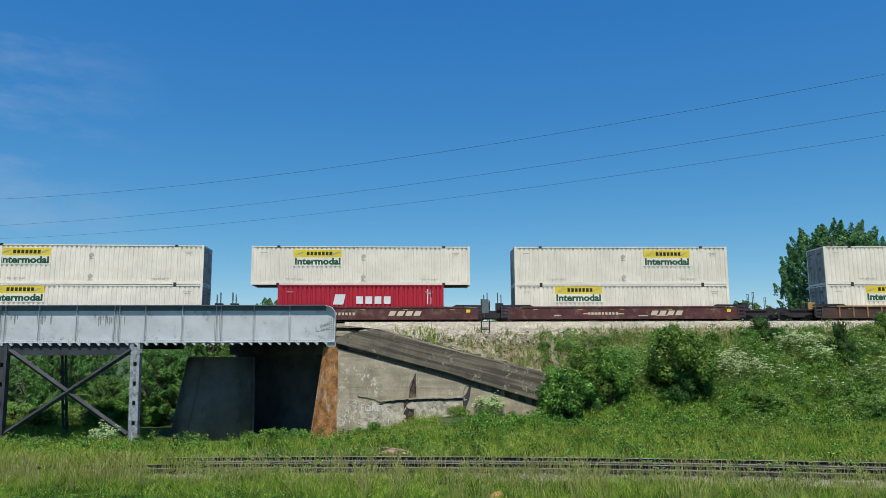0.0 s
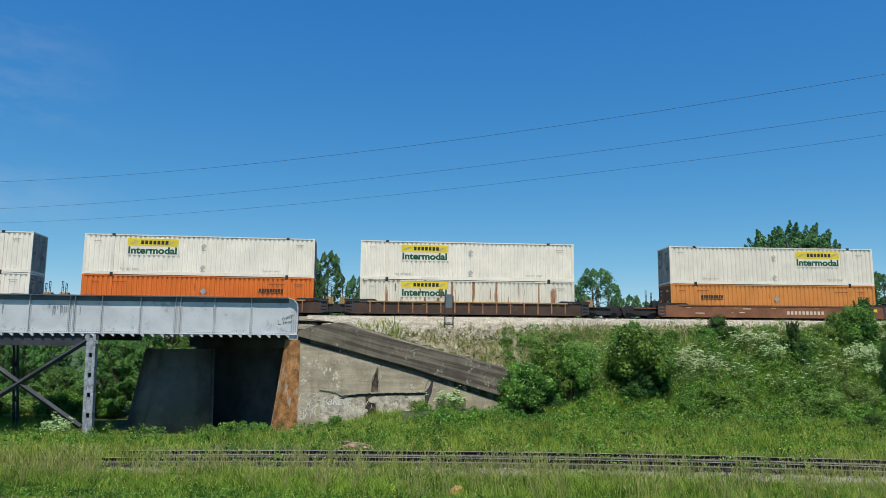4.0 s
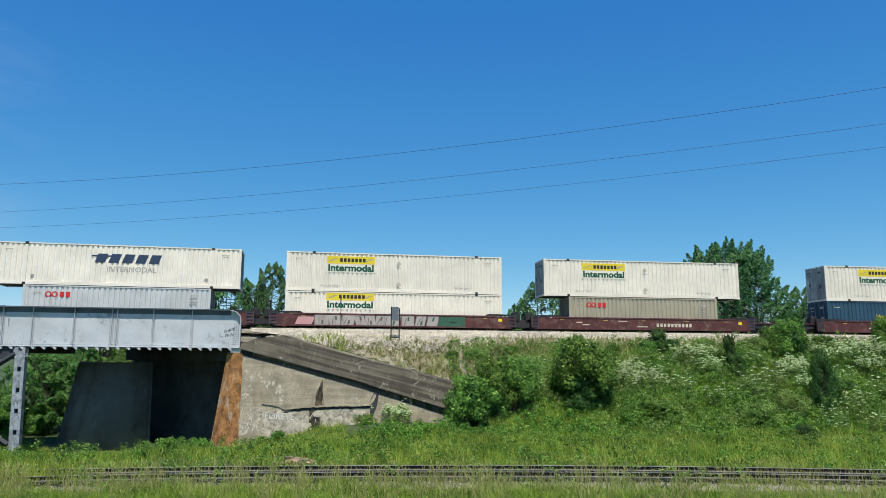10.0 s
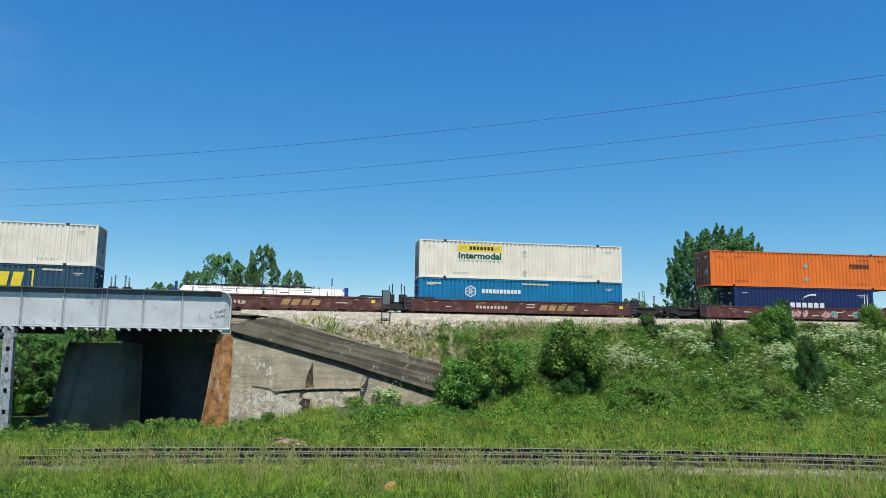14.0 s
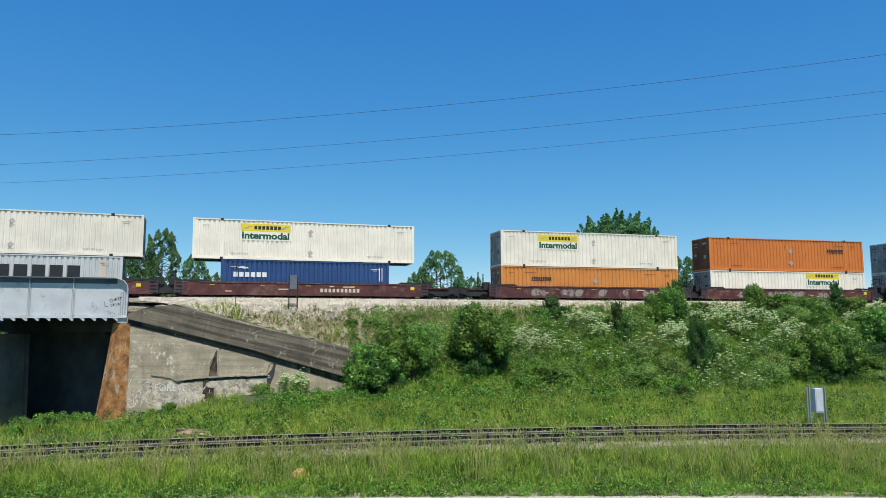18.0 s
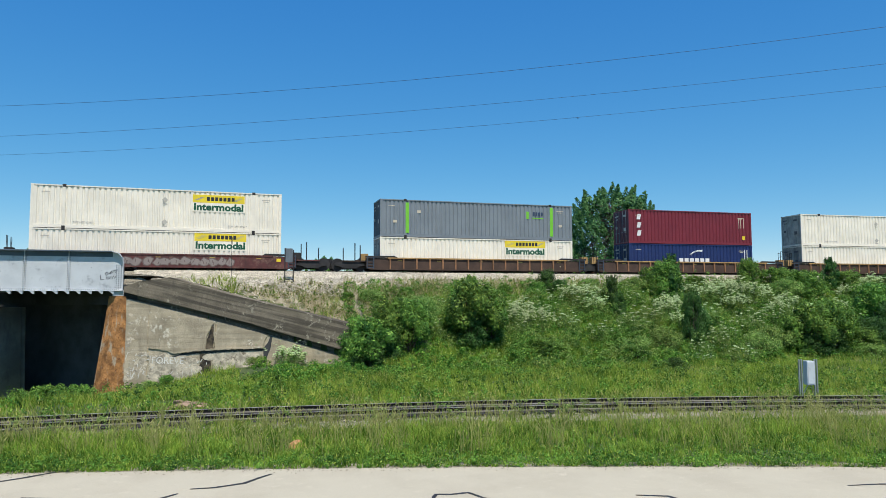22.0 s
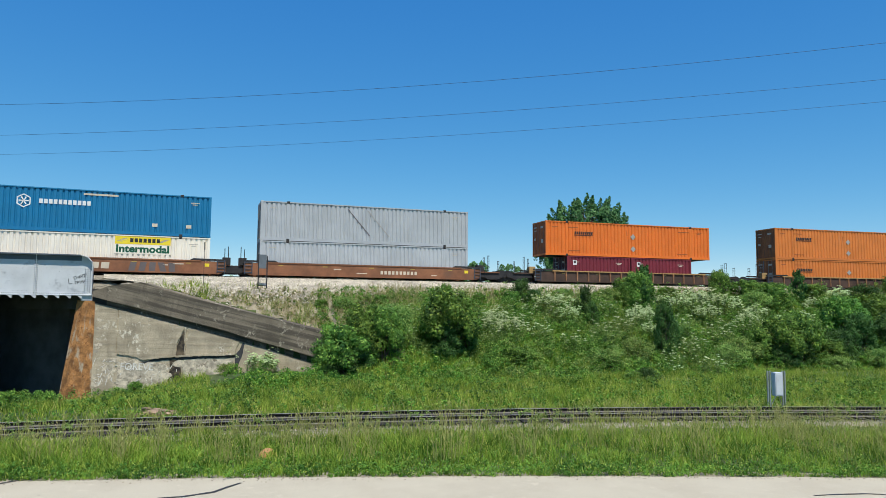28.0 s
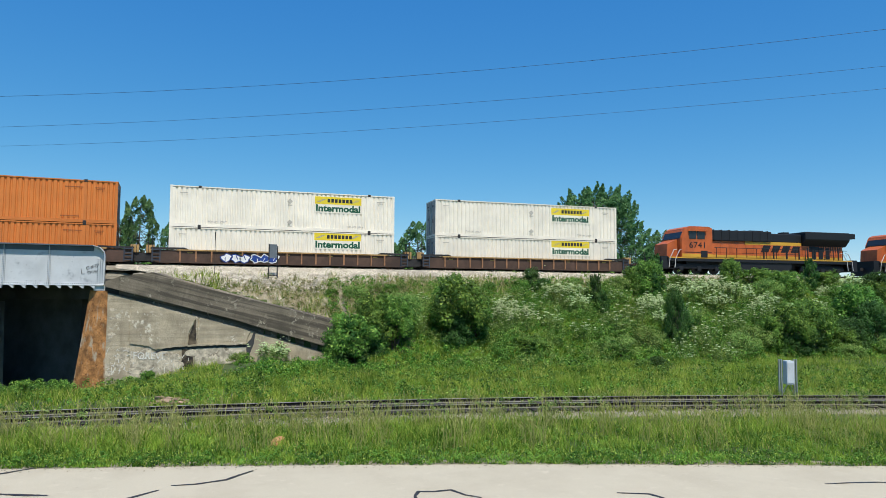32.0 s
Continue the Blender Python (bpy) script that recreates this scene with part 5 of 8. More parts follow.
def decorate(t, mark, f, long, high, lower):
    top = high
    if mark == "intermodal":
        mark_yellow_green(t, f, high, lower)
    elif mark == "orange":
        mark_orange(t, f, high)
    elif mark == "quoted":
        bars(t, -1.6, top - 1.05, 0.75, 0.75, P_WHITE, "emblem", "white lettering block", 0.2)
        block_word(t, 0.9, top - 1.1, 2.7, 0.55, P_WHITE, 4)
        for x in (4.9, 5.15):
            bars(t, x, top - 0.85, 0.07, 1.1, P_WHITE)
    elif mark == "tall":
        for i in range(3):
            bars(t, 0.15 + (i - 1) * 0.98, top - 1.25, 0.8, 0.62, P_WHITE, "mark_block", slant=0.1)
        bars(t, 0.1, top - 0.78, 2.7, 0.12, P_WHITE, slant=0.3)
        block_word(t, -5.2, top - 0.38, 0.9, 0.22, P_WHITE, 4)
        for x in (5.3, 5.5):
            bars(t, x, top - 0.9, 0.06, 0.9, P_WHITE)
    elif mark == "navy slant":
        block_word(t, 0.45, top - 0.95, 4.4, 0.62, P_NAVY, 5, 0.35)
        bars(t, -1.1, top - 0.8, 1.7, 0.1, P_NAVY, slant=0.35)
        lettering("INTERMODAL", 0.52, P_GREY, t, pose(0.7, FACE - 0.004, top - 1.72), "lettering", "grey lettering")
        for x in (-5.6, 5.7):
            bars(t, x, 0.6, 0.22, 0.22, P_GREY)
    elif mark == "o":
        for i in range(2):
            def ring(bm):
                for k in range(14):
                    a, b = k * math.tau / 14, (k + 1) * math.tau / 14
                    prism(bm, [(0.2 * math.cos(a), 0.2 * math.sin(a)), (0.2 * math.cos(b), 0.2 * math.sin(b)), (0.12 * math.cos(b), 0.12 * math.sin(b)), (0.12 * math.cos(a), 0.12 * math.sin(a))], -0.003, 0.004)
            kept("red ring", "emblem", ring, P_RED, t, "red ring mark", pose(-4.5 + 0.4 * i, FACE, 0) @ pose(0, 0, top - 0.62))
        block_word(t, -3.45, top - 0.62, 0.75, 0.36, P_RED, 2)
        for z in (0.75, 1.0, 1.15):
            bars(t, 4.9, top - z, 0.5, 0.1, P_GREY)
    elif mark == "bracket":
        block_word(t, 2.4, top - 1.0, 2.6, 0.95, P_YELLOW, 3, 0.15)
        for x, d in ((0.75, 1), (4.2, -1)):
            bars(t, x, top - 1.0, 0.1, 1.35, P_YELLOW)
            for z in (0.36, 1.64):
                bars(t, x + 0.14 * d, top - z, 0.36, 0.1, P_YELLOW)
        lettering("How tomorrow moves", 0.5, P_YELLOW, t, pose(-1.7, FACE - 0.004, top - 1.2), "lettering", "yellow lettering", 0.92)
        for x in (-0.4, 5.4):
            bars(t, x, top - 0.3, 1.3, 0.12, P_CREAM)
    elif mark == "hex":
        x = (f - 0.5) * 16.15
        hexagon(t, x - 1.35, top - 0.95, 0.46, P_WHITE)
        block_word(t, x + 1.05, top - 0.92, 3.1, 0.3, P_WHITE, 11)
        bars(t, -6.9, top - 0.4, 1.1, 0.14, P_CREAM)
        bars(t, 1.0, top - 0.3, 2.1, 0.12, P_CREAM)
        for x2 in (-7.3, -5.4, 4.4, 6.6):
            bars(t, x2, 0.72, 0.35, 0.24, P_CREAM)
    elif mark == "swoosh":
        block_word(t, 0.2, top - 1.42, 3.1, 0.45, P_WHITE, 6)
        for k in range(8):
            a, b = math.radians(150 - 9 * k), math.radians(150 - 9 * (k + 1))
            bars(t, 0.75 + 1.1 * math.cos((a + b) / 2), top - 1.38 + 0.85 * math.sin((a + b) / 2), 0.24, 0.03 + 0.018 * k, P_WHITE, slant=1.2 - 0.12 * k)
        for x in (5.3, 5.55):
            bars(t, x, top - 0.9, 0.07, 1.0, P_WHITE)
    elif mark == "star":
        bars(t, -3.2, top - 0.95, 1.5, 1.15, P_STAR, "emblem", "pale blue square emblem")
        for a in range(7):
            def ray_(bm, a=a):
                c = a * math.tau / 7 + math.pi / 2
                n = Vector((-math.sin(c), math.cos(c))) * 0.11
                prism(bm, [(n.x, n.y), (-n.x, -n.y), (0.45 * math.cos(c), 0.45 * math.sin(c))], -0.003, 0.004)
            kept(("ray", a), "star_ray", ray_, P_WHITE, t, "", pose(-3.2, FACE - 0.004, 0) @ pose(0, 0, top - 0.95))
        block_word(t, 1.3, top - 1.1, 6.2, 0.85, P_BLACK, 6)
        for x in (-6.1, 5.6):
            bars(t, x, top - 0.9, 0.35, 1.3, P_CREAM)
    elif mark == "small name":
        block_word(t, -4.1, top - 1.05, 2.4, 0.34, P_WHITE, 6)
        for j in range(4):
            bars(t, -4.75 + 0.12 * j, top - 0.55 + 0.05 * math.sin(j * 2.0), 0.3, 0.09, P_WHITE, slant=0.9 - 0.5 * j)
        for x in (5.35, 5.55):
            bars(t, x, top - 0.9, 0.06, 1.0, P_WHITE)
    elif mark == "slanted":
        for j in range(3):
            bars(t, -5.1, top - 0.62 - 0.7 * j, 0.34, 0.46, P_WHITE, "mark_block", slant=0.25)
        for x in (5.0, 5.3, 4.8):
            bars(t, x, top - 0.95, 0.05, 0.9, P_CREAM)
        bars(t, 5.25, top - 2.25, 0.3, 0.34, P_YELLOW)
    elif mark == "striped":
        for x in (-5.95, 6.2):
            bars(t, x, top - 1.4, 0.26, 2.35, P_LIME, "stripe", "lime green vertical stripe", out=0.03)
        block_word(t, 5.0, top - 0.78, 0.95, 0.3, P_NAVY, 4)
        bars(t, 4.1, top - 0.9, 0.22, 0.6, P_LIME)
        bars(t, 5.0, top - 1.12, 1.0, 0.08, P_LIME)
        for x2, z2 in ((-6.9, 1.2), (7.0, 1.2), (-5.0, 2.0)):
            bars(t, x2, z2, 0.3, 0.2, P_CREAM)
    elif mark == "framed":
        bars(t, -4.55, top - 0.78, 2.1, 0.95, P_WHITE, "emblem", "white framed emblem")
        bars(t, -4.55, top - 0.78, 1.95, 0.8, PAINT["blue"], out=0.004)
        block_word(t, -4.9, top - 0.6, 0.8, 0.26, P_WHITE, 3)
        block_word(t, -4.6, top - 1.0, 1.5, 0.24, P_WHITE, 7)
        bars(t, 7.2, 1.45, 0.6, 0.4, P_WHITE)
        for x2 in (-5.4, 4.6, 0.5):
            bars(t, x2, 0.5 if x2 != 0.5 else top - 0.75, 0.6, 0.12, P_CREAM)
    elif mark == "streak":
        for j in range(6):
            bars(t, -1.5 + 0.28 * j, top - 0.5 - 0.32 * j, 0.1, 0.36, P_DKGREY, "scuff", slant=-0.8)
            bars(t, 0.0 + 0.28 * j, top - 0.5 - 0.32 * j, 0.08, 0.34, P_GREY, "scuff", slant=-0.8)
    elif mark == "twin":
        for x in (-4.9,):
            bars(t, x + 2.6, top - 0.55, 0.34, 0.4, P_WHITE, "emblem", "white square emblem")
            bars(t, x + 2.6, top - 0.5, 0.2, 0.22, P_BLACK, out=0.004)


# well car bodies
SILL_TOP = 0.98
CAR = {
    "maroon": surface("maroon_railcar_paint", (0.1, 0.028, 0.026), 0.65, var=0.25, scale=1.4, grain=16, dirt=(0.17, 0.1, 0.075), spread=0.25, dirt_scale=1.6, dirt_from=0.48, dirt_to=0.7, specks=((0.045, 0.02, 0.016), 3.0, 0.58, 0.66)),
    "rust": surface("rust_brown_railcar_paint", (0.24, 0.1, 0.045), 0.75, var=0.22, scale=0.7, grain=20, dirt=(0.16, 0.08, 0.045), spread=0.15),
    "brown": surface("dull_brown_railcar_paint", (0.07, 0.04, 0.027), 0.75, var=0.25, scale=0.8, grain=20, dirt=(0.09, 0.05, 0.035), spread=0.15),
}
M_RIB = surface("rusty_tan_rib_paint", (0.3, 0.15, 0.07), 0.75, var=0.25, grain=15, dirt=(0.16, 0.075, 0.04))
P_OCHRE = surface("ochre_railcar_edge", (0.4, 0.25, 0.09), 0.7, var=0.2, grain=15, dirt=(0.2, 0.1, 0.05))


M_LADDER = surface("blue_black_ladder_steel", (0.05, 0.065, 0.09), 0.7, 0.2, var=0.2)


def truck(parent, x):
    """A two-axle bogie under the end of a well car."""
    t = piece("bogie", MESHES.setdefault("bogie frame", bogie_mesh()), parent)
    t.matrix_basis = pose(x, 0, 0)
    for dx in (-0.88, 0.88):
        def wheelset(bm):
            for sy in (-1, 1):
                tube(bm, (0, sy * 0.72, 0), (0, sy * 0.85, 0), 0.48, n=20)
                tube(bm, (0, sy * 0.84, 0), (0, sy * 0.92, 0), 0.16, n=10)
            tube(bm, (0, -0.72, 0), (0, 0.72, 0), 0.09, n=8)
        kept("wheelset", "wheelset", wheelset, M_DARK, t, at=pose(dx, 0, 0.48))


def bogie_mesh():
    bm = bmesh.new()
    for sy in (-1, 1):
        y0, y1 = sorted((sy * 0.94, sy * 1.1))
        prism(bm, [(-1.15, 0.42), (-0.7, 0.34), (-0.45, 0.2), (0.45, 0.2), (0.7, 0.34), (1.15, 0.42), (1.1, 0.62), (0.6, 0.72), (-0.6, 0.72), (-1.1, 0.62)], y0, y1)
        for dx in (-0.18, 0, 0.18):
            tube(bm, (dx, sy * 1.0, 0.24), (dx, sy * 1.0, 0.62), 0.07, n=8)
    box(bm, -0.3, 0.3, -1.05, 1.05, 0.45, 0.75)
    me = bpy.data.meshes.new("bogie")
    bm.to_mesh(me)
    bm.free()
    me.materials.append(M_DARK)
    return me


def well_car(style, color, left, right, label):
    """One unit of an articulated well car; left and right are its ends: inner (shared bogie) or outer (coupler)."""
    t = thing("well_car", label, "rail car", "well cars of the train")
    mat = CAR[color]
    ribbed = style == "ribbed"
    for sy in (-1, 1):
        def sill(bm, sy=sy):
            y0, y1 = sorted((sy * 1.42, sy * 1.34))
            if ribbed:
                y0, y1 = sorted((sy * 1.36, sy * 1.3))
            prism(bm, [(-9.15, 0.3), (-8.8, 0.12), (8.8, 0.12), (9.15, 0.3), (9.15, SILL_TOP), (-9.15, SILL_TOP)], y0, y1)
            y2, y3 = sorted((sy * 1.45, sy * 1.3))
            box(bm, -8.7, 8.7, y2, y3, 0.1, 0.19)
        kept(("sill", style, color, sy), "side_sill", sill, mat, t)

        def chord(bm, sy=sy):
            y0, y1 = sorted((sy * 1.46, sy * 1.3))
            box(bm, -7.5, 7.5, y0, y1, SILL_TOP - 0.02, SILL_TOP + 0.07)
        kept(("chord", ribbed, color if not ribbed else "", sy), "top_chord", chord, P_OCHRE if ribbed else mat, t)
        if ribbed:
            def rib(bm, sy=sy):
                y0, y1 = sorted((sy * 1.45, sy * 1.36))
                box(bm, -0.05, 0.05, y0, y1, 0.19, SILL_TOP - 0.02)
            if sy < 0:
                for k in range(15):
                    kept(("rib", sy, color), "rib", rib, M_RIB, t, at=pose(-7.3 + k * 1.043, 0, 0))

        for sx in (-1, 1):
            def upper(bm, sy=sy, sx=sx):
                y0, y1 = sorted((sy * 1.44, sy * 1.3))
                prism(bm, [(sx * 6.7, SILL_TOP + 0.05), (sx * 9.2, SILL_TOP + 0.05), (sx * 9.2, SILL_TOP + 0.17), (sx * 7.0, SILL_TOP + 0.2)], y0, y1)
            kept(("upper", color, sy, sx, ribbed), "end_guide", upper, M_DARK, t, "container guide")

    for x in np.arange(-7.4, 7.5, 1.85):
        kept("well floor", "floor_beam", lambda bm: box(bm, -0.12, 0.12, -1.29, 1.29, 0.1, 0.2), M_DARK, t, at=pose(float(x), 0, 0))
    for sx, end in ((-1, left), (1, right)):
        reach = 9.72 if end == "inner" else 11.6
        def platform(bm, sx=sx, reach=reach):
            a, b = sorted((sx * 8.3, sx * reach))
            box(bm, a, b, -0.42, 0.42, 0.5, 0.8)
            box(bm, *sorted((sx * 8.3, sx * (reach - 0.7))), -1.2, 1.2, 0.72, 0.8)
            c, d = sorted((sx * 8.28, sx * 8.4))
            box(bm, c, d, -1.34, 1.34, 0.2, 1.0)
        kept(("platform", sx, end, color), "end_platform", platform, mat, t)
        # upright hand grabs and the brake gear at the end
        for k, (dx, h) in enumerate(((0.75, 0.95), (1.0, 1.1), (1.55, 0.7))):
            if reach == 9.72 and k > 1:
                continue
            x = sx * (8.35 + dx * (1.0 if end == "inner" else 1.6))
            def post(bm, x=x, h=h):
                for yy in (-1.2, -0.95):
                    tube(bm, (x, yy, 0.75), (x, yy, 1.0 + h), 0.02, n=5)
                box(bm, x - 0.02, x + 0.02, -1.22, -0.93, 1.0 + h * 0.6, 1.04 + h * 0.6)
                box(bm, x - 0.02, x + 0.02, -1.22, -0.93, 0.96 + h, 1.0 + h)
            kept(("grab", round(x, 2), h), "grab_rail", post, M_DARK, t)
        # side ladder and the upright that guides the boxes
        def ladder(bm, sx=sx):
            for dx in (8.55, 9.05):
                box(bm, *sorted((sx * dx, sx * (dx + 0.07))), -1.47, -1.43, 0.15, 1.1)
            for k in range(4):
                box(bm, *sorted((sx * 8.55, sx * 9.1)), -1.475, -1.435, 0.25 + 0.24 * k, 0.3 + 0.24 * k)
        kept(("ladder", sx), "ladder", ladder, M_LADDER, t, "dark steel side ladder")
        def upright(bm, sx=sx):
            box(bm, *sorted((sx * 8.95, sx * 9.5)), -1.2, -0.7, 0.78, 1.32, 0.03)
        kept(("upright", sx, color), "guide_post", upright, P_OCHRE if ribbed else M_DARK, t)
        if end == "outer":
            def hitch(bm, sx=sx):
                tube(bm, (sx * 11.4, 0, 0.8), (sx * 11.95, 0, 0.8), 0.11, n=8)
                box(bm, *sorted((sx * 11.7, sx * 11.98)), -0.16, 0.16, 0.65, 0.95)
                tube(bm, (sx * 11.5, -0.3, 0.7), (sx * 11.9, -0.25, 0.35), 0.03, n=6)
            kept(("hitch", sx), "coupler", hitch, M_DARK, t)
            truck(t, sx * 10.35)
        elif sx > 0:
            truck(t, 9.72)
    return t


def car_marks(t, style, color, kind, rnd):
    """Faded stencils, yellow reflectors and spray paint along the car's side."""
    def on(x, z, l, h, mat, **kw):
        bars(t, x, z, l, h, mat, out=0.152 if style != "ribbed" else 0.09, **kw)
    for k in range(5):
        on(-6.6 + k * 3.3 + rnd.uniform(-0.2, 0.2), 0.82, 0.34, 0.05, P_REFLECT, name="reflector", label="dull yellow reflector strip")
    if style != "ribbed":
        for k in range(rnd.randint(3, 6)):
            on(rnd.uniform(-7, 7), rnd.uniform(0.35, 0.8), rnd.uniform(0.3, 0.9), 0.07, P_CREAM)
        on(7.9, 0.72, 0.3, 0.22, P_YELLOW)
    if kind == "slash":                       # the owner's slanted mark
        for i in range(4):
            on(2.3 + i * 0.62, 0.55, 0.46, 0.34, P_CREAM, name="mark_block", slant=0.5)
        for i in range(9):
            on(-2.6 + i * 0.26, 0.52, 0.16, 0.2, P_CREAM)
    elif kind == "gold":
        for i in range(4):
            on(1.6 + i * 0.72, 0.55, 0.55, 0.4, P_OCHRE, name="mark_block", slant=0.5)
        for i in range(9):
            on(-3.6 + i * 0.28, 0.5, 0.17, 0.2, P_CREAM)
    elif kind == "stencil":
        for i in range(10):
            on(1.0 + i * 0.3, 0.5, 0.19, 0.26, P_CREAM)
    elif kind == "stencil blocks":
        for i in range(3):
            on(0.2 + i * 0.62, 0.52, 0.48, 0.42, P_CREAM, name="mark_block", slant=0.1)
        for i in range(11):
            on(-7.0 + i * 0.62 if i < 6 else 0.0 + i * 0.62 - 1.2 + 0.6, 0.5, 0.4, 0.62, P_DKGREY, name="graffiti_mark", slant=rnd.uniform(-0.3, 0.3))
    elif kind == "mural":                     # tall pale letters edge to edge, a green ground at one end
        on(3.9, 0.55, 2.6, 0.74, P_MOSS, name="graffiti_ground", label="dull green painted ground")
        on(-6.6, 0.5, 1.2, 0.55, P_PINK, name="graffiti_mark", slant=0.4)
        x = -5.9
        for i in range(10):
            w, lean = rnd.uniform(0.7, 1.0), rnd.choice((-0.35, -0.15, 0.0, 0.2))
            bars(t, x + w / 2, 0.56, w + 0.1, 0.8, P_DKGREY, "graffiti_mark", slant=lean, out=0.156)
            bars(t, x + w / 2, 0.56, w, 0.7, P_PALE, "graffiti_mark", slant=lean, out=0.16)
            bars(t, x + w / 2 + 0.05, 0.4 + 0.3 * (i % 2), 0.14, 0.3, P_DKGREY if i < 6 else P_MOSS, "graffiti_mark", slant=lean, out=0.164)
            if i % 3:
                bars(t, x + w * 0.3, 0.5, 0.05, 0.5, P_DKGREY, "graffiti_mark", slant=lean + 0.3, out=0.164)
            x += w + (0.04 if i < 6 else 0.16)
    elif kind in ("teal", "pale", "dark", "blue"):
        cols = {"teal": [P_TEAL, P_DKGREY, P_PINK], "pale": [P_GREY, P_DUSTY, P_GREY], "dark": [P_DKGREY, P_CREAM], "blue": [PAINT["blue"], P_WHITE]}[kind]
        x = {"teal": -3.2, "pale": -5.2, "dark": -5.5, "blue": -4.2}[kind]
        end = {"teal": 4.5, "pale": 5.5, "dark": 5.0, "blue": -0.6}[kind]
        i, out = 0, 0.152 if style != "ribbed" else 0.178
        while x < end:
            w = rnd.uniform(0.5, 0.85)
            rim, fill = cols[int((x + 7) * 0.22) % len(cols)], cols[int((x + 7) * 0.22 + 1) % len(cols)]
            v, z = rnd.randrange(6), 0.53 + rnd.uniform(-0.05, 0.05)
            dim = kind in ("pale", "dark")
            swollen_letter(t, x, z, w, out, P_DUST if dim else rim, v, 1.0)
            swollen_letter(t, x, z, w, out + 0.004, (P_DUSTY if kind == "dark" else P_SPRAY) if dim else fill, v, 0.8)
            for k in range(rnd.randint(1, 2)):
                bars(t, x + rnd.uniform(-0.12, 0.12), z + rnd.uniform(-0.12, 0.12), 0.05, rnd.uniform(0.15, 0.3), P_DUST if dim else rim, "graffiti_mark", slant=rnd.choice((-0.4, 0.0, 0.5)), out=out + 0.009)
            x += w * rnd.uniform(0.8, 0.95) if rnd.random() < 0.85 else w + 1.3
            i += 1


def swollen_letter(t, x, z, w, out, material, variant, share):
    """One bulging letter shape of a spray-painted word, with no meaning."""
    r = random.Random(variant * 7 + 1)
    n = 11
    pts = [(math.cos(k * math.tau / n) * r.uniform(0.6, 1.25), math.sin(k * math.tau / n) * r.uniform(0.7, 1.15)) for k in range(n)]

    def build(bm):
        prism(bm, [(a * 0.36 * share, b * 0.33 * share) for a, b in pts], -0.003, 0.004)
    ob = kept(("letter", variant, share, material.name), "graffiti_mark", build, material, t, at=pose(x, FACE - out, z) @ Matrix.Diagonal((w / 0.62, 1, 1, 1)))
    return ob


def tank_load():
    """Two low white tanks lying end to end in an otherwise empty well."""
    t = thing("tank_container", "long low white tank load lying in a well car", "tank", "containers on the train")
    for sx in (-1, 1):
        bm = bmesh.new()
        tube(bm, (sx * 0.08, 0, 0), (sx * 5.6, 0, 0), 0.72, n=28)
        tube(bm, (sx * 5.6, 0, 0), (sx * 5.85, 0, 0), 0.72, 0.5, n=28)
        tank = part("tank", bm, PAINT["cool white"], t)
        for k in range(5):
            bm = bmesh.new()
            x = sx * (0.7 + k * 1.1)
            tube(bm, (x - 0.03, 0, 0), (x + 0.03, 0, 0), 0.732, n=28)
            part("band", bm, P_GREY, tank)
    bm = bmesh.new()
    for y in (-0.62, -0.3, 0.0, 0.3):
        box(bm, -4.6, 3.4, y - 0.025, y + 0.025, 0.78, 0.83)
    for k in range(21):
        box(bm, -4.6 + 0.4 * k, -4.56 + 0.4 * k, -0.64, 0.32, 0.74, 0.8)
    part("walkway", bm, M_DARK, t, "dark grating walkway along the top")
    for x in (-3.2, -1.0, 0.4, 2.4):
        bm = bmesh.new()
        tube(bm, (x, 0.1, 0.66), (x, 0.1, 0.9), 0.2, n=12)
        part("hatch", bm, M_GALV, t)
    for x, z, l, h in ((-4.9, 0.35, 0.07, 0.5), (-3.9, 0.3, 0.5, 0.07), (-2.6, 0.4, 0.6, 0.05), (-1.9, 0.36, 0.06, 0.4), (0.9, 0.3, 0.05, 0.5), (1.5, 0.34, 0.7, 0.06), (3.2, 0.4, 0.6, 0.05), (4.6, 0.3, 0.06, 0.4)):
        bm = bmesh.new()
        y = -math.sqrt(0.736 ** 2 - z * z)
        prism(bm, [(x - l / 2, z - h / 2), (x + l / 2, z - h / 2), (x + l / 2, z + h / 2), (x - l / 2, z + h / 2)], y - 0.02, y + 0.2)
        part("marking", bm, P_DKGREY, t)
    bm = bmesh.new()
    box(bm, 5.86, 6.1, -1.1, 1.1, -0.72, 0.78)
    part("end_frame", bm, PAINT["blue"], t, "blue end frame")
    bm = bmesh.new()
    box(bm, -6.2, -5.86, -1.1, 1.1, -0.72, 0.4)
    box(bm, -6.1, -5.95, -0.9, -0.6, 0.4, 0.95)
    part("end_frame", bm, PAINT["blue"], t, "blue end frame")
    return t


W, C, RW = "white", "cool white", "rusty white"
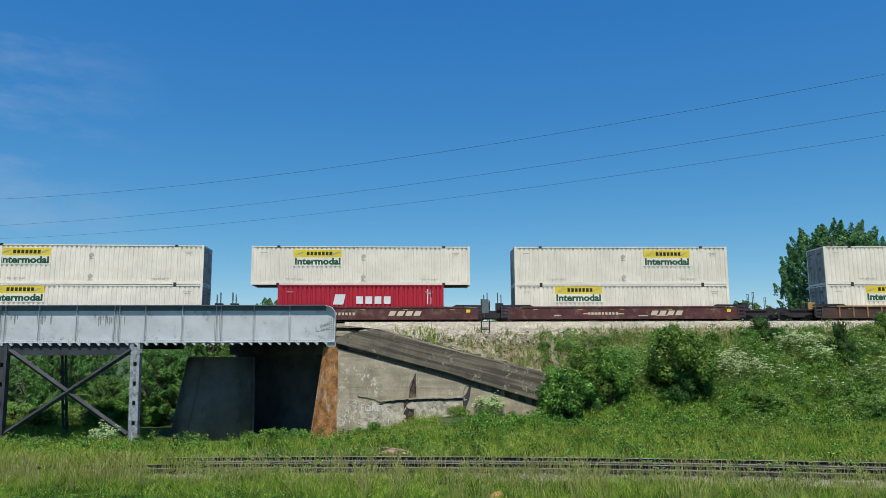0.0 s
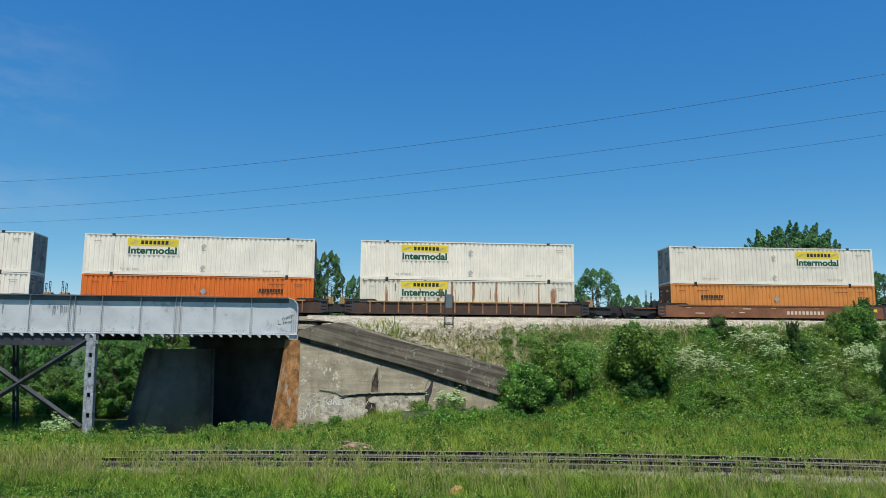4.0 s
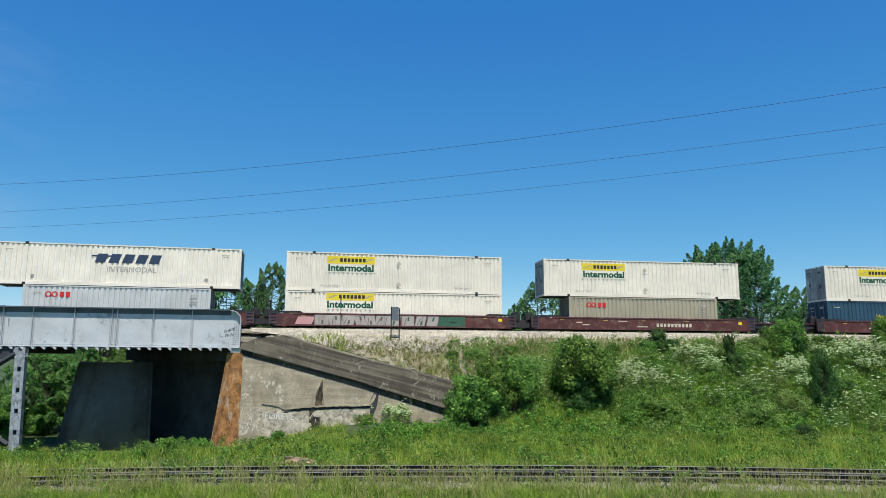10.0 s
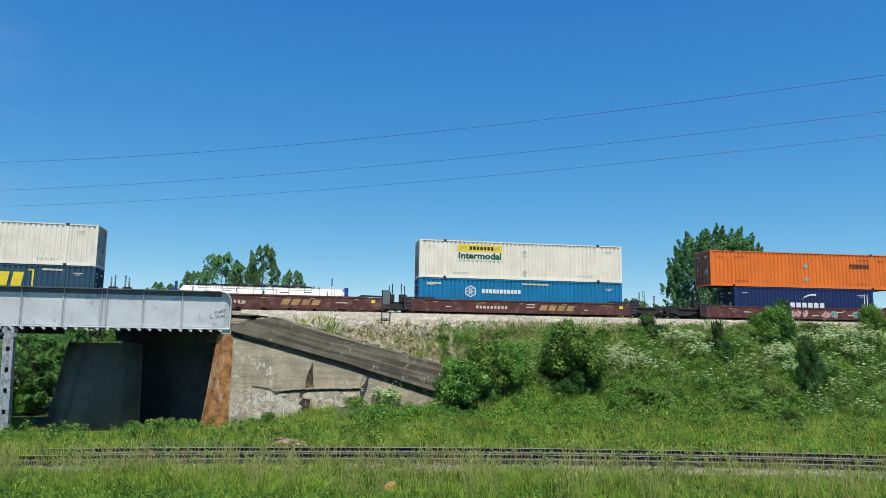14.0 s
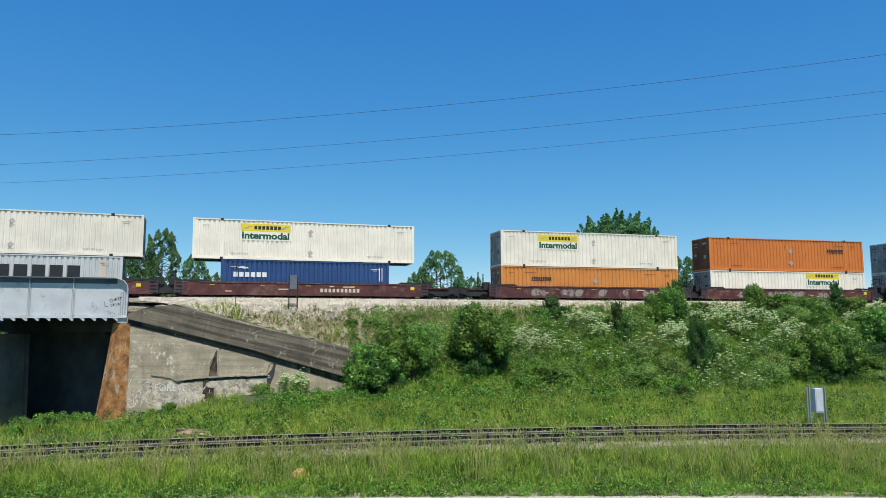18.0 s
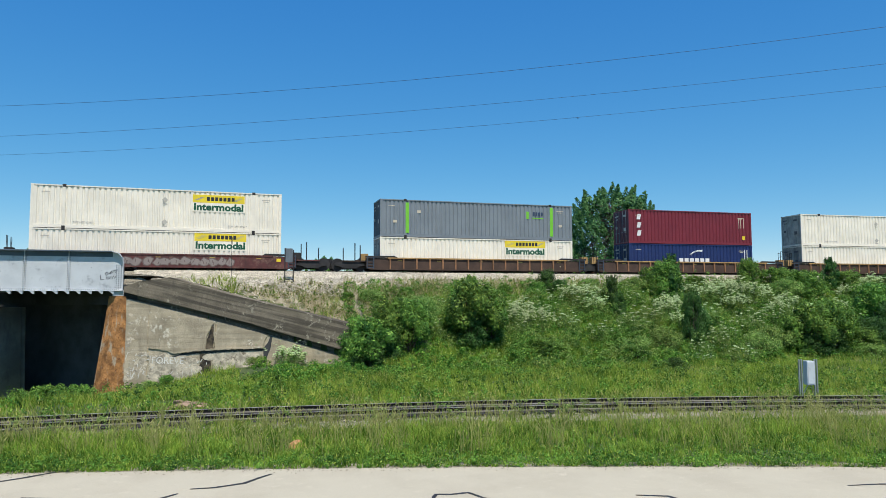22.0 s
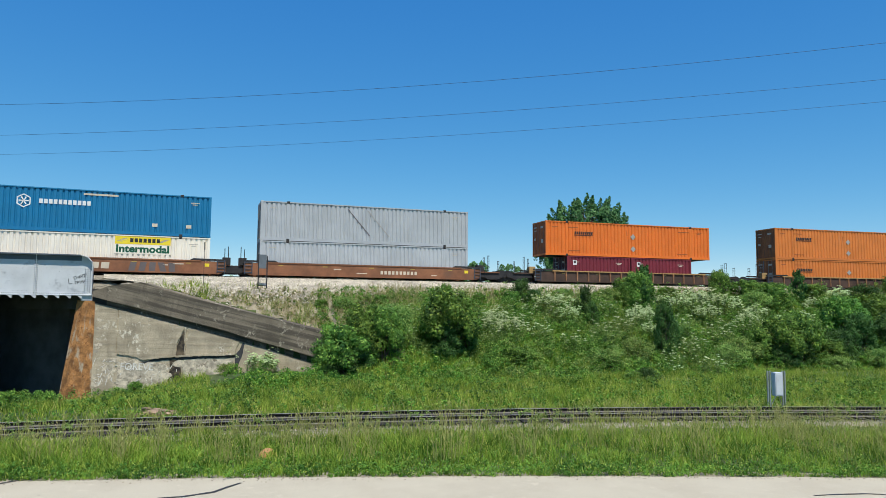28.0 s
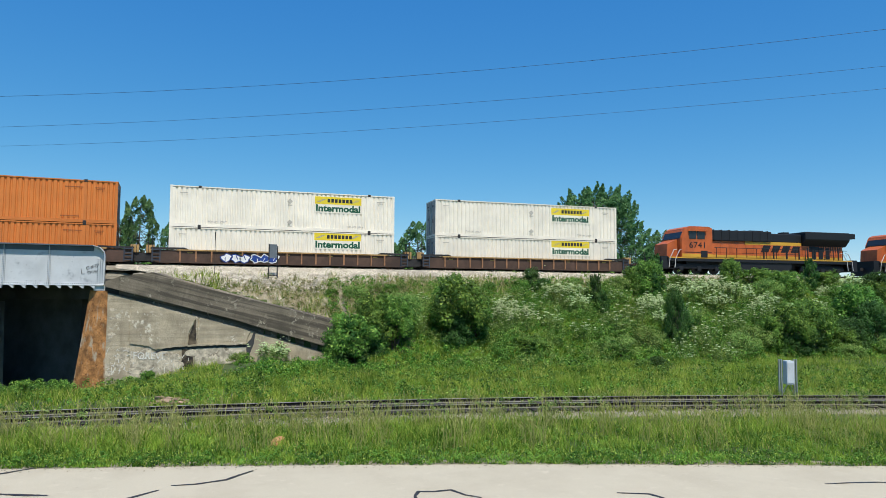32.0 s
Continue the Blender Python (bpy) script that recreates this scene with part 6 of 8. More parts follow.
# start of the upper box along the train, upper (colour, mark, at), lower (length, colour, mark, at), lowered by
LOADS = [
    (0.0, (W, "intermodal", 0.225), (16.15, W, "intermodal", 0.21), 0), (19.56, (W, "intermodal", 0.30), (12.19, "red", "quoted", 0), 0),
    (39.04, (W, "intermodal", 0.715), (16.15, W, "intermodal", 0.295), 0), (62.52, (W, "intermodal", 0.72), (16.15, C, "intermodal", 0.29), 0),
    (82.05, (W, "intermodal", 0.29), (16.15, "orange", "orange", 0.81), 0), (101.54, (W, "intermodal", 0.295), (16.15, RW, "intermodal", 0.295), 0),
    (125.16, (W, "intermodal", 0.725), (16.15, "faded orange", "orange", 0.20), 0), (144.61, ("orange", "orange", 0.80), (12.19, "brick", "tall", 0), 0.06),
    (164.06, (W, "intermodal", 0.297), (16.15, "red orange", "orange", 0.81), 0), (187.75, (C, "navy slant", 0.5), (12.19, "grey white", "o", 0), 0),
    (207.06, (W, "intermodal", 0.29), (16.15, W, "intermodal", 0.29), 0), (226.54, (W, "intermodal", 0.30), (12.19, "tan", "o", 0), 0),
    (250.15, (W, "intermodal", 0.29), (16.15, "slate", "bracket", 0), 0), (269.5, None, None, 0),
    (288.85, (W, "intermodal", 0.29), (16.15, "cyan", "hex", 0.33), 0), (312.48, ("orange", "orange", 0.81), (12.19, "navy", "swoosh", 0), 0),
    (331.58, (W, "intermodal", 0.30), (13.72, "grey white", "star", 0), 0), (350.9, (C, "intermodal", 0.31), (12.19, "dusk blue", "small name", 0), 0),
    (374.2, (W, "intermodal", 0.31), (16.15, "faded orange", "orange", 0.215), 0), (393.52, ("dull orange", "orange", 0.81), (16.15, C, "intermodal", 0.72), 0),
    (412.91, (W, "intermodal", 0.73), (16.15, W, "intermodal", 0.74), 0), (436.4, ("grey", "striped", 0), (16.15, C, "intermodal", 0.74), 0),
    (455.8, ("maroon", "slanted", 0), (12.19, "navy", "swoosh", 0), 0.08), (475.2, (W, "intermodal", 0.725), (16.15, W, "intermodal", 0.73), 0),
    (498.52, ("blue", "framed", 0), (16.15, W, "intermodal", 0.74), 0), (517.98, ("cyan", "hex", 0.365), (16.15, C, "intermodal", 0.73), 0),
    (537.53, ("silver", "streak", 0), (16.15, "silver", "", 0), 0), (560.56, ("orange", "orange", 0.22), (6.06, "maroon", "twin", 0), 0.33),
    (583.84, ("dull orange", "orange", 0.20), (16.15, "dull orange", "orange", 0.20), 0), (603.27, (C, "intermodal", 0.73), (16.15, C, "intermodal", 0.73), 0),
    (622.72, (C, "intermodal", 0.73), (16.15, C, "intermodal", 0.73), 0),
]
CAR_STYLE = [("smooth", "maroon", "slash")] * 3 + [("ribbed", "brown", "")] * 3 + [("smooth", "rust", "stencil"), ("smooth", "rust", "pale"), ("smooth", "rust", "stencil")] \
    + [("smooth", "maroon", "teal"), ("smooth", "maroon", "mural"), ("smooth", "maroon", "stencil")] + [("smooth", "maroon", "gold")] * 3 \
    + [("smooth", "maroon", "teal"), ("smooth", "maroon", "pale"), ("smooth", "maroon", "stencil")] + [("smooth", "maroon", "pale"), ("smooth", "maroon", "pale"), ("smooth", "maroon", "dark")] \
    + [("ribbed", "brown", "")] * 3 + [("smooth", "rust", "stencil"), ("smooth", "rust", "stencil blocks"), ("smooth", "rust", "stencil")] + [("ribbed", "brown", "")] * 2 \
    + [("ribbed", "brown", "blue"), ("ribbed", "brown", "")]
SETS = [(0, 1, 2), (3, 4, 5), (6, 7, 8), (9, 10, 11), (12, 13, 14), (15, 16, 17), (18, 19, 20), (21, 22, 23), (24, 25, 26), (27,), (28, 29, 30)]
COLOUR_WORDS = {"white": "off-white", "cool white": "clean white", "rusty white": "rust-streaked white", "brick": "brick red", "slate": "dark slate blue", "cyan": "bright blue",
                "grey white": "greyish white", "silver": "silver-grey"}
MARK_WORDS = {"intermodal": "with a yellow plate and green lettering", "orange": "with small black lettering", "quoted": "with white block lettering", "tall": "with large white block lettering",
              "navy slant": "with slanted navy lettering", "o": "with a red ring mark", "bracket": "with large yellow lettering", "hex": "with a white hexagon emblem", "swoosh": "with white lettering and a swoosh",
              "star": "with a star emblem and black lettering", "small name": "with small white lettering", "slanted": "with slanted white letters", "striped": "with two lime green stripes",
              "framed": "with a framed white emblem", "streak": "with dark diagonal scuffs", "": "with no markings", "twin": "with a small square emblem"}
TRAIN = []            # (thing, distance along the train of its middle, height of its origin)


def build_train():
    rnd = random.Random(5)
    for group in SETS:
        for k in group:
            s0, up, low, drop = LOADS[k]
            mid = s0 + 8.075
            style, color, marks = CAR_STYLE[k]
            word = {"maroon": "maroon", "rust": "rusty tan-brown", "brown": "brown"}[color]
            car = well_car(style, color, "outer" if k == group[0] else "inner", "outer" if k == group[-1] else "inner",
                           f"{word} {'ribbed' if style == 'ribbed' else 'smooth-sided'} well car on the main line" + (" with graffiti" if marks in ("teal", "pale", "dark", "blue", "mural", "stencil blocks") else ""))
            car_marks(car, style, color, marks, rnd)
            TRAIN.append((car, mid, RAIL_Z))
            if up is None:
                TRAIN.append((tank_load(), 277.55, RAIL_Z + 0.92))
                continue
            upper_z = STACK_TOP - BOX_H - drop
            long = 12.19 if up[1] == "slanted" else 16.15
            a = container(long, BOX_H, up[0], f"{COLOUR_WORDS.get(up[0], up[0])} container {MARK_WORDS[up[1]]}, stacked above", rnd.random() < 0.5)
            decorate(a, up[1], up[2], long, BOX_H, False)
            TRAIN.append((a, mid, upper_z))
            low_h = upper_z - RAIL_Z - 0.22
            spots = [mid]
            if low[0] < 7:
                spots = [mid - 3.08, mid + 3.08]
            for sp in spots:
                b = container(low[0], round(low_h, 3), low[1], f"{COLOUR_WORDS.get(low[1], low[1])} container {MARK_WORDS[low[2]]}, stacked below", rnd.random() < 0.5)
                decorate(b, low[2], low[3], low[0], low_h, True)
                TRAIN.append((b, sp, RAIL_Z + 0.21))


build_train()

# locomotives
L_ORANGE = paint("locomotive_orange", (0.5, 0.115, 0.024), spread=0.0, rough=0.5, var=0.15, dirt=(0.32, 0.085, 0.03), dirt_from=0.5, dirt_to=0.75)
L_BLACK = paint("locomotive_black", (0.007, 0.008, 0.011), spread=0.0, rough=0.6)
L_YELLOW = paint("locomotive_yellow", (0.6, 0.33, 0.025), spread=0.0, rough=0.4)
L_GLASS = surface("dark_cab_glass", (0.02, 0.025, 0.03), 0.15, 0.0, var=0.05, bump=0)
L_RAIL = surface("white_hand_rail", (0.6, 0.58, 0.55), 0.5)


def locomotive():
    """A six-axle diesel locomotive, cab towards -x; origin on the rail under its middle."""
    t = thing("diesel_locomotive", "orange and black diesel locomotive with a yellow stripe", "locomotive", "locomotives at the back of the train")

    def add(name, build, mat, parent=t, label=""):
        bm = bmesh.new()
        build(bm)
        return part(name, bm, mat, parent, label)
    add("frame", lambda bm: (box(bm, -10.3, 10.3, -1.5, 1.5, 1.25, 1.62), box(bm, -10.9, -10.2, -1.4, 1.4, 0.5, 1.7), box(bm, 10.2, 10.9, -1.4, 1.4, 0.5, 1.7)), L_BLACK)
    add("underframe", lambda bm: box(bm, -9.9, 9.9, -0.55, 0.55, 0.62, 1.26), L_BLACK)
    add("sill_stripe", lambda bm: box(bm, -10.2, 10.2, -1.515, -1.5, 1.54, 1.64), L_YELLOW, label="yellow sill stripe")
    add("fuel_tank", lambda bm: prism(bm, [(-2.9, 0.45), (2.9, 0.45), (3.2, 0.8), (3.2, 1.25), (-3.2, 1.25), (-3.2, 0.8)], -1.4, 1.4), L_BLACK)
    add("nose", lambda bm: prism(bm, [(-10.1, 1.62), (-8.3, 1.62), (-8.3, 3.45), (-9.0, 3.4), (-10.0, 2.95)], -1.0, 1.0), L_ORANGE)

    def cab(bm):
        prism(bm, [(-8.95, 1.62), (-5.6, 1.62), (-5.6, 4.55), (-6.0, 4.7), (-8.0, 4.7), (-8.55, 4.45), (-8.95, 3.5)], -1.53, 1.53)
        bmesh.ops.bevel(bm, geom=bm.edges[:], offset=0.06, segments=2, affect="EDGES")
    c = add("cab", cab, L_ORANGE)
    add("windscreen", lambda bm: prism(bm, [(-8.98, 3.5), (-8.9, 3.42), (-8.45, 4.35), (-8.55, 4.42)], -1.35, 1.35), L_GLASS, c)
    for x0, x1 in ((-8.1, -7.35), (-7.25, -6.45)):
        add("side_window", lambda bm: box(bm, x0, x1, -1.56, -1.5, 3.45, 4.2, 0.02), L_GLASS, c)
    add("window_shade", lambda bm: prism(bm, [(-8.2, 4.2), (-6.3, 4.2), (-6.5, 4.45), (-8.0, 4.45)], -1.72, -1.53), L_ORANGE, c)
    add("cab_door", lambda bm: box(bm, -6.9, -6.2, -1.56, -1.52, 1.65, 2.3), L_BLACK, c)
    add("dynamic_brake_hood", lambda bm: prism(bm, [(-5.6, 1.62), (-2.4, 1.62), (-2.4, 3.3), (-5.6, 3.3)], -0.98, 0.98), L_ORANGE)

    def top1(bm):
        box(bm, -5.6, 1.2, -1.15, 1.15, 3.4, 4.45, 0.08)
        for x in np.arange(-5.2, 1.0, 0.85):
            box(bm, x, x + 0.06, -1.18, 1.18, 3.4, 4.5)
    add("air_intake_hood", top1, L_BLACK)
    add("hood", lambda bm: box(bm, -5.6, 9.6, -0.99, 0.99, 1.62, 3.4, 0.03), L_ORANGE)
    add("hood_stripe", lambda bm: box(bm, -1.7, 4.7, -1.018, -0.992, 3.1, 3.42), L_YELLOW, label="yellow hood stripe")
    add("hood_stripe", lambda bm: box(bm, -5.55, 9.55, -1.018, -0.992, 1.66, 1.98), L_YELLOW, label="dull yellow lower stripe")
    add("cab_stripe", lambda bm: box(bm, -8.85, -5.65, -1.542, -1.53, 1.66, 1.98), L_YELLOW, label="dull yellow lower stripe")
    add("engine_roof", lambda bm: box(bm, 1.2, 4.74, -1.0, 1.0, 3.4, 4.3, 0.1), L_BLACK)

    def wings(bm):
        prism(bm, [(-1.02, 3.1), (1.02, 3.1), (1.55, 3.75), (1.55, 4.55), (-1.55, 4.55), (-1.55, 3.75)], 4.75, 10.0, "x")
        box(bm, 10.0, 10.7, -1.5, 1.5, 3.95, 4.5)
        bmesh.ops.bevel(bm, geom=bm.edges[:], offset=0.05, segments=1, affect="EDGES")
    add("radiator_housing", wings, L_BLACK)
    # black panel that paints the housing's shadow on the hood side
    add("radiator_screen", lambda bm: box(bm, 5.6, 9.3, -1.0185, -0.995, 2.5, 3.1), L_BLACK, label="black panel painted as the radiator housing shadow")
    add("radiator_grille", lambda bm: [box(bm, 6.8 + 0.28 * k, 6.95 + 0.28 * k, -1.04, -0.99, 2.0, 3.1) for k in range(10)], L_ORANGE)
    for k in range(16):
        x = -5.3 + k * 0.92
        add("hood_door", lambda bm: box(bm, x, x + 0.84, -1.012, -0.99, 1.75, 3.1, 0.01), L_ORANGE)
    add("exhaust", lambda bm: (box(bm, -0.6, 0.9, -0.4, 0.4, 4.4, 4.62), tube(bm, (3.6, 0, 4.3), (3.6, 0, 4.55), 0.5, n=14), box(bm, 4.6, 5.6, -0.6, 0.6, 4.3, 4.45)), L_BLACK)
    for i in range(4):
        bars_x = 0.05 + i * 1.13
        add("mark_block", lambda bm: prism(bm, [(bars_x, 2.36), (bars_x + 0.84, 2.36), (bars_x + 1.16, 3.05), (bars_x + 0.32, 3.05)], -1.03, -1.0185), L_BLACK)
    lettering("6741", 0.85, L_BLACK, t, pose(-7.2, -1.545, 2.82), "number", "black number", 1.1)
    add("stripe", lambda bm: box(bm, -8.6, -5.7, -1.545, -1.535, 2.1, 2.16), L_BLACK)
    for sx, xs in ((-1, (-9.6, -10.2)), (1, (9.7, 10.3))):
        add("step_well", lambda bm: [box(bm, min(xs) + 0.05, max(xs), -1.5, -1.1, 0.5 + 0.3 * k, 0.54 + 0.3 * k) for k in range(4)], L_BLACK)
        add("stair_rail", lambda bm: [tube(bm, a, b, 0.035, n=6) for x in xs for a, b in (((x, -1.5, 0.6), (x - sx * 0.1, -1.5, 1.5)), ((x - sx * 0.1, -1.5, 1.5), (x - sx * 0.55, -1.48, 2.35)), ((x - sx * 0.55, -1.48, 2.35), (x - sx * 0.85, -1.48, 2.4)))], L_RAIL)

    def rails(bm):
        for k in range(14):
            tube(bm, (-5.2 + k * 1.1, -1.48, 1.62), (-5.2 + k * 1.1, -1.48, 2.66), 0.034, n=5)
        tube(bm, (-5.4, -1.48, 2.66), (9.6, -1.48, 2.66), 0.032, n=6)
        tube(bm, (-5.4, -1.48, 2.15), (9.6, -1.48, 2.15), 0.018, n=5)
    add("hand_rail", rails, L_BLACK)
    for x in (0.0, 1.1, 2.6, 4.0, 5.0, 8.6):
        add("rail_post", lambda bm: box(bm, x - 0.06, x + 0.06, -1.5, -1.44, 1.62, 2.9), L_BLACK)
    for x in (5.9, 6.7, 7.5):
        add("radiator_door", lambda bm: box(bm, x, x + 0.5, -1.05, -1.0, 1.8, 2.95), L_BLACK)
    for cx in (-6.9, 6.9):
        def frame_(bm):
            for sy in (-1, 1):
                y0, y1 = sorted((sy * 1.0, sy * 1.22))
                prism(bm, [(-2.6, 0.55), (2.6, 0.55), (2.5, 0.95), (-2.5, 0.95)], y0, y1)
                for dx in (-1.9, 0, 1.9):
                    box(bm, dx - 0.2, dx + 0.2, *sorted((sy * 1.0, sy * 1.3)), 0.35, 0.75, 0.03)
            box(bm, -1.2, 1.2, -1, 1, 0.7, 1.25)
        b = add("bogie", frame_, L_BLACK)
        b.matrix_basis = pose(cx, 0, 0)
        for dx in (-1.9, 0, 1.9):
            def wheels(bm):
                for sy in (-1, 1):
                    tube(bm, (0, sy * 0.72, 0), (0, sy * 0.86, 0), 0.53, n=22)
                tube(bm, (0, -0.72, 0), (0, 0.72, 0), 0.1, n=8)
            kept("loco wheelset", "wheelset", wheels, M_DARK, b, at=pose(dx, 0, 0.53))
    add("coupler", lambda bm: (box(bm, -11.3, -10.8, -0.18, 0.18, 0.7, 1.0), box(bm, 10.8, 11.3, -0.18, 0.18, 0.7, 1.0)), M_DARK)
    add("plow", lambda bm: prism(bm, [(-11.0, 0.15), (-10.7, 0.15), (-10.75, 1.0), (-10.9, 1.0)], -1.35, 1.35), L_BLACK)
    return t


loco = locomotive()
for _o in loco.children:
    _o.matrix_basis = Matrix.Diagonal((0.96, 1, 0.895, 1)) @ _o.matrix_basis
TRAIN.append((loco, 653.65, RAIL_Z))
TRAIN.append((copy_thing(loco, pose(0, 0, 0)), 676.5, RAIL_Z))


def motions():
    """The whole train runs from right to left, a little faster towards the end."""
    for ob, along, z in TRAIN:
        rows = []
        for k in range(17):
            t = 2.0 * k
            s = -30.996 - 17.8486 * t + 0.0040688 * t * t - 0.00020056 * t ** 3 + along
            x, y, zz, rz = on_track(s, 0, z)
            rows.append((t, pose(x, y, zz, 0, 0, rz)))
        walk(ob, rows)
    fly()


# ---- a small bird that crosses the sky ----
M_BIRD = surface("dark_plumage", (0.025, 0.022, 0.022), 0.8, var=0.2, grain=60)


def bird():
    t = thing("bird", "small dark bird flapping across the sky", "bird")
    bm = bmesh.new()
    tube(bm, (-0.1, 0, 0), (-0.02, 0, 0), 0.008, 0.032, n=10)
    tube(bm, (-0.02, 0, 0), (0.06, 0, 0.004), 0.032, 0.026, n=10)
    tube(bm, (0.06, 0, 0.004), (0.1, 0, 0.012), 0.026, 0.018, n=10)
    tube(bm, (0.1, 0, 0.012), (0.13, 0, 0.008), 0.012, 0.002, n=8)
    part("body", bm, M_BIRD, t)
    bm = bmesh.new()
    prism(bm, [(-0.09, -0.012), (-0.09, 0.012), (-0.18, 0.035), (-0.17, 0.0), (-0.18, -0.035)], -0.003, 0.003, "z")
    part("tail", bm, M_BIRD, t)
    wings = []
    for sy in (-1, 1):
        bm = bmesh.new()
        prism(bm, [(0.05, 0.0), (0.07, sy * 0.08), (0.02, sy * 0.19), (-0.03, sy * 0.16), (-0.05, sy * 0.07), (-0.05, 0.0)], -0.003, 0.003, "z")
        w = part("wing", bm, M_BIRD, t)
        wings.append((w, sy))
    return t, wings


BIRD, WINGS = bird()
# seconds, place, heading
FLIGHT = [(0, 146.9, 602.3, 42.9, -101), (21.6, 42.63, 81.86, 26.71, -101), (22, 40.92, 71.48, 25.22, -101), (23, 35.87, 48.13, 19.71, -103), (23.4, 33.8, 40.07, 17.15, -105), (23.6, 32.58, 36.11, 15.79, -108), (24, 30.23, 29.18, 13.36, -110), (24.4, 27.98, 23.22, 11.07, -112), (24.8, 26.25, 19.37, 9.18, -114), (25.6, 22.8, 11.7, 7.7, -114), (32, 8.9, -19.1, 8.2, -114)]


def fly():
    walk(BIRD, [(t, pose(x, y, z, 0, 8, h)) for t, x, y, z, h in FLIGHT])
    for w, sy in WINGS:
        rows = [(0, pose(0, 0, 0.01, 30 * sy))]
        rows += [(21.0 + 0.1 * k, pose(0, 0, 0.01, sy * (12 + 34 * math.cos(k * 1.9)))) for k in range(44)]
        rows.append((32, pose(0, 0, 0.01, 30 * sy)))
        walk(w, rows)

# ---- plants ----
def unit(v):
    return v / (np.linalg.norm(v, axis=1)[:, None] + 1e-9)


def pointed_leaves(P, out, rng, size, slim=0.5, wild=0.3, lift=0.35):
    """A pointed leaf at each place P, its face turned mostly outward and up."""
    n = len(P)
    nrm = unit(out + rng.normal(size=(n, 3)) * wild + np.array([0, 0, lift]))
    a = rng.normal(size=(n, 3)) + out * 0.3
    a = unit(a - (a * nrm).sum(1)[:, None] * nrm)
    b = np.cross(a, nrm)
    s = size * rng.uniform(0.6, 1.35, (n, 1))
    V = np.stack([P - a * s * 0.45 - b * s * slim * 0.55, P - a * s * 0.3 + b * s * slim * 0.55, P + a * s * 0.6], 1)
    return V.reshape(-1, 3)


def leaf_mesh(name, V, material):
    return np_mesh(name, V, np.arange(len(V)).reshape(-1, 3), material)


def clump_leaves(clumps, per, size, rng, slim=0.55, shell=0.72, squash=1.0, wild=0.3):
    """Leaves over the outer and upper faces of many small uneven clumps: (x, y, z, r) each."""
    C = np.asarray(clumps, float)
    idx = np.repeat(np.arange(len(C)), np.maximum(4, (per * (C[:, 3] / C[:, 3].mean()) ** 2).astype(int)))
    d = rng.normal(size=(len(idx), 3))
    d[:, 2] = np.where(d[:, 2] < 0, d[:, 2] * 0.55, d[:, 2])
    d = unit(d)
    r = C[idx, 3] * (shell + (1 - shell) * rng.random(len(idx))) * rng.uniform(0.85, 1.15, len(idx))
    P = C[idx, :3] + d * r[:, None] * np.array([1, 1, squash])
    P[:, 2] = np.maximum(P[:, 2], 0.03)
    return pointed_leaves(P, d, rng, size, slim, wild)


def stems_mesh(name, lines, material):
    bm = bmesh.new()
    for p, q, r0, r1 in lines:
        tube(bm, p, q, r0, r1, n=6, caps=False)
    me = bpy.data.meshes.new(name)
    bm.to_mesh(me)
    bm.free()
    me.materials.append(material)
    return me


def bush_meshes(seed, leaf, leaves=7000, size=0.08, tall=1.0, narrow=0.0, shoots=10, n=30, low=0.16):
    """A shrub one metre in half-width and 2 * tall high: stems, and a crown of billowing clumps with dark gaps."""
    rng = np.random.default_rng(seed)
    clumps, lines = [], []
    for k in range(n):
        th, v = k * 2.399 + rng.uniform(-0.4, 0.4), (k + rng.random()) / n
        z = (low + (1.76 - low) * v) * tall
        lim = math.sqrt(max(0.06, 1 - ((z / tall - 0.72) / 1.18) ** 2)) * (1 - narrow * z / tall)
        r = lim * rng.uniform(0.45, 0.92)
        c = (r * math.cos(th), r * math.sin(th), z)
        clumps.append((*c, rng.uniform(0.16, 0.38) * (1 - 0.4 * narrow)))
        lines.append(((0.2 * c[0], 0.2 * c[1], 0.0), (c[0] * 0.6, c[1] * 0.6, z * 0.7), 0.02, 0.012))
        lines.append(((c[0] * 0.6, c[1] * 0.6, z * 0.7), c, 0.012, 0.005))
    for k in range(8):                        # the shaded inside
        th = rng.uniform(0, math.tau)
        clumps.append((0.25 * math.cos(th), 0.25 * math.sin(th), (0.3 + 0.15 * k) * tall, 0.26))
    for k in range(shoots):                   # shoots that break the outline
        th = rng.uniform(0, math.tau)
        u = rng.random() * 0.8 * (1 - narrow)
        top = (1.5 + 0.5 * rng.random() - 0.45 * u * u) * tall
        for j in range(4):
            clumps.append((u * math.cos(th) * (1 - 0.08 * j), u * math.sin(th) * (1 - 0.08 * j), top - 0.1 * j, 0.04 + 0.026 * j))
        lines.append((((u * 0.6) * math.cos(th), (u * 0.6) * math.sin(th), top - 0.7), (u * math.cos(th), u * math.sin(th), top), 0.012, 0.005))
    V = clump_leaves(clumps, leaves // len(clumps), size, rng)
    return stems_mesh("stems", lines, M_BARK), leaf_mesh("crown", V, leaf), None


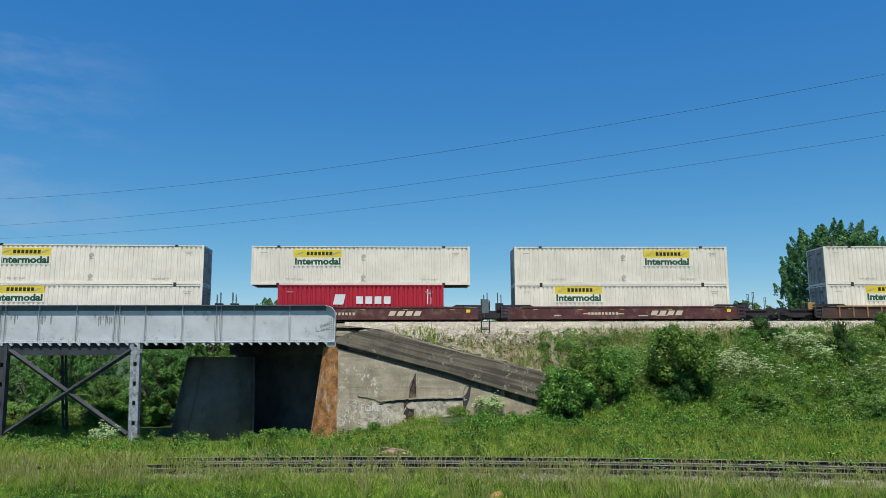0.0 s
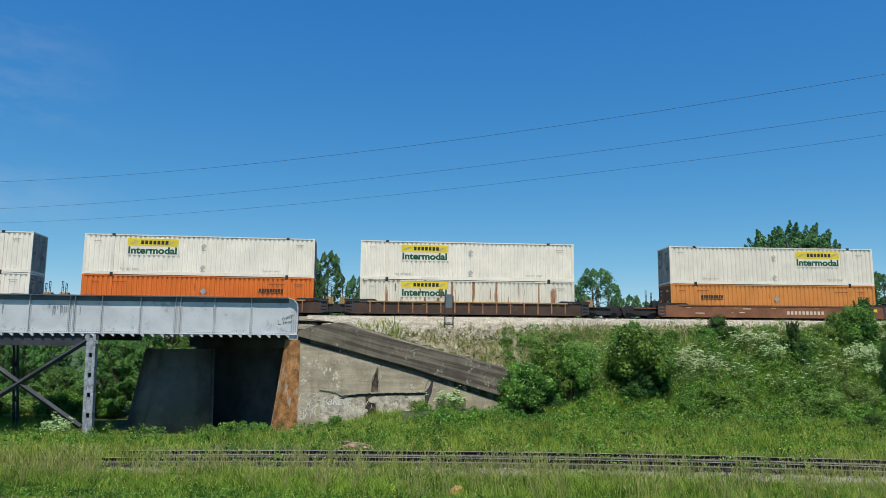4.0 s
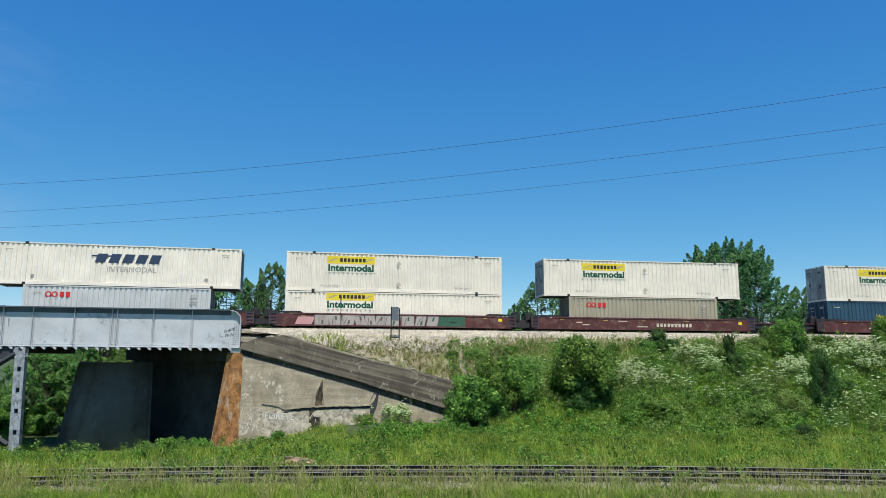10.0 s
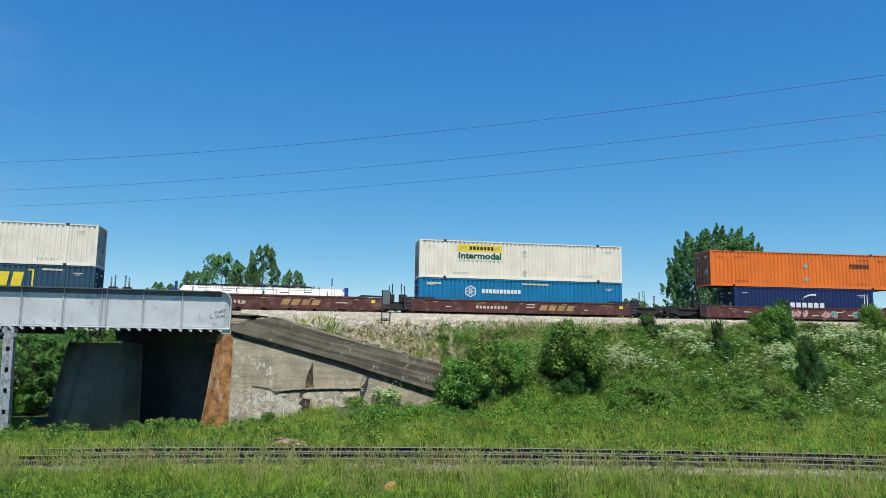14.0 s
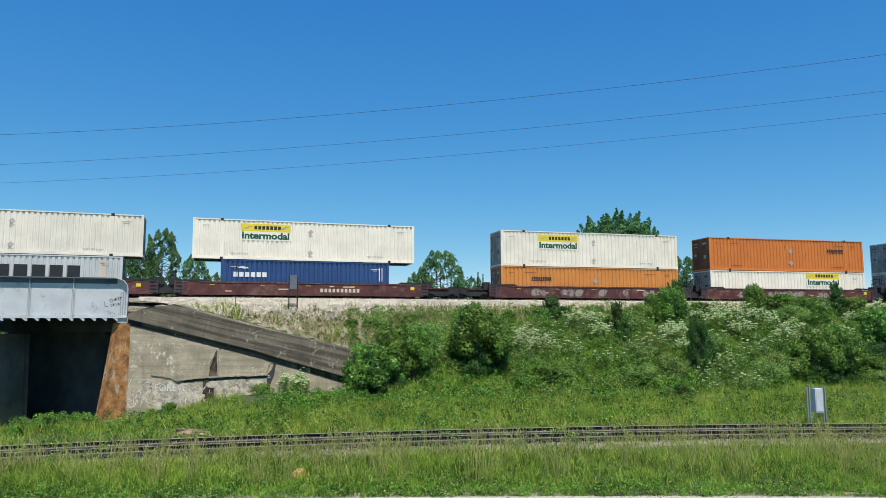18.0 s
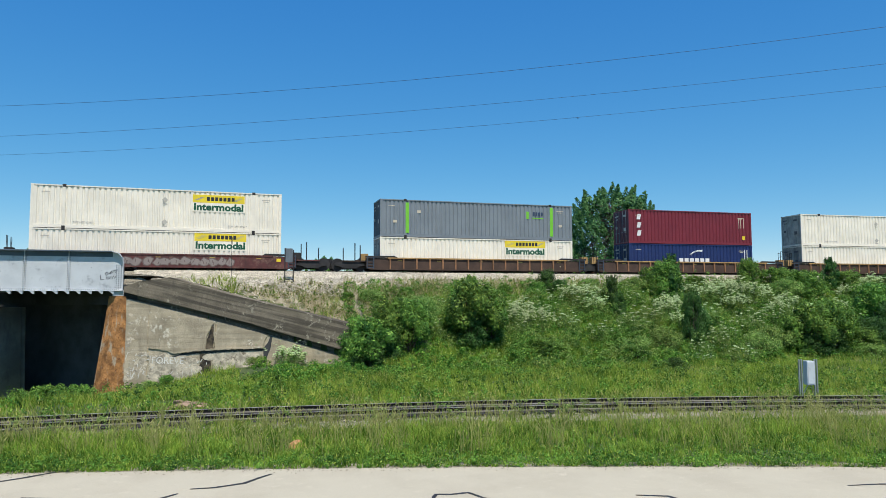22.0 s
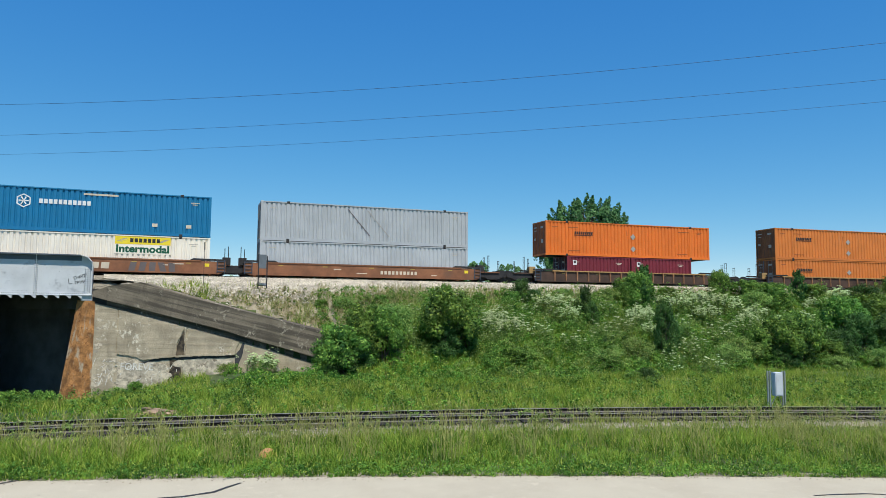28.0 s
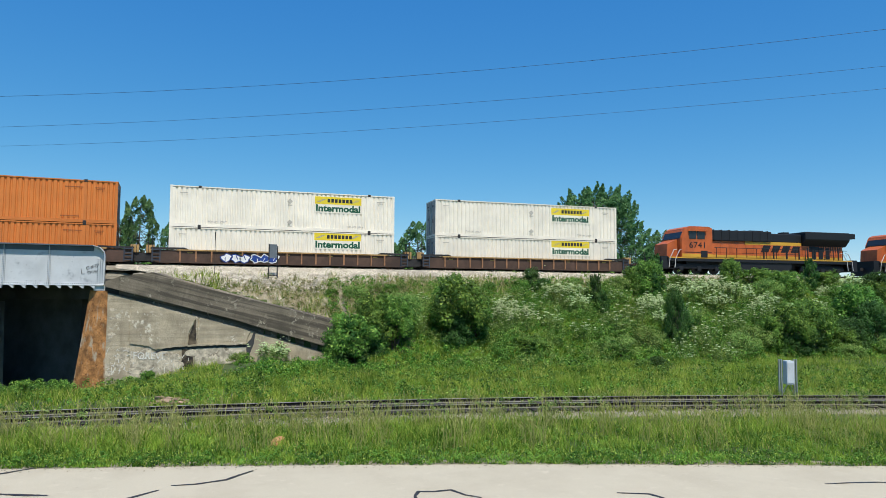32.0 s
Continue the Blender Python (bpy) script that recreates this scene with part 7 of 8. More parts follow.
def umbel_meshes(seed, leaf, leaves=2600, tall=1.0, heads=60):
    """A stand of tall weeds one metre in half-width and 2 * tall high: branching stalks, ferny leaves, flat white heads in tiers."""
    rng = np.random.default_rng(seed)
    clumps, lines, tops, outs = [], [], [], []
    for k in range(24):
        th, u = k * 2.399 + rng.uniform(-0.5, 0.5), math.sqrt((k + rng.random()) / 24) * 0.85
        x, y = u * math.cos(th), u * math.sin(th)
        h = (1.15 + 0.8 * rng.random()) * tall * (1 - 0.3 * u * u)
        lines.append(((x * 0.8, y * 0.8, 0), (x, y, h * 0.9), 0.012, 0.006))
        for j in range(6):
            z = h * (0.12 + 0.13 * j)
            clumps.append((x + rng.normal(0, 0.09), y + rng.normal(0, 0.09), z, rng.uniform(0.12, 0.2)))
        for j in range(max(1, heads // 24)):
            a, w = rng.uniform(0, math.tau), rng.uniform(0.02, 0.17)
            c = np.array([x + w * math.cos(a), y + w * math.sin(a), h * rng.uniform(0.6, 1.0) + 0.04])
            lines.append(((x, y, h * 0.6), tuple(c), 0.006, 0.003))
            m = 26
            d = unit(rng.normal(size=(m, 3)))
            d[:, 2] = np.abs(d[:, 2])
            r = rng.uniform(0.07, 0.14)
            tops.append(c + d * np.array([1.0, 1.0, 0.6]) * r * rng.uniform(0.5, 1.0, (m, 1)))
            outs.append(unit(d + np.array([0, 0, 0.4])))
    V = clump_leaves(clumps, leaves // len(clumps), 0.075, rng, 0.35, 0.2, 1.0, 0.5)
    B = pointed_leaves(np.concatenate(tops), np.concatenate(outs), rng, 0.045, 0.95, 0.3, 0.1)
    return stems_mesh("stems", lines, M_STALK), leaf_mesh("crown", V, leaf), leaf_mesh("flower_heads", B, M_FLOWER)


def plant(name, meshes, m, label, category, group=""):
    t = thing(name, label, category, group, m)
    stem, crown, bloom = meshes
    piece("stem" if "tree" not in name else "trunk", stem, t)
    piece("crown", crown, t)
    if bloom:
        piece("blossom", bloom, t, "flat white flower heads")
    return t


M_STALK = foliage("weed_stalks", (0.1, 0.16, 0.05), (0.22, 0.28, 0.1), None, 0.1)
BUSH = {
    "green": [bush_meshes(11, M_LEAF, 8200, 0.085), bush_meshes(12, M_LEAF, 8200, 0.08, 0.96)],
    "pale": [bush_meshes(21, M_LEAF_PALE, 6200, 0.07), bush_meshes(22, M_LEAF_PALE, 6200, 0.07, 0.9)],
    "flower": [umbel_meshes(31, M_LEAF_PALE, 4200, 1.0, 150), umbel_meshes(32, M_LEAF_PALE, 4200, 0.95, 190)],
    "weed": [umbel_meshes(33, M_LEAF_PALE, 4000, 1.0, 26), umbel_meshes(34, M_LEAF, 4000, 0.95, 24)],
    "dark": [bush_meshes(41, M_LEAF_DARK, 6500, 0.075), bush_meshes(42, M_LEAF_DARK, 6500, 0.075, 0.95, 0.1, 14, 26)],
    "round": [bush_meshes(61, M_LEAF, 8600, 0.085, 1.0, 0.0, 8, 34, 0.62), bush_meshes(62, M_LEAF, 8600, 0.085, 0.96, 0.0, 8, 34, 0.58)],
    "slim": [bush_meshes(51, M_LEAF_DARK, 3400, 0.12, 1.0, 0.1, 30, 9), bush_meshes(52, M_LEAF_DARK, 3400, 0.12, 1.0, 0.12, 26, 9)],
}
BUSH_WORDS = {"green": "dense green leafy shrub on the embankment", "pale": "light green young shrub on the embankment", "flower": "stand of tall weeds covered with flat white flower heads",
              "weed": "stand of tall green weeds with a few white flower heads", "dark": "dark green dense shrub on the embankment", "round": "round green shrub overhanging its own dark shade", "slim": "slim upright dark green sapling on the embankment"}


def shrub(kind, x, y, h, w, i, z=None, depth=None, label=""):
    g = float(height(x, y)) if z is None else z
    m = pose(x, y, g - 0.08, 0, 0, (i * 67) % 360) @ Matrix.Diagonal((w / 2, (depth or w) / 2, h / 2, 1))
    return plant("shrub", BUSH[kind][i % 2], m, label or BUSH_WORDS[kind], "shrub", "embankment shrubs")


def shrubs():
    spots = [
        # the two large bushes by the wing wall and the thin scrub round them
        # low dark shrubs added at the bushes' feet in place of shade
        ("round", 9.0, 39.5, 3.2, 3.3), ("green", 10.2, 40.0, 3.5, 3.0), ("green", 8.2, 40.2, 2.2, 2.0), ("dark", 9.0, 39.0, 1.8, 2.6), ("dark", 9.9, 39.3, 1.7, 2.2), ("pale", 11.2, 42.4, 1.8, 2.4),
        ("pale", 12.4, 41.6, 2.5, 2.6), ("pale", 13.6, 43.0, 1.9, 2.2), ("weed", 13.2, 41.2, 1.5, 2.0), ("weed", 14.5, 44.4, 1.2, 2.0),
        ("round", 15.9, 40.6, 4.0, 3.9), ("dark", 15.4, 40.1, 2.2, 2.4), ("dark", 16.5, 40.4, 2.3, 2.4), ("green", 17.1, 40.9, 2.8, 2.2), ("green", 16.2, 42.4, 3.5, 1.7), ("green", 15.2, 41.8, 2.9, 2.0),
        # the flowering slope
        ("flower", 19.2, 41.2, 2.4, 2.1), ("flower", 20.7, 41.6, 2.1, 2.2), ("flower", 19.9, 42.6, 1.9, 2.0), ("weed", 18.3, 43.0, 1.5, 2.2), ("weed", 18.6, 41.0, 1.4, 2.0), ("weed", 21.6, 43.0, 1.5, 2.4), ("weed", 22.6, 41.4, 1.6, 2.4), ("green", 19.8, 38.8, 1.2, 2.6),
        ("flower", 24.6, 44.4, 1.9, 2.4), ("flower", 26.2, 44.6, 1.9, 2.2), ("flower", 25.8, 43.2, 1.7, 2.0), ("weed", 23.0, 44.2, 1.3, 2.2), ("weed", 25.2, 43.2, 1.6, 2.6), ("dark", 23.7, 46.2, 1.9, 2.0), ("dark", 24.6, 46.0, 1.2, 1.5), ("green", 22.8, 46.0, 1.1, 1.6),
        ("slim", 27.4, 43.6, 2.7, 1.5), ("dark", 27.5, 42.9, 1.9, 1.3), ("weed", 27.0, 40.6, 1.9, 2.8), ("weed", 24.4, 40.0, 1.7, 2.6), ("pale", 25.6, 38.0, 1.5, 2.6), ("weed", 29.2, 44.0, 1.6, 2.4), ("weed", 29.0, 41.6, 1.8, 2.6),
        ("pale", 28.2, 38.8, 1.8, 2.4), ("dark", 25.6, 34.2, 0.95, 1.4), ("green", 24.8, 34.5, 0.75, 1.4),
        ("flower", 30.7, 41.9, 2.3, 2.0), ("flower", 31.6, 42.7, 2.0, 2.0), ("flower", 31.0, 40.9, 1.6, 1.6), ("green", 33.0, 45.0, 3.2, 2.8), ("slim", 33.3, 44.7, 3.7, 2.0), ("green", 32.2, 45.8, 2.2, 2.2), ("pale", 30.6, 45.6, 1.5, 2.2),
        # tall dark shrubs added to colour in a shaded recess between the weeds
        ("dark", 30.5, 38.8, 4.3, 1.9), ("dark", 31.3, 39.4, 2.8, 1.8), ("weed", 30.0, 37.4, 1.9, 1.8), ("weed", 31.8, 37.9, 2.2, 1.8), ("weed", 33.0, 38.6, 2.1, 2.6), ("weed", 32.4, 36.6, 1.4, 2.6), ("pale", 34.6, 37.4, 1.7, 2.6), ("weed", 33.6, 41.2, 2.0, 2.6), ("weed", 29.2, 36.6, 1.1, 2.2),
        ("flower", 35.8, 43.8, 2.1, 2.6), ("flower", 37.4, 44.2, 2.3, 2.8), ("flower", 38.8, 43.6, 2.4, 2.8), ("flower", 40.2, 43.4, 2.2, 2.4), ("flower", 37.0, 42.4, 2.0, 2.4), ("flower", 39.0, 45.0, 1.5, 2.6), ("flower", 34.8, 45.2, 1.4, 2.2),
        ("flower", 40.2, 41.4, 2.0, 2.2), ("flower", 41.6, 42.2, 1.9, 2.2), ("weed", 38.2, 40.8, 2.0, 2.8), ("weed", 36.0, 40.0, 2.0, 2.8), ("pale", 36.2, 38.2, 1.8, 2.8), ("green", 36.8, 46.4, 1.1, 1.8), ("weed", 39.6, 39.2, 1.6, 2.6),
        # dark shrubs added below the round bushes for the shade of their undersides
        ("dark", 38.8, 37.2, 1.7, 2.6), ("dark", 40.6, 37.2, 1.8, 2.6), ("round", 39.2, 37.4, 3.5, 3.4), ("round", 40.9, 37.6, 3.7, 3.4), ("green", 37.8, 38.0, 2.5, 2.2),
        ("green", 41.9, 46.2, 2.7, 2.0), ("green", 43.6, 45.2, 2.2, 3.2), ("green", 45.6, 44.2, 2.4, 3.4), ("pale", 43.0, 43.6, 2.1, 3.0), ("green", 46.6, 45.8, 1.7, 2.6), ("slim", 49.4, 45.2, 2.9, 1.7),
        ("flower", 43.6, 41.0, 1.9, 2.4), ("flower", 45.4, 41.2, 1.7, 2.2), ("weed", 44.4, 39.6, 1.9, 2.8), ("dark", 44.4, 37.4, 2.5, 2.8), ("green", 43.4, 37.2, 1.9, 2.4), ("pale", 42.6, 35.8, 1.1, 2.2),
        ("dark", 46.8, 37.6, 3.5, 3.2), ("round", 47.8, 39.4, 3.6, 3.6), ("flower", 49.2, 43.2, 1.9, 2.6), ("green", 51.0, 45.4, 1.6, 3.0), ("dark", 49.6, 37.2, 3.6, 3.6), ("green", 49.0, 41.2, 2.8, 3.4),
        ("green", 52.5, 41.0, 3.1, 4.4), ("pale", 47.0, 36.0, 1.5, 2.6), ("dark", 55.0, 43.6, 2.3, 4.0), ("green", 56.5, 39.5, 3.8, 4.6), ("green", 53.0, 37.6, 3.0, 3.6), ("green", 60.0, 43.0, 3.7, 5.0), ("dark", 64.0, 46.0, 2.4, 4.6),
        ("green", 65.0, 41.0, 3.8, 5.5), ("green", 70.0, 44.0, 3.7, 5.5), ("flower", 53.0, 44.6, 1.8, 2.8),
        # small growth on the crest and by the concrete
        ("flower", 5.1, 44.1, 1.7, 2.2), ("pale", 3.2, 45.0, 0.8, 1.5), ("green", 20.4, 46.4, 0.7, 1.2), ("pale", 27.6, 47.0, 0.8, 1.6), ("pale", 10.4, 45.6, 0.9, 1.8), ("green", 9.0, 46.4, 0.6, 1.0), ("green", 13.0, 46.2, 0.7, 1.2),
        ("round", 11.4, 39.9, 3.2, 3.0),
    ]
    for i, (k, x, y, h, w) in enumerate(spots):
        shrub(k, x, y, h, w, i)
    for i, (x, y, h, w) in enumerate(((-8.2, 46.0, 1.9, 2.3), (-9.8, 46.3, 1.6, 2.2), (-6.9, 46.6, 1.6, 1.8), (-3.0, 46.2, 0.8, 1.3), (-2.0, 45.6, 0.9, 1.1))):
        shrub("pale" if i % 2 else "green", x, y, h, w, i, label="low leafy shrub beside the concrete abutment")
    for i, (x, y, h, w) in enumerate(((-18.9, 46.2, 2.4, 2.0), (-20.0, 45.2, 1.5, 1.8), (-18.0, 45.0, 1.1, 1.6), (-25.6, 47.6, 1.4, 1.8), (-24.0, 48.4, 1.2, 2.0))):
        shrub("flower" if i < 3 else "pale", x, y, h, w, i, label="tall weed with flat white flower heads under the bridge" if i < 3 else "leafy weed under the bridge")


def tree_meshes(seed, leaves, size, tall, wide, leaf, trunk_r=0.22, low=0.18, sprays=150, spike=1.0, fat_by=1.0):
    """A tree of real size: a forked trunk, rising limbs, and pointed sprays of leaves that stand out from the crown."""
    rng = np.random.default_rng(seed)
    lines, parts, outs, stems = [], [], [], []
    for k in range(4):
        th, u = k * 1.7 + rng.uniform(-0.4, 0.4), 0.2 * wide * (k > 0)
        base, fork = np.array([0.0, 0.0, 0.0]), np.array([0.1 * u * math.cos(th), 0.1 * u * math.sin(th), 0.16 * tall])
        mid, tip = np.array([0.6 * u * math.cos(th), 0.6 * u * math.sin(th), 0.45 * tall]), np.array([u * math.cos(th), u * math.sin(th), rng.uniform(0.78, 0.9) * tall])
        if k == 0:
            lines.append((tuple(base), tuple(fork), trunk_r, trunk_r * 0.85))
        lines.append((tuple(fork), tuple(mid), trunk_r * 0.6, trunk_r * 0.4))
        lines.append((tuple(mid), tuple(tip), trunk_r * 0.4, 0.02))
        stems.append((mid, tip))
    per = max(20, leaves // sprays)
    for k in range(sprays):
        th, v = k * 2.399 + rng.uniform(-0.5, 0.5), (k + rng.random()) / sprays
        z = low + (0.93 - low) * v
        lim = 0.5 * wide * math.sqrt(max(0.02, 1 - ((z - 0.28) / 0.68) ** 2)) * (0.86 + 0.2 * math.sin(th * 3 + seed) * math.sin(7 * z + seed))
        r = lim * (0.35 + 0.65 * rng.random() ** 0.45)
        c = np.array([r * math.cos(th), r * math.sin(th), z * tall])
        mid, tip = stems[k % 4]
        p = mid + (tip - mid) * np.clip(v * 0.9, 0, 1)
        lines.append((tuple(p), tuple(c), trunk_r * 0.16, 0.012))
        axis = np.array([math.cos(th) * r / (0.5 * wide), math.sin(th) * r / (0.5 * wide), 0.55 + 0.9 * v]) + rng.normal(0, 0.2, 3)
        axis /= np.linalg.norm(axis)
        length, fat = spike * rng.uniform(0.06, 0.12) * wide, fat_by * rng.uniform(0.036, 0.058) * wide
        n = int(per * rng.uniform(0.7, 1.3))
        f = rng.random(n) ** 0.8
        side = rng.normal(size=(n, 3))
        side = unit(side - (side @ axis)[:, None] * axis)
        parts.append(c + axis * ((f * 1.35 - 0.35) * length)[:, None] + side * (fat * (1.03 - f) ** 0.9 * rng.uniform(0.55, 1.1, n))[:, None])
        outs.append(unit(side + axis * 0.35))
    V = pointed_leaves(np.concatenate(parts), np.concatenate(outs), rng, size, 0.45, 0.35, 0.3)
    return stems_mesh("trunk", lines, M_BARK), leaf_mesh("crown", V, leaf), None


def trees():
    kinds = [tree_meshes(61, 66000, 0.27, 15.5, 14.0, M_LEAF_TREE, 0.3, 0.16, 330), tree_meshes(62, 15000, 0.19, 8.0, 5.5, M_LEAF_TREE, 0.12, 0.06, 80, 0.95, 2.3),
             tree_meshes(63, 14000, 0.19, 9.0, 4.2, M_LEAF_TREE, 0.12, 0.1, 90, 1.05, 2.2), tree_meshes(64, 36000, 0.27, 10.0, 9.0, M_LEAF_THICKET, 0.14, 0.05, 190, 0.9, 1.5)]
    big = "tall leafy tree with upswept branches beyond the railway"
    small = "young leafy tree growing beyond the railway"

    def put(kind, x, y, top, wide, label, base=0.0, turn=0):
        tall0 = (15.5, 8.0, 9.0, 10.0)[kind]
        wide0 = (14.0, 5.5, 4.2, 9.0)[kind]
        h = top - base
        m = pose(x, y, base, 0, 0, turn) @ Matrix.Diagonal((wide / wide0, wide / wide0, h / tall0, 1))
        plant("tree", kinds[kind], m, label, "tree", "trees beyond the railway")
    put(0, 41.5, 65.5, 16.2, 14.6, big, 0.3, 40)
    put(1, 50.6, 66.5, 12.2, 6.4, small, 0.3, 100)
    for k, (kind, x, top, wide) in enumerate(((1, 21.2, 11.8, 6.6), (1, 19.0, 9.6, 4.0), (1, 24.8, 9.3, 4.2), (1, 26.6, 8.8, 4.2), (1, 28.4, 9.2, 4.4), (1, 32.0, 9.0, 5.2), (2, -3.9, 13.1, 4.4), (1, -1.3, 10.7, 4.0), (1, 0.6, 9.2, 3.4),
                                              (1, -7.4, 12.1, 6.4), (1, -5.4, 11.2, 4.6), (1, -9.8, 10.4, 4.6), (1, -12.4, 9.2, 5.4), (1, 10.5, 8.4, 4.0))):
        put(kind, x, 64.5 + 0.4 * (k % 3), top, wide, small, 0.4 if x > -5 else -0.8, 30 + 67 * k)
    rng = random.Random(9)
    for k, (x, y, h, w) in enumerate(((-20, 72, 9.5, 8.5), (-25.2, 74, 9, 5), (-33, 70, 7.6, 6), (-15.5, 70, 8.6, 8), (-22.5, 66, 6.6, 7), (-27.2, 66.5, 3.6, 4.5), (-40, 78, 5.5, 8), (-25, 84, 7.0, 8),
                                     (-18, 79, 9.5, 9), (-33.5, 78, 7.4, 7), (-12, 74, 8, 8), (-17.5, 64.5, 5.2, 5.5))):
        put(3, x, y, h - 1.5, w, "leafy tree in the thicket behind the bridge", -1.7, k * 77)
    for k in range(16):
        x, y = rng.uniform(-44, -13), rng.uniform(62.5, 68)
        shrub("green" if k % 2 else "pale", x, y, rng.uniform(1.8, 3.2), rng.uniform(2.6, 4.2), k, label="leafy shrub in the thicket behind the bridge")


def blades(name, P, tall, wide, material, label, lean=0.35, seed=1, category="grass", plain=False):
    """Grass: a bent, tapering blade at each place."""
    rng = np.random.default_rng(seed)
    n = len(P)
    h = tall * rng.uniform(0.5, 1.3, n) if np.isscalar(tall) else tall * rng.uniform(0.6, 1.2, n)
    th, ph = rng.uniform(0, math.tau, n), rng.uniform(-0.7, 0.7, n)
    across = np.stack([np.cos(ph), np.sin(ph), np.zeros(n)], -1) * (wide * rng.uniform(0.6, 1.3, n))[:, None] / 2
    l = lean * rng.uniform(0.2, 1.4, n) * h
    tip = np.stack([np.cos(th) * l, np.sin(th) * l, h], -1)
    if plain:
        V = np.stack([P - across, P + across, P + tip], 1).reshape(-1, 3)
        return tagged(piece(name, np_mesh(name, V, np.arange(len(V)).reshape(-1, 3), material)), label, category, kind="stuff")
    mid = tip * np.array([0.35, 0.35, 0.58])
    V = np.stack([P - across, P + across, P + mid + across * 0.75, P + mid - across * 0.75, P + tip], 1).reshape(-1, 3)
    o = np.arange(n)[:, None] * 5
    me = np_mesh(name, V, [o + np.array([[0, 1, 2, 3]]), o + np.array([[3, 2, 4]])], material)
    return tagged(piece(name, me), label, category, kind="stuff")


def lush(x, y):
    """Uneven growth: a slow wave between thin and thick stands."""
    return 0.78 + 0.3 * np.sin(x * 0.8 + 1.3 * np.sin(y * 0.6)) * np.sin(y * 1.1 + x * 0.3) + 0.16 * np.sin(x * 2.3 + y * 1.9) + 0.2 * np.sin(x * 4.1 - y * 2.2) * np.sin(y * 5.3 + x * 1.7)


def grasses():
    rng = np.random.default_rng(77)

    def stand(n, xr, lo, hi):
        tufts = max(1, n // 16)
        k = rng.integers(0, tufts, n)
        x = np.clip(rng.uniform(*xr, tufts)[k] + rng.normal(0, 0.11, n), *xr)
        u = np.clip(rng.random(tufts)[k] + rng.normal(0, 0.013, n), 0, 1)
        u = np.where(rng.random(n) < 0.3, rng.random(n), u)
        y = lo(x) + (hi(x) - lo(x)) * u
        return x, y, u
    # between the road and the lower track: leafy and low by the road, taller and seeding further in, thin over the gravel
    x, y, u = stand(150000, (-26, 40), lambda x: road_edge_v(x) + 0.02, lambda x: low_track_v(x) - 1.9)
    P = np.stack([x, y, np.full(len(x), 0.02)], -1)
    keep = (u < 0.72) | (rng.random(len(x)) < np.clip(1.9 - 1.7 * u, 0.15, 1) * np.clip(lush(x * 0.6, y), 0.3, 1.2))
    h = (0.1 + 0.34 * np.clip(u * 2.6, 0, 1) - 0.2 * np.clip((u - 0.55) / 0.45, 0, 1)) * lush(x, y)
    tall = rng.random(len(x)) < u * 0.6
    blades("roadside_grass", P[keep & ~tall], h[keep & ~tall], 0.02, M_GRASS_LOW, "dense green roadside grass", 0.75, 1)
    blades("tall_roadside_grass", P[keep & tall], h[keep & tall] * 1.2, 0.014, M_GRASS, "tall olive-green roadside grass", 0.5, 21)
    x, y, u = stand(9500, (-26, 40), lambda x: road_edge_v(x) + 1.2, lambda x: low_track_v(x) - 1.2)
    keep = np.sin(x * 0.9 + 0.6 * y) * np.sin(x * 0.31 - y) > -0.45
    stalks("seeding_grass", x[keep], y[keep], 0.68, 3)
    x, y, u = stand(9000, (-26, 40), lambda x: low_track_v(x) - 1.9, lambda x: low_track_v(x) - 1.0)
    keep = rng.random(len(x)) < 0.12 + 0.8 * (np.sin(x * 0.7) * np.sin(x * 0.23 + 1) > 0.25)
    blades("trackside_grass", np.stack([x, y, np.full(len(x), 0.05)], -1)[keep], 0.2, 0.014, M_GRASS, "long grass over the edge of the ballast", 0.5, 2)
    # grass that has swallowed one end of the lower track
    x, y, u = stand(17000, (-26, -7), lambda x: low_track_v(x) - 1.2, lambda x: low_track_v(x) + 1.6)
    blades("overgrown_grass", np.stack([x, y, np.full(len(x), 0.06)], -1)[rng.random(len(x)) < np.clip((-7.0 - x) / 4, 0, 1)], 0.45, 0.02, M_GRASS, "grass grown over the rails", 0.5, 12)
    # between the lower track and the embankment
    x, y, u = stand(160000, (-34, 60), lambda x: low_track_v(x) + 1.55, lambda x: np.where(x < 2, 49.0, 39.5 - 0.05 * x))
    P = np.stack([x, y, height(x, y)], -1)
    h = 0.46 * lush(x, y) * np.clip(0.55 + (y - low_track_v(x) - 1.5) * 0.2, 0.5, 1)
    green = rng.random(len(x)) < np.clip(0.5 + 0.6 * np.sin(x * 0.5 + y * 0.3) * np.sin(y * 0.9 - x * 0.15), 0.15, 0.9)
    blades("meadow_grass", P[green], h[green], 0.037, M_GRASS_LOW, "tall green meadow grass below the embankment", 0.65, 4, plain=True)
    blades("seeding_meadow_grass", P[~green], h[~green] * 1.1, 0.029, M_GRASS, "olive seeding meadow grass below the embankment", 0.55, 34, plain=True)
    # the embankment's own cover, thin and dry towards the ballast
    x = rng.uniform(-1.5, 66, 170000)
    y = rng.uniform(37, 50.2, len(x))
    z = height(x, y)
    keep = (z > 0.45) & (rng.random(len(x)) < np.clip(1.25 - (z - 4.6) * 1.1, 0.02, 1)) & ((x > 8.8) | ((x + 4.76) * 6.2 + (y - 49.5) * 13.06 > 10))
    x, y, z = x[keep], y[keep], z[keep]
    thin = (x > 13) | (rng.random(len(x)) < 0.3 + 0.55 * np.sin(x * 1.9 + y) * np.sin(y * 2.7 - x * 0.8))
    x, y, z = x[thin], y[thin], z[thin]
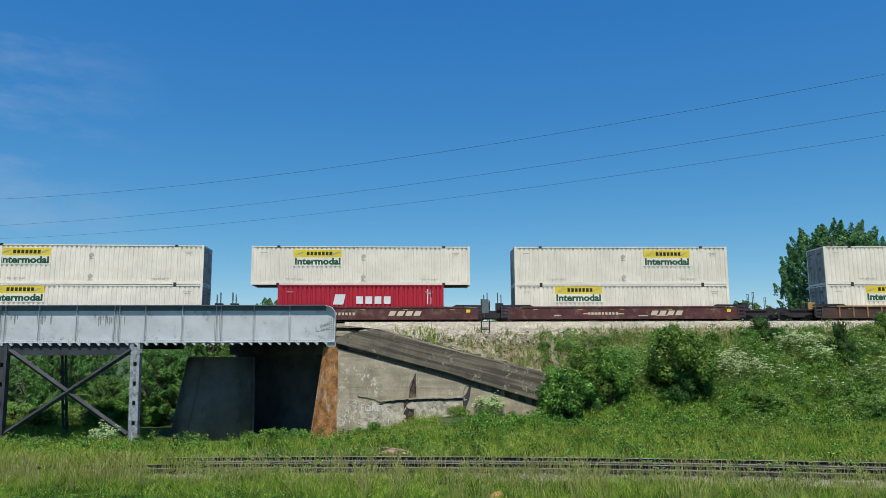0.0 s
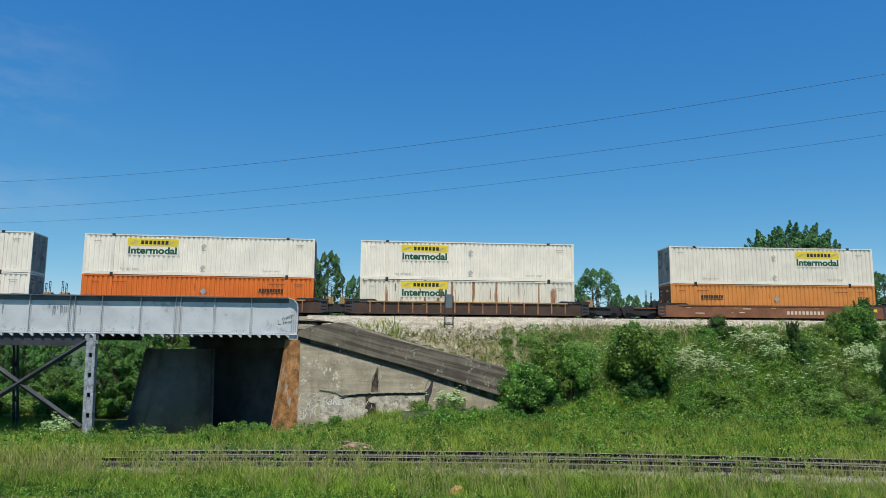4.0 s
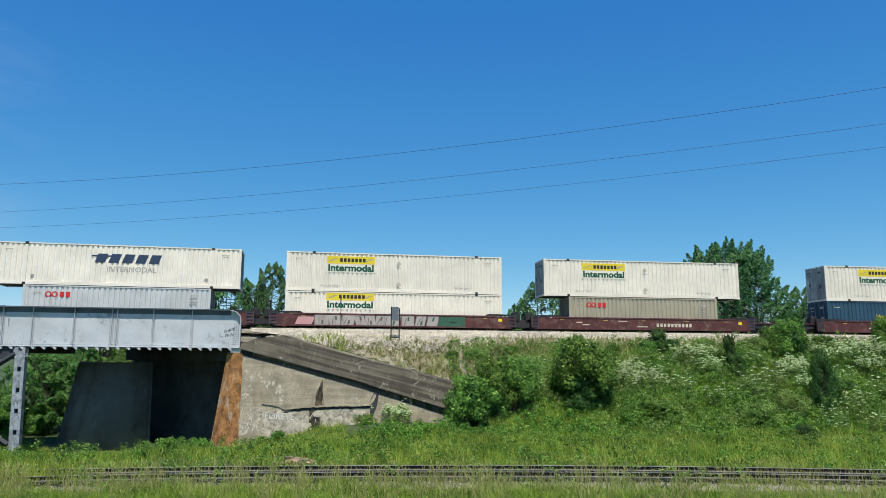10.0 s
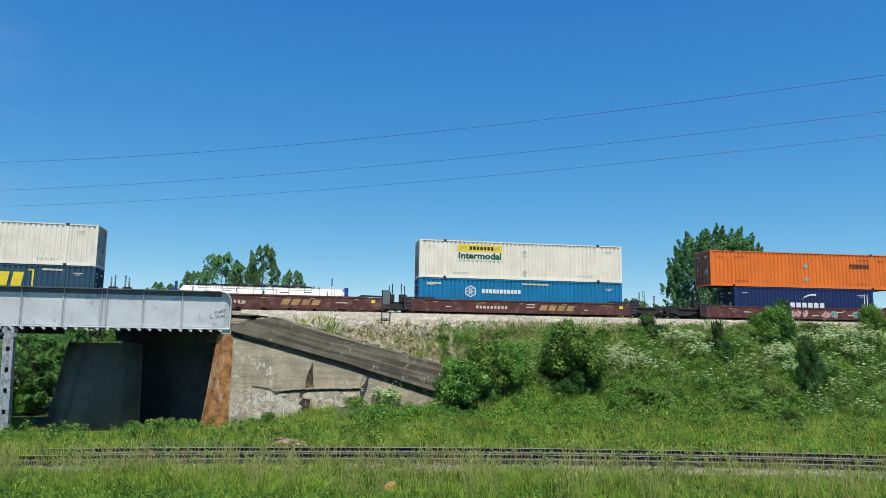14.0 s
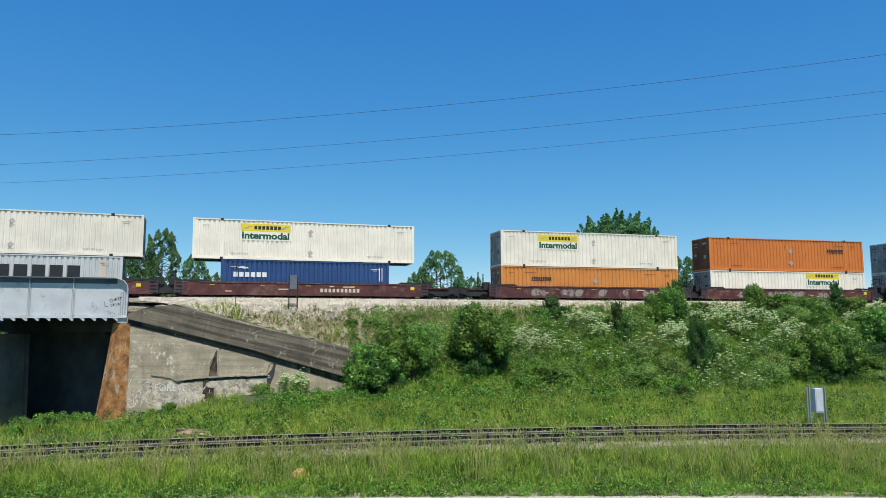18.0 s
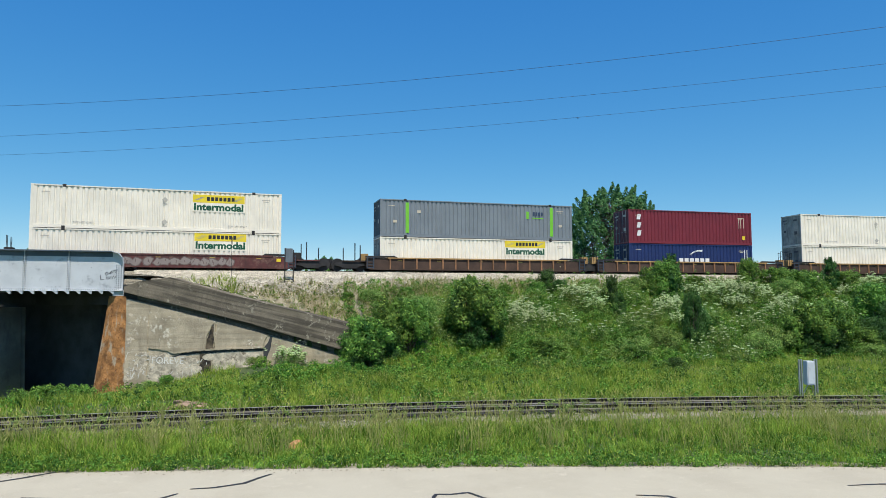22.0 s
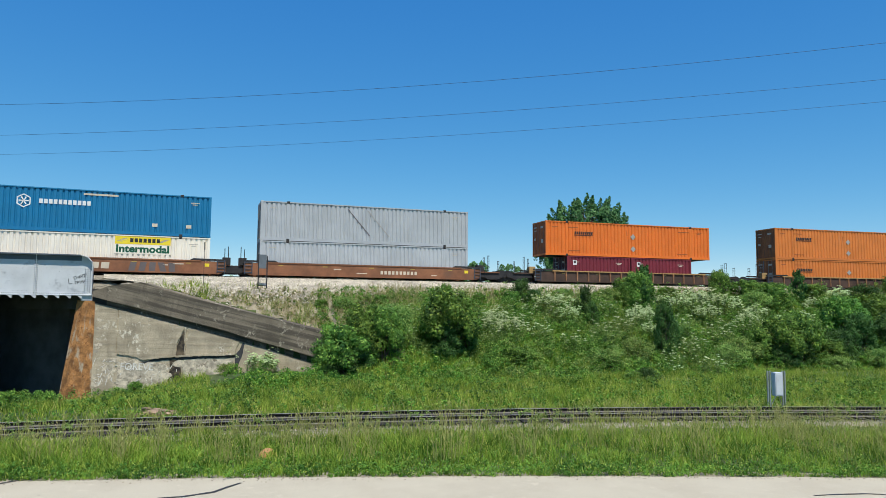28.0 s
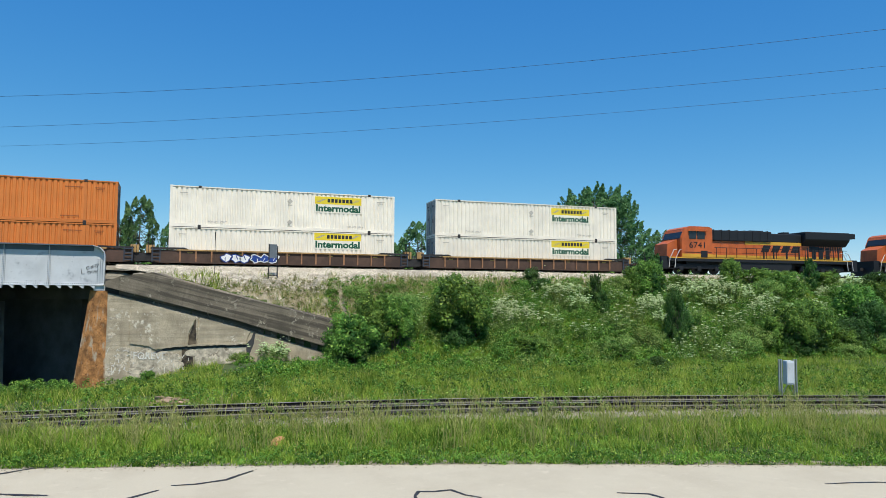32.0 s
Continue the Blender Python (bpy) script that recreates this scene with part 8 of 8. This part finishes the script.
    dry = rng.random(len(x)) < np.clip((z - 2.2) * 0.3 + 0.25 * (x < 14), 0.06, 0.9) * np.clip(1.25 - (x - 8) * 0.03, 0.25, 1)
    P = np.stack([x, y, z], -1)
    blades("slope_grass", P[~dry], 0.42, 0.043, M_GRASS_LOW, "rank green grass on the embankment", 0.4, 5, plain=True)
    blades("dry_slope_grass", P[dry], 0.3, 0.03, M_GRASS_DRY, "dry straw-coloured grass on the embankment", 0.8, 6, plain=True)
    x = rng.uniform(9, 62, 5200)
    y = rng.uniform(46.2, 48.6, len(x)) - 0.0042 * (x - 9) ** 1.2
    keep = np.sin(x * 1.3) * np.sin(x * 0.37 + 1) > -0.15
    blades("crest_grass", np.stack([x, y, height(x, y)], -1)[keep], 0.48, 0.024, M_GRASS_DRY, "pale dry seeding grass along the embankment crest", 0.35, 46)
    # under and beyond the bridge
    x, y = rng.uniform(-48, -7, 45000), rng.uniform(47, 66, 45000)
    z = height(x, y)
    keep = (z < 0.5) & ((y < 49.3) | (x < -17.5 - (y - 53) * 0.6))
    blades("bridge_grass", np.stack([x, y, z], -1)[keep], 0.55, 0.05, M_GRASS, "rank grass under the bridge", 0.4, 7, plain=True)
    # broad-leaved weeds
    def weeds(name, x, y, per, size, r, hgt, label, seed, mat=M_WEED):
        z = height(x, y)
        c = np.stack([x, y, z + hgt * rng.uniform(0.2, 1.0, len(x)), r * rng.uniform(0.6, 1.4, len(x))], -1)
        me = clumps_world(name, c, per, size, mat, seed)
        tagged(piece(name, me), label, "weeds", kind="stuff")
    def mounds(count, xr, yr, each, spread_, tall_lo, tall_hi):
        """Places gathered in mounds of their own height: x, y, height over the ground."""
        mx, my, mh = rng.uniform(*xr, count), rng.uniform(*yr, count), tall_lo + (tall_hi - tall_lo) * rng.random(count) ** 1.6
        k = np.repeat(np.arange(count), each)
        dx, dy = rng.normal(0, spread_, len(k)), rng.normal(0, spread_ * 0.8, len(k))
        up = mh[k] * np.exp(-(dx * dx + dy * dy) / (2.2 * spread_ ** 2)) * rng.uniform(0.55, 1.0, len(k))
        return mx[k] + dx, my[k] + dy, up

    def mound_weeds(name, spots, per, size, r, label, seed, mat, keep):
        ok = keep(*spots)
        x, y, up = (v[ok] for v in spots)
        c = np.stack([x, y, height(x, y) + up, r * rng.uniform(0.6, 1.4, len(x))], -1)
        tagged(piece(name, clumps_world(name, c, per, size, mat, seed)), label, "weeds", kind="stuff")

    def on_bank(x, y, up):
        return ((x > 8.6) | (y < 42)) & (y < 48.4) & (rng.random(len(x)) < np.clip(1.3 - (height(x, y) - 3.2) * 0.45, 0.05, 1))
    mound_weeds("embankment_weeds", mounds(1500, (3, 66), (35.5, 48), 9, 0.42, 0.15, 1.1), 22, 0.095, 0.2, "broad-leaved green weeds covering the embankment", 8, M_WEED, on_bank)
    mound_weeds("tall_undergrowth", mounds(330, (17, 66), (36.4, 45.5), 15, 0.45, 0.7, 2.0), 24, 0.09, 0.22, "tall mixed green undergrowth between the shrubs", 18, M_LEAF, lambda x, y, up: (y < 46) & (x > 17))
    mound_weeds("pale_undergrowth", mounds(330, (12, 66), (36.0, 46.5), 14, 0.42, 0.7, 1.9), 22, 0.08, 0.2, "pale green undergrowth between the shrubs", 28, M_LEAF_PALE, on_bank)
    x = rng.uniform(-30, 58, 1300)
    y = low_track_v(x) + 1.9 + rng.random(len(x)) ** 1.4 * 10
    weeds("meadow_weeds", x, y, 22, 0.085, 0.22, 0.4, "leafy weeds among the meadow grass", 9)
    x = rng.uniform(-2, 15, 1500)
    y = rng.uniform(43.5, 48.3, len(x))
    keep = ((x + 4.76) * 6.2 + (y - 49.5) * 13.06 > 12) & (height(x, y) > 2.0) & (rng.random(len(x)) < np.clip(0.15 + (48.3 - y) * 0.35, 0, 1))
    weeds("dry_bank_weeds", x[keep], y[keep], 26, 0.07, 0.2, 0.3, "dry brown and green weeds behind the coping", 23, M_GRASS_DRY)
    keep &= rng.random(len(x)) < 0.35
    weeds("bank_weeds", x[keep], y[keep] - 0.1, 24, 0.07, 0.2, 0.35, "small green weeds behind the coping", 24, M_WEED)
    x = rng.uniform(-30, 58, 420)
    y = low_track_v(x) + 2.6 + rng.random(len(x)) * 9
    weeds("meadow_nettles", np.repeat(x, 4) + rng.normal(0, 0.25, len(x) * 4), np.repeat(y, 4) + rng.normal(0, 0.25, len(x) * 4), 24, 0.085, 0.2, 0.75, "dark green nettle clumps in the meadow", 19, M_LEAF)
    x = rng.uniform(-24, 38, 3800)
    y = road_edge_v(x) + 0.05 + rng.random(len(x)) ** 2.2 * 4.5 + 0.08 * np.sin(x * 3.1)
    weeds("roadside_weeds", x, y, 26, 0.05, 0.13, 0.22, "leafy green weeds at the road's edge", 10)
    x = rng.uniform(-24, 38, 100)
    y = low_track_v(x) - rng.uniform(1.1, 2.6, len(x))
    weeds("tall_weeds", np.repeat(x, 5) + rng.normal(0, 0.18, 500), np.repeat(y, 5), 22, 0.055, 0.13, 0.75, "tall yellow-green weeds beside the rails", 13, M_LEAF_PALE)
    # rank growth on the far shoulder of the main line
    along = rng.uniform(-4, 75, 2600)
    off = rng.uniform(-7.4, -4.6, len(along))
    P = np.array([on_track(a, o)[:2] for a, o in zip(along, off)])
    c = np.stack([P[:, 0], P[:, 1], 5.7 + 1.6 * rng.random(len(along)) * (0.75 + 0.35 * np.sin(along * 0.9) * np.sin(along * 0.37)), rng.uniform(0.15, 0.32, len(along))], -1)
    tagged(piece("far_shoulder_weeds", clumps_world("far_shoulder_weeds", c, 16, 0.13, M_LEAF, 44)), "rank green weeds on the far shoulder of the main line", "weeds", kind="stuff")
    # loose flower heads round the flowering stands
    homes = np.array([(19.8, 41.6), (25.2, 44.9), (30.8, 41.9), (38.4, 43.8), (41, 41.8), (36, 44.4), (44.6, 41), (49, 43), (22, 43), (28.6, 44.4), (33.4, 42.4), (5.0, 44.2)])
    k = rng.integers(0, len(homes), 260)
    x, y = homes[k, 0] + rng.normal(0, 1.3, len(k)), homes[k, 1] + rng.normal(0, 0.8, len(k))
    c = np.stack([x, y, height(x, y) + rng.uniform(0.7, 1.6, len(x)), rng.uniform(0.05, 0.12, len(x))], -1)
    tagged(piece("wild_flowers", clumps_world("wild_flowers", c, 16, 0.06, M_FLOWER, 14, 0.3)), "flat white wild flower heads above the weeds", "flowers", kind="stuff")


def clumps_world(name, C, per, size, material, seed, squash=0.8):
    rng = np.random.default_rng(seed)
    idx = np.repeat(np.arange(len(C)), per)
    d = rng.normal(size=(len(idx), 3))
    d /= np.linalg.norm(d, axis=1)[:, None]
    P = C[idx, :3] + d * (C[idx, 3] * rng.random(len(idx)) ** 0.5)[:, None] * np.array([1, 1, squash])
    V = pointed_leaves(P, d, rng, size, 0.6, 0.3, 0.55)
    return np_mesh(name, V, np.arange(len(V)).reshape(-1, 3), material)


def stalks(name, x, y, tall, seed):
    """Thin grass stalks with pale seed heads."""
    rng = np.random.default_rng(seed)
    n = len(x)
    P = np.stack([x, y, np.full(n, 0.03)], -1)
    h = tall * rng.uniform(0.6, 1.25, n)
    th = rng.uniform(0, math.tau, n)
    top = P + np.stack([np.cos(th) * 0.2 * h, np.sin(th) * 0.2 * h, h], -1)
    w = np.array([0.0042, 0, 0])
    g = np.stack([np.cos(th) * 0.1, np.sin(th) * 0.06, np.full(n, 0.11)], -1)
    hw = np.stack([np.full(n, 0.013), np.zeros(n), np.zeros(n)], -1)
    V = np.stack([P - w, P + w, top + w, top - w, top - g * 0.3, top + hw + g * 0.3, top + g, top - hw + g * 0.3], 1).reshape(-1, 3)
    o = np.arange(n)[:, None] * 8
    me = np_mesh(name, V, np.concatenate([o + np.array([[0, 1, 2, 3]]), o + np.array([[4, 5, 6, 7]])]), M_SEED)
    tagged(piece(name, me), "pale seeding grass stalks above the green", "grass", kind="stuff")


shrubs()
trees()
grasses()


motions()
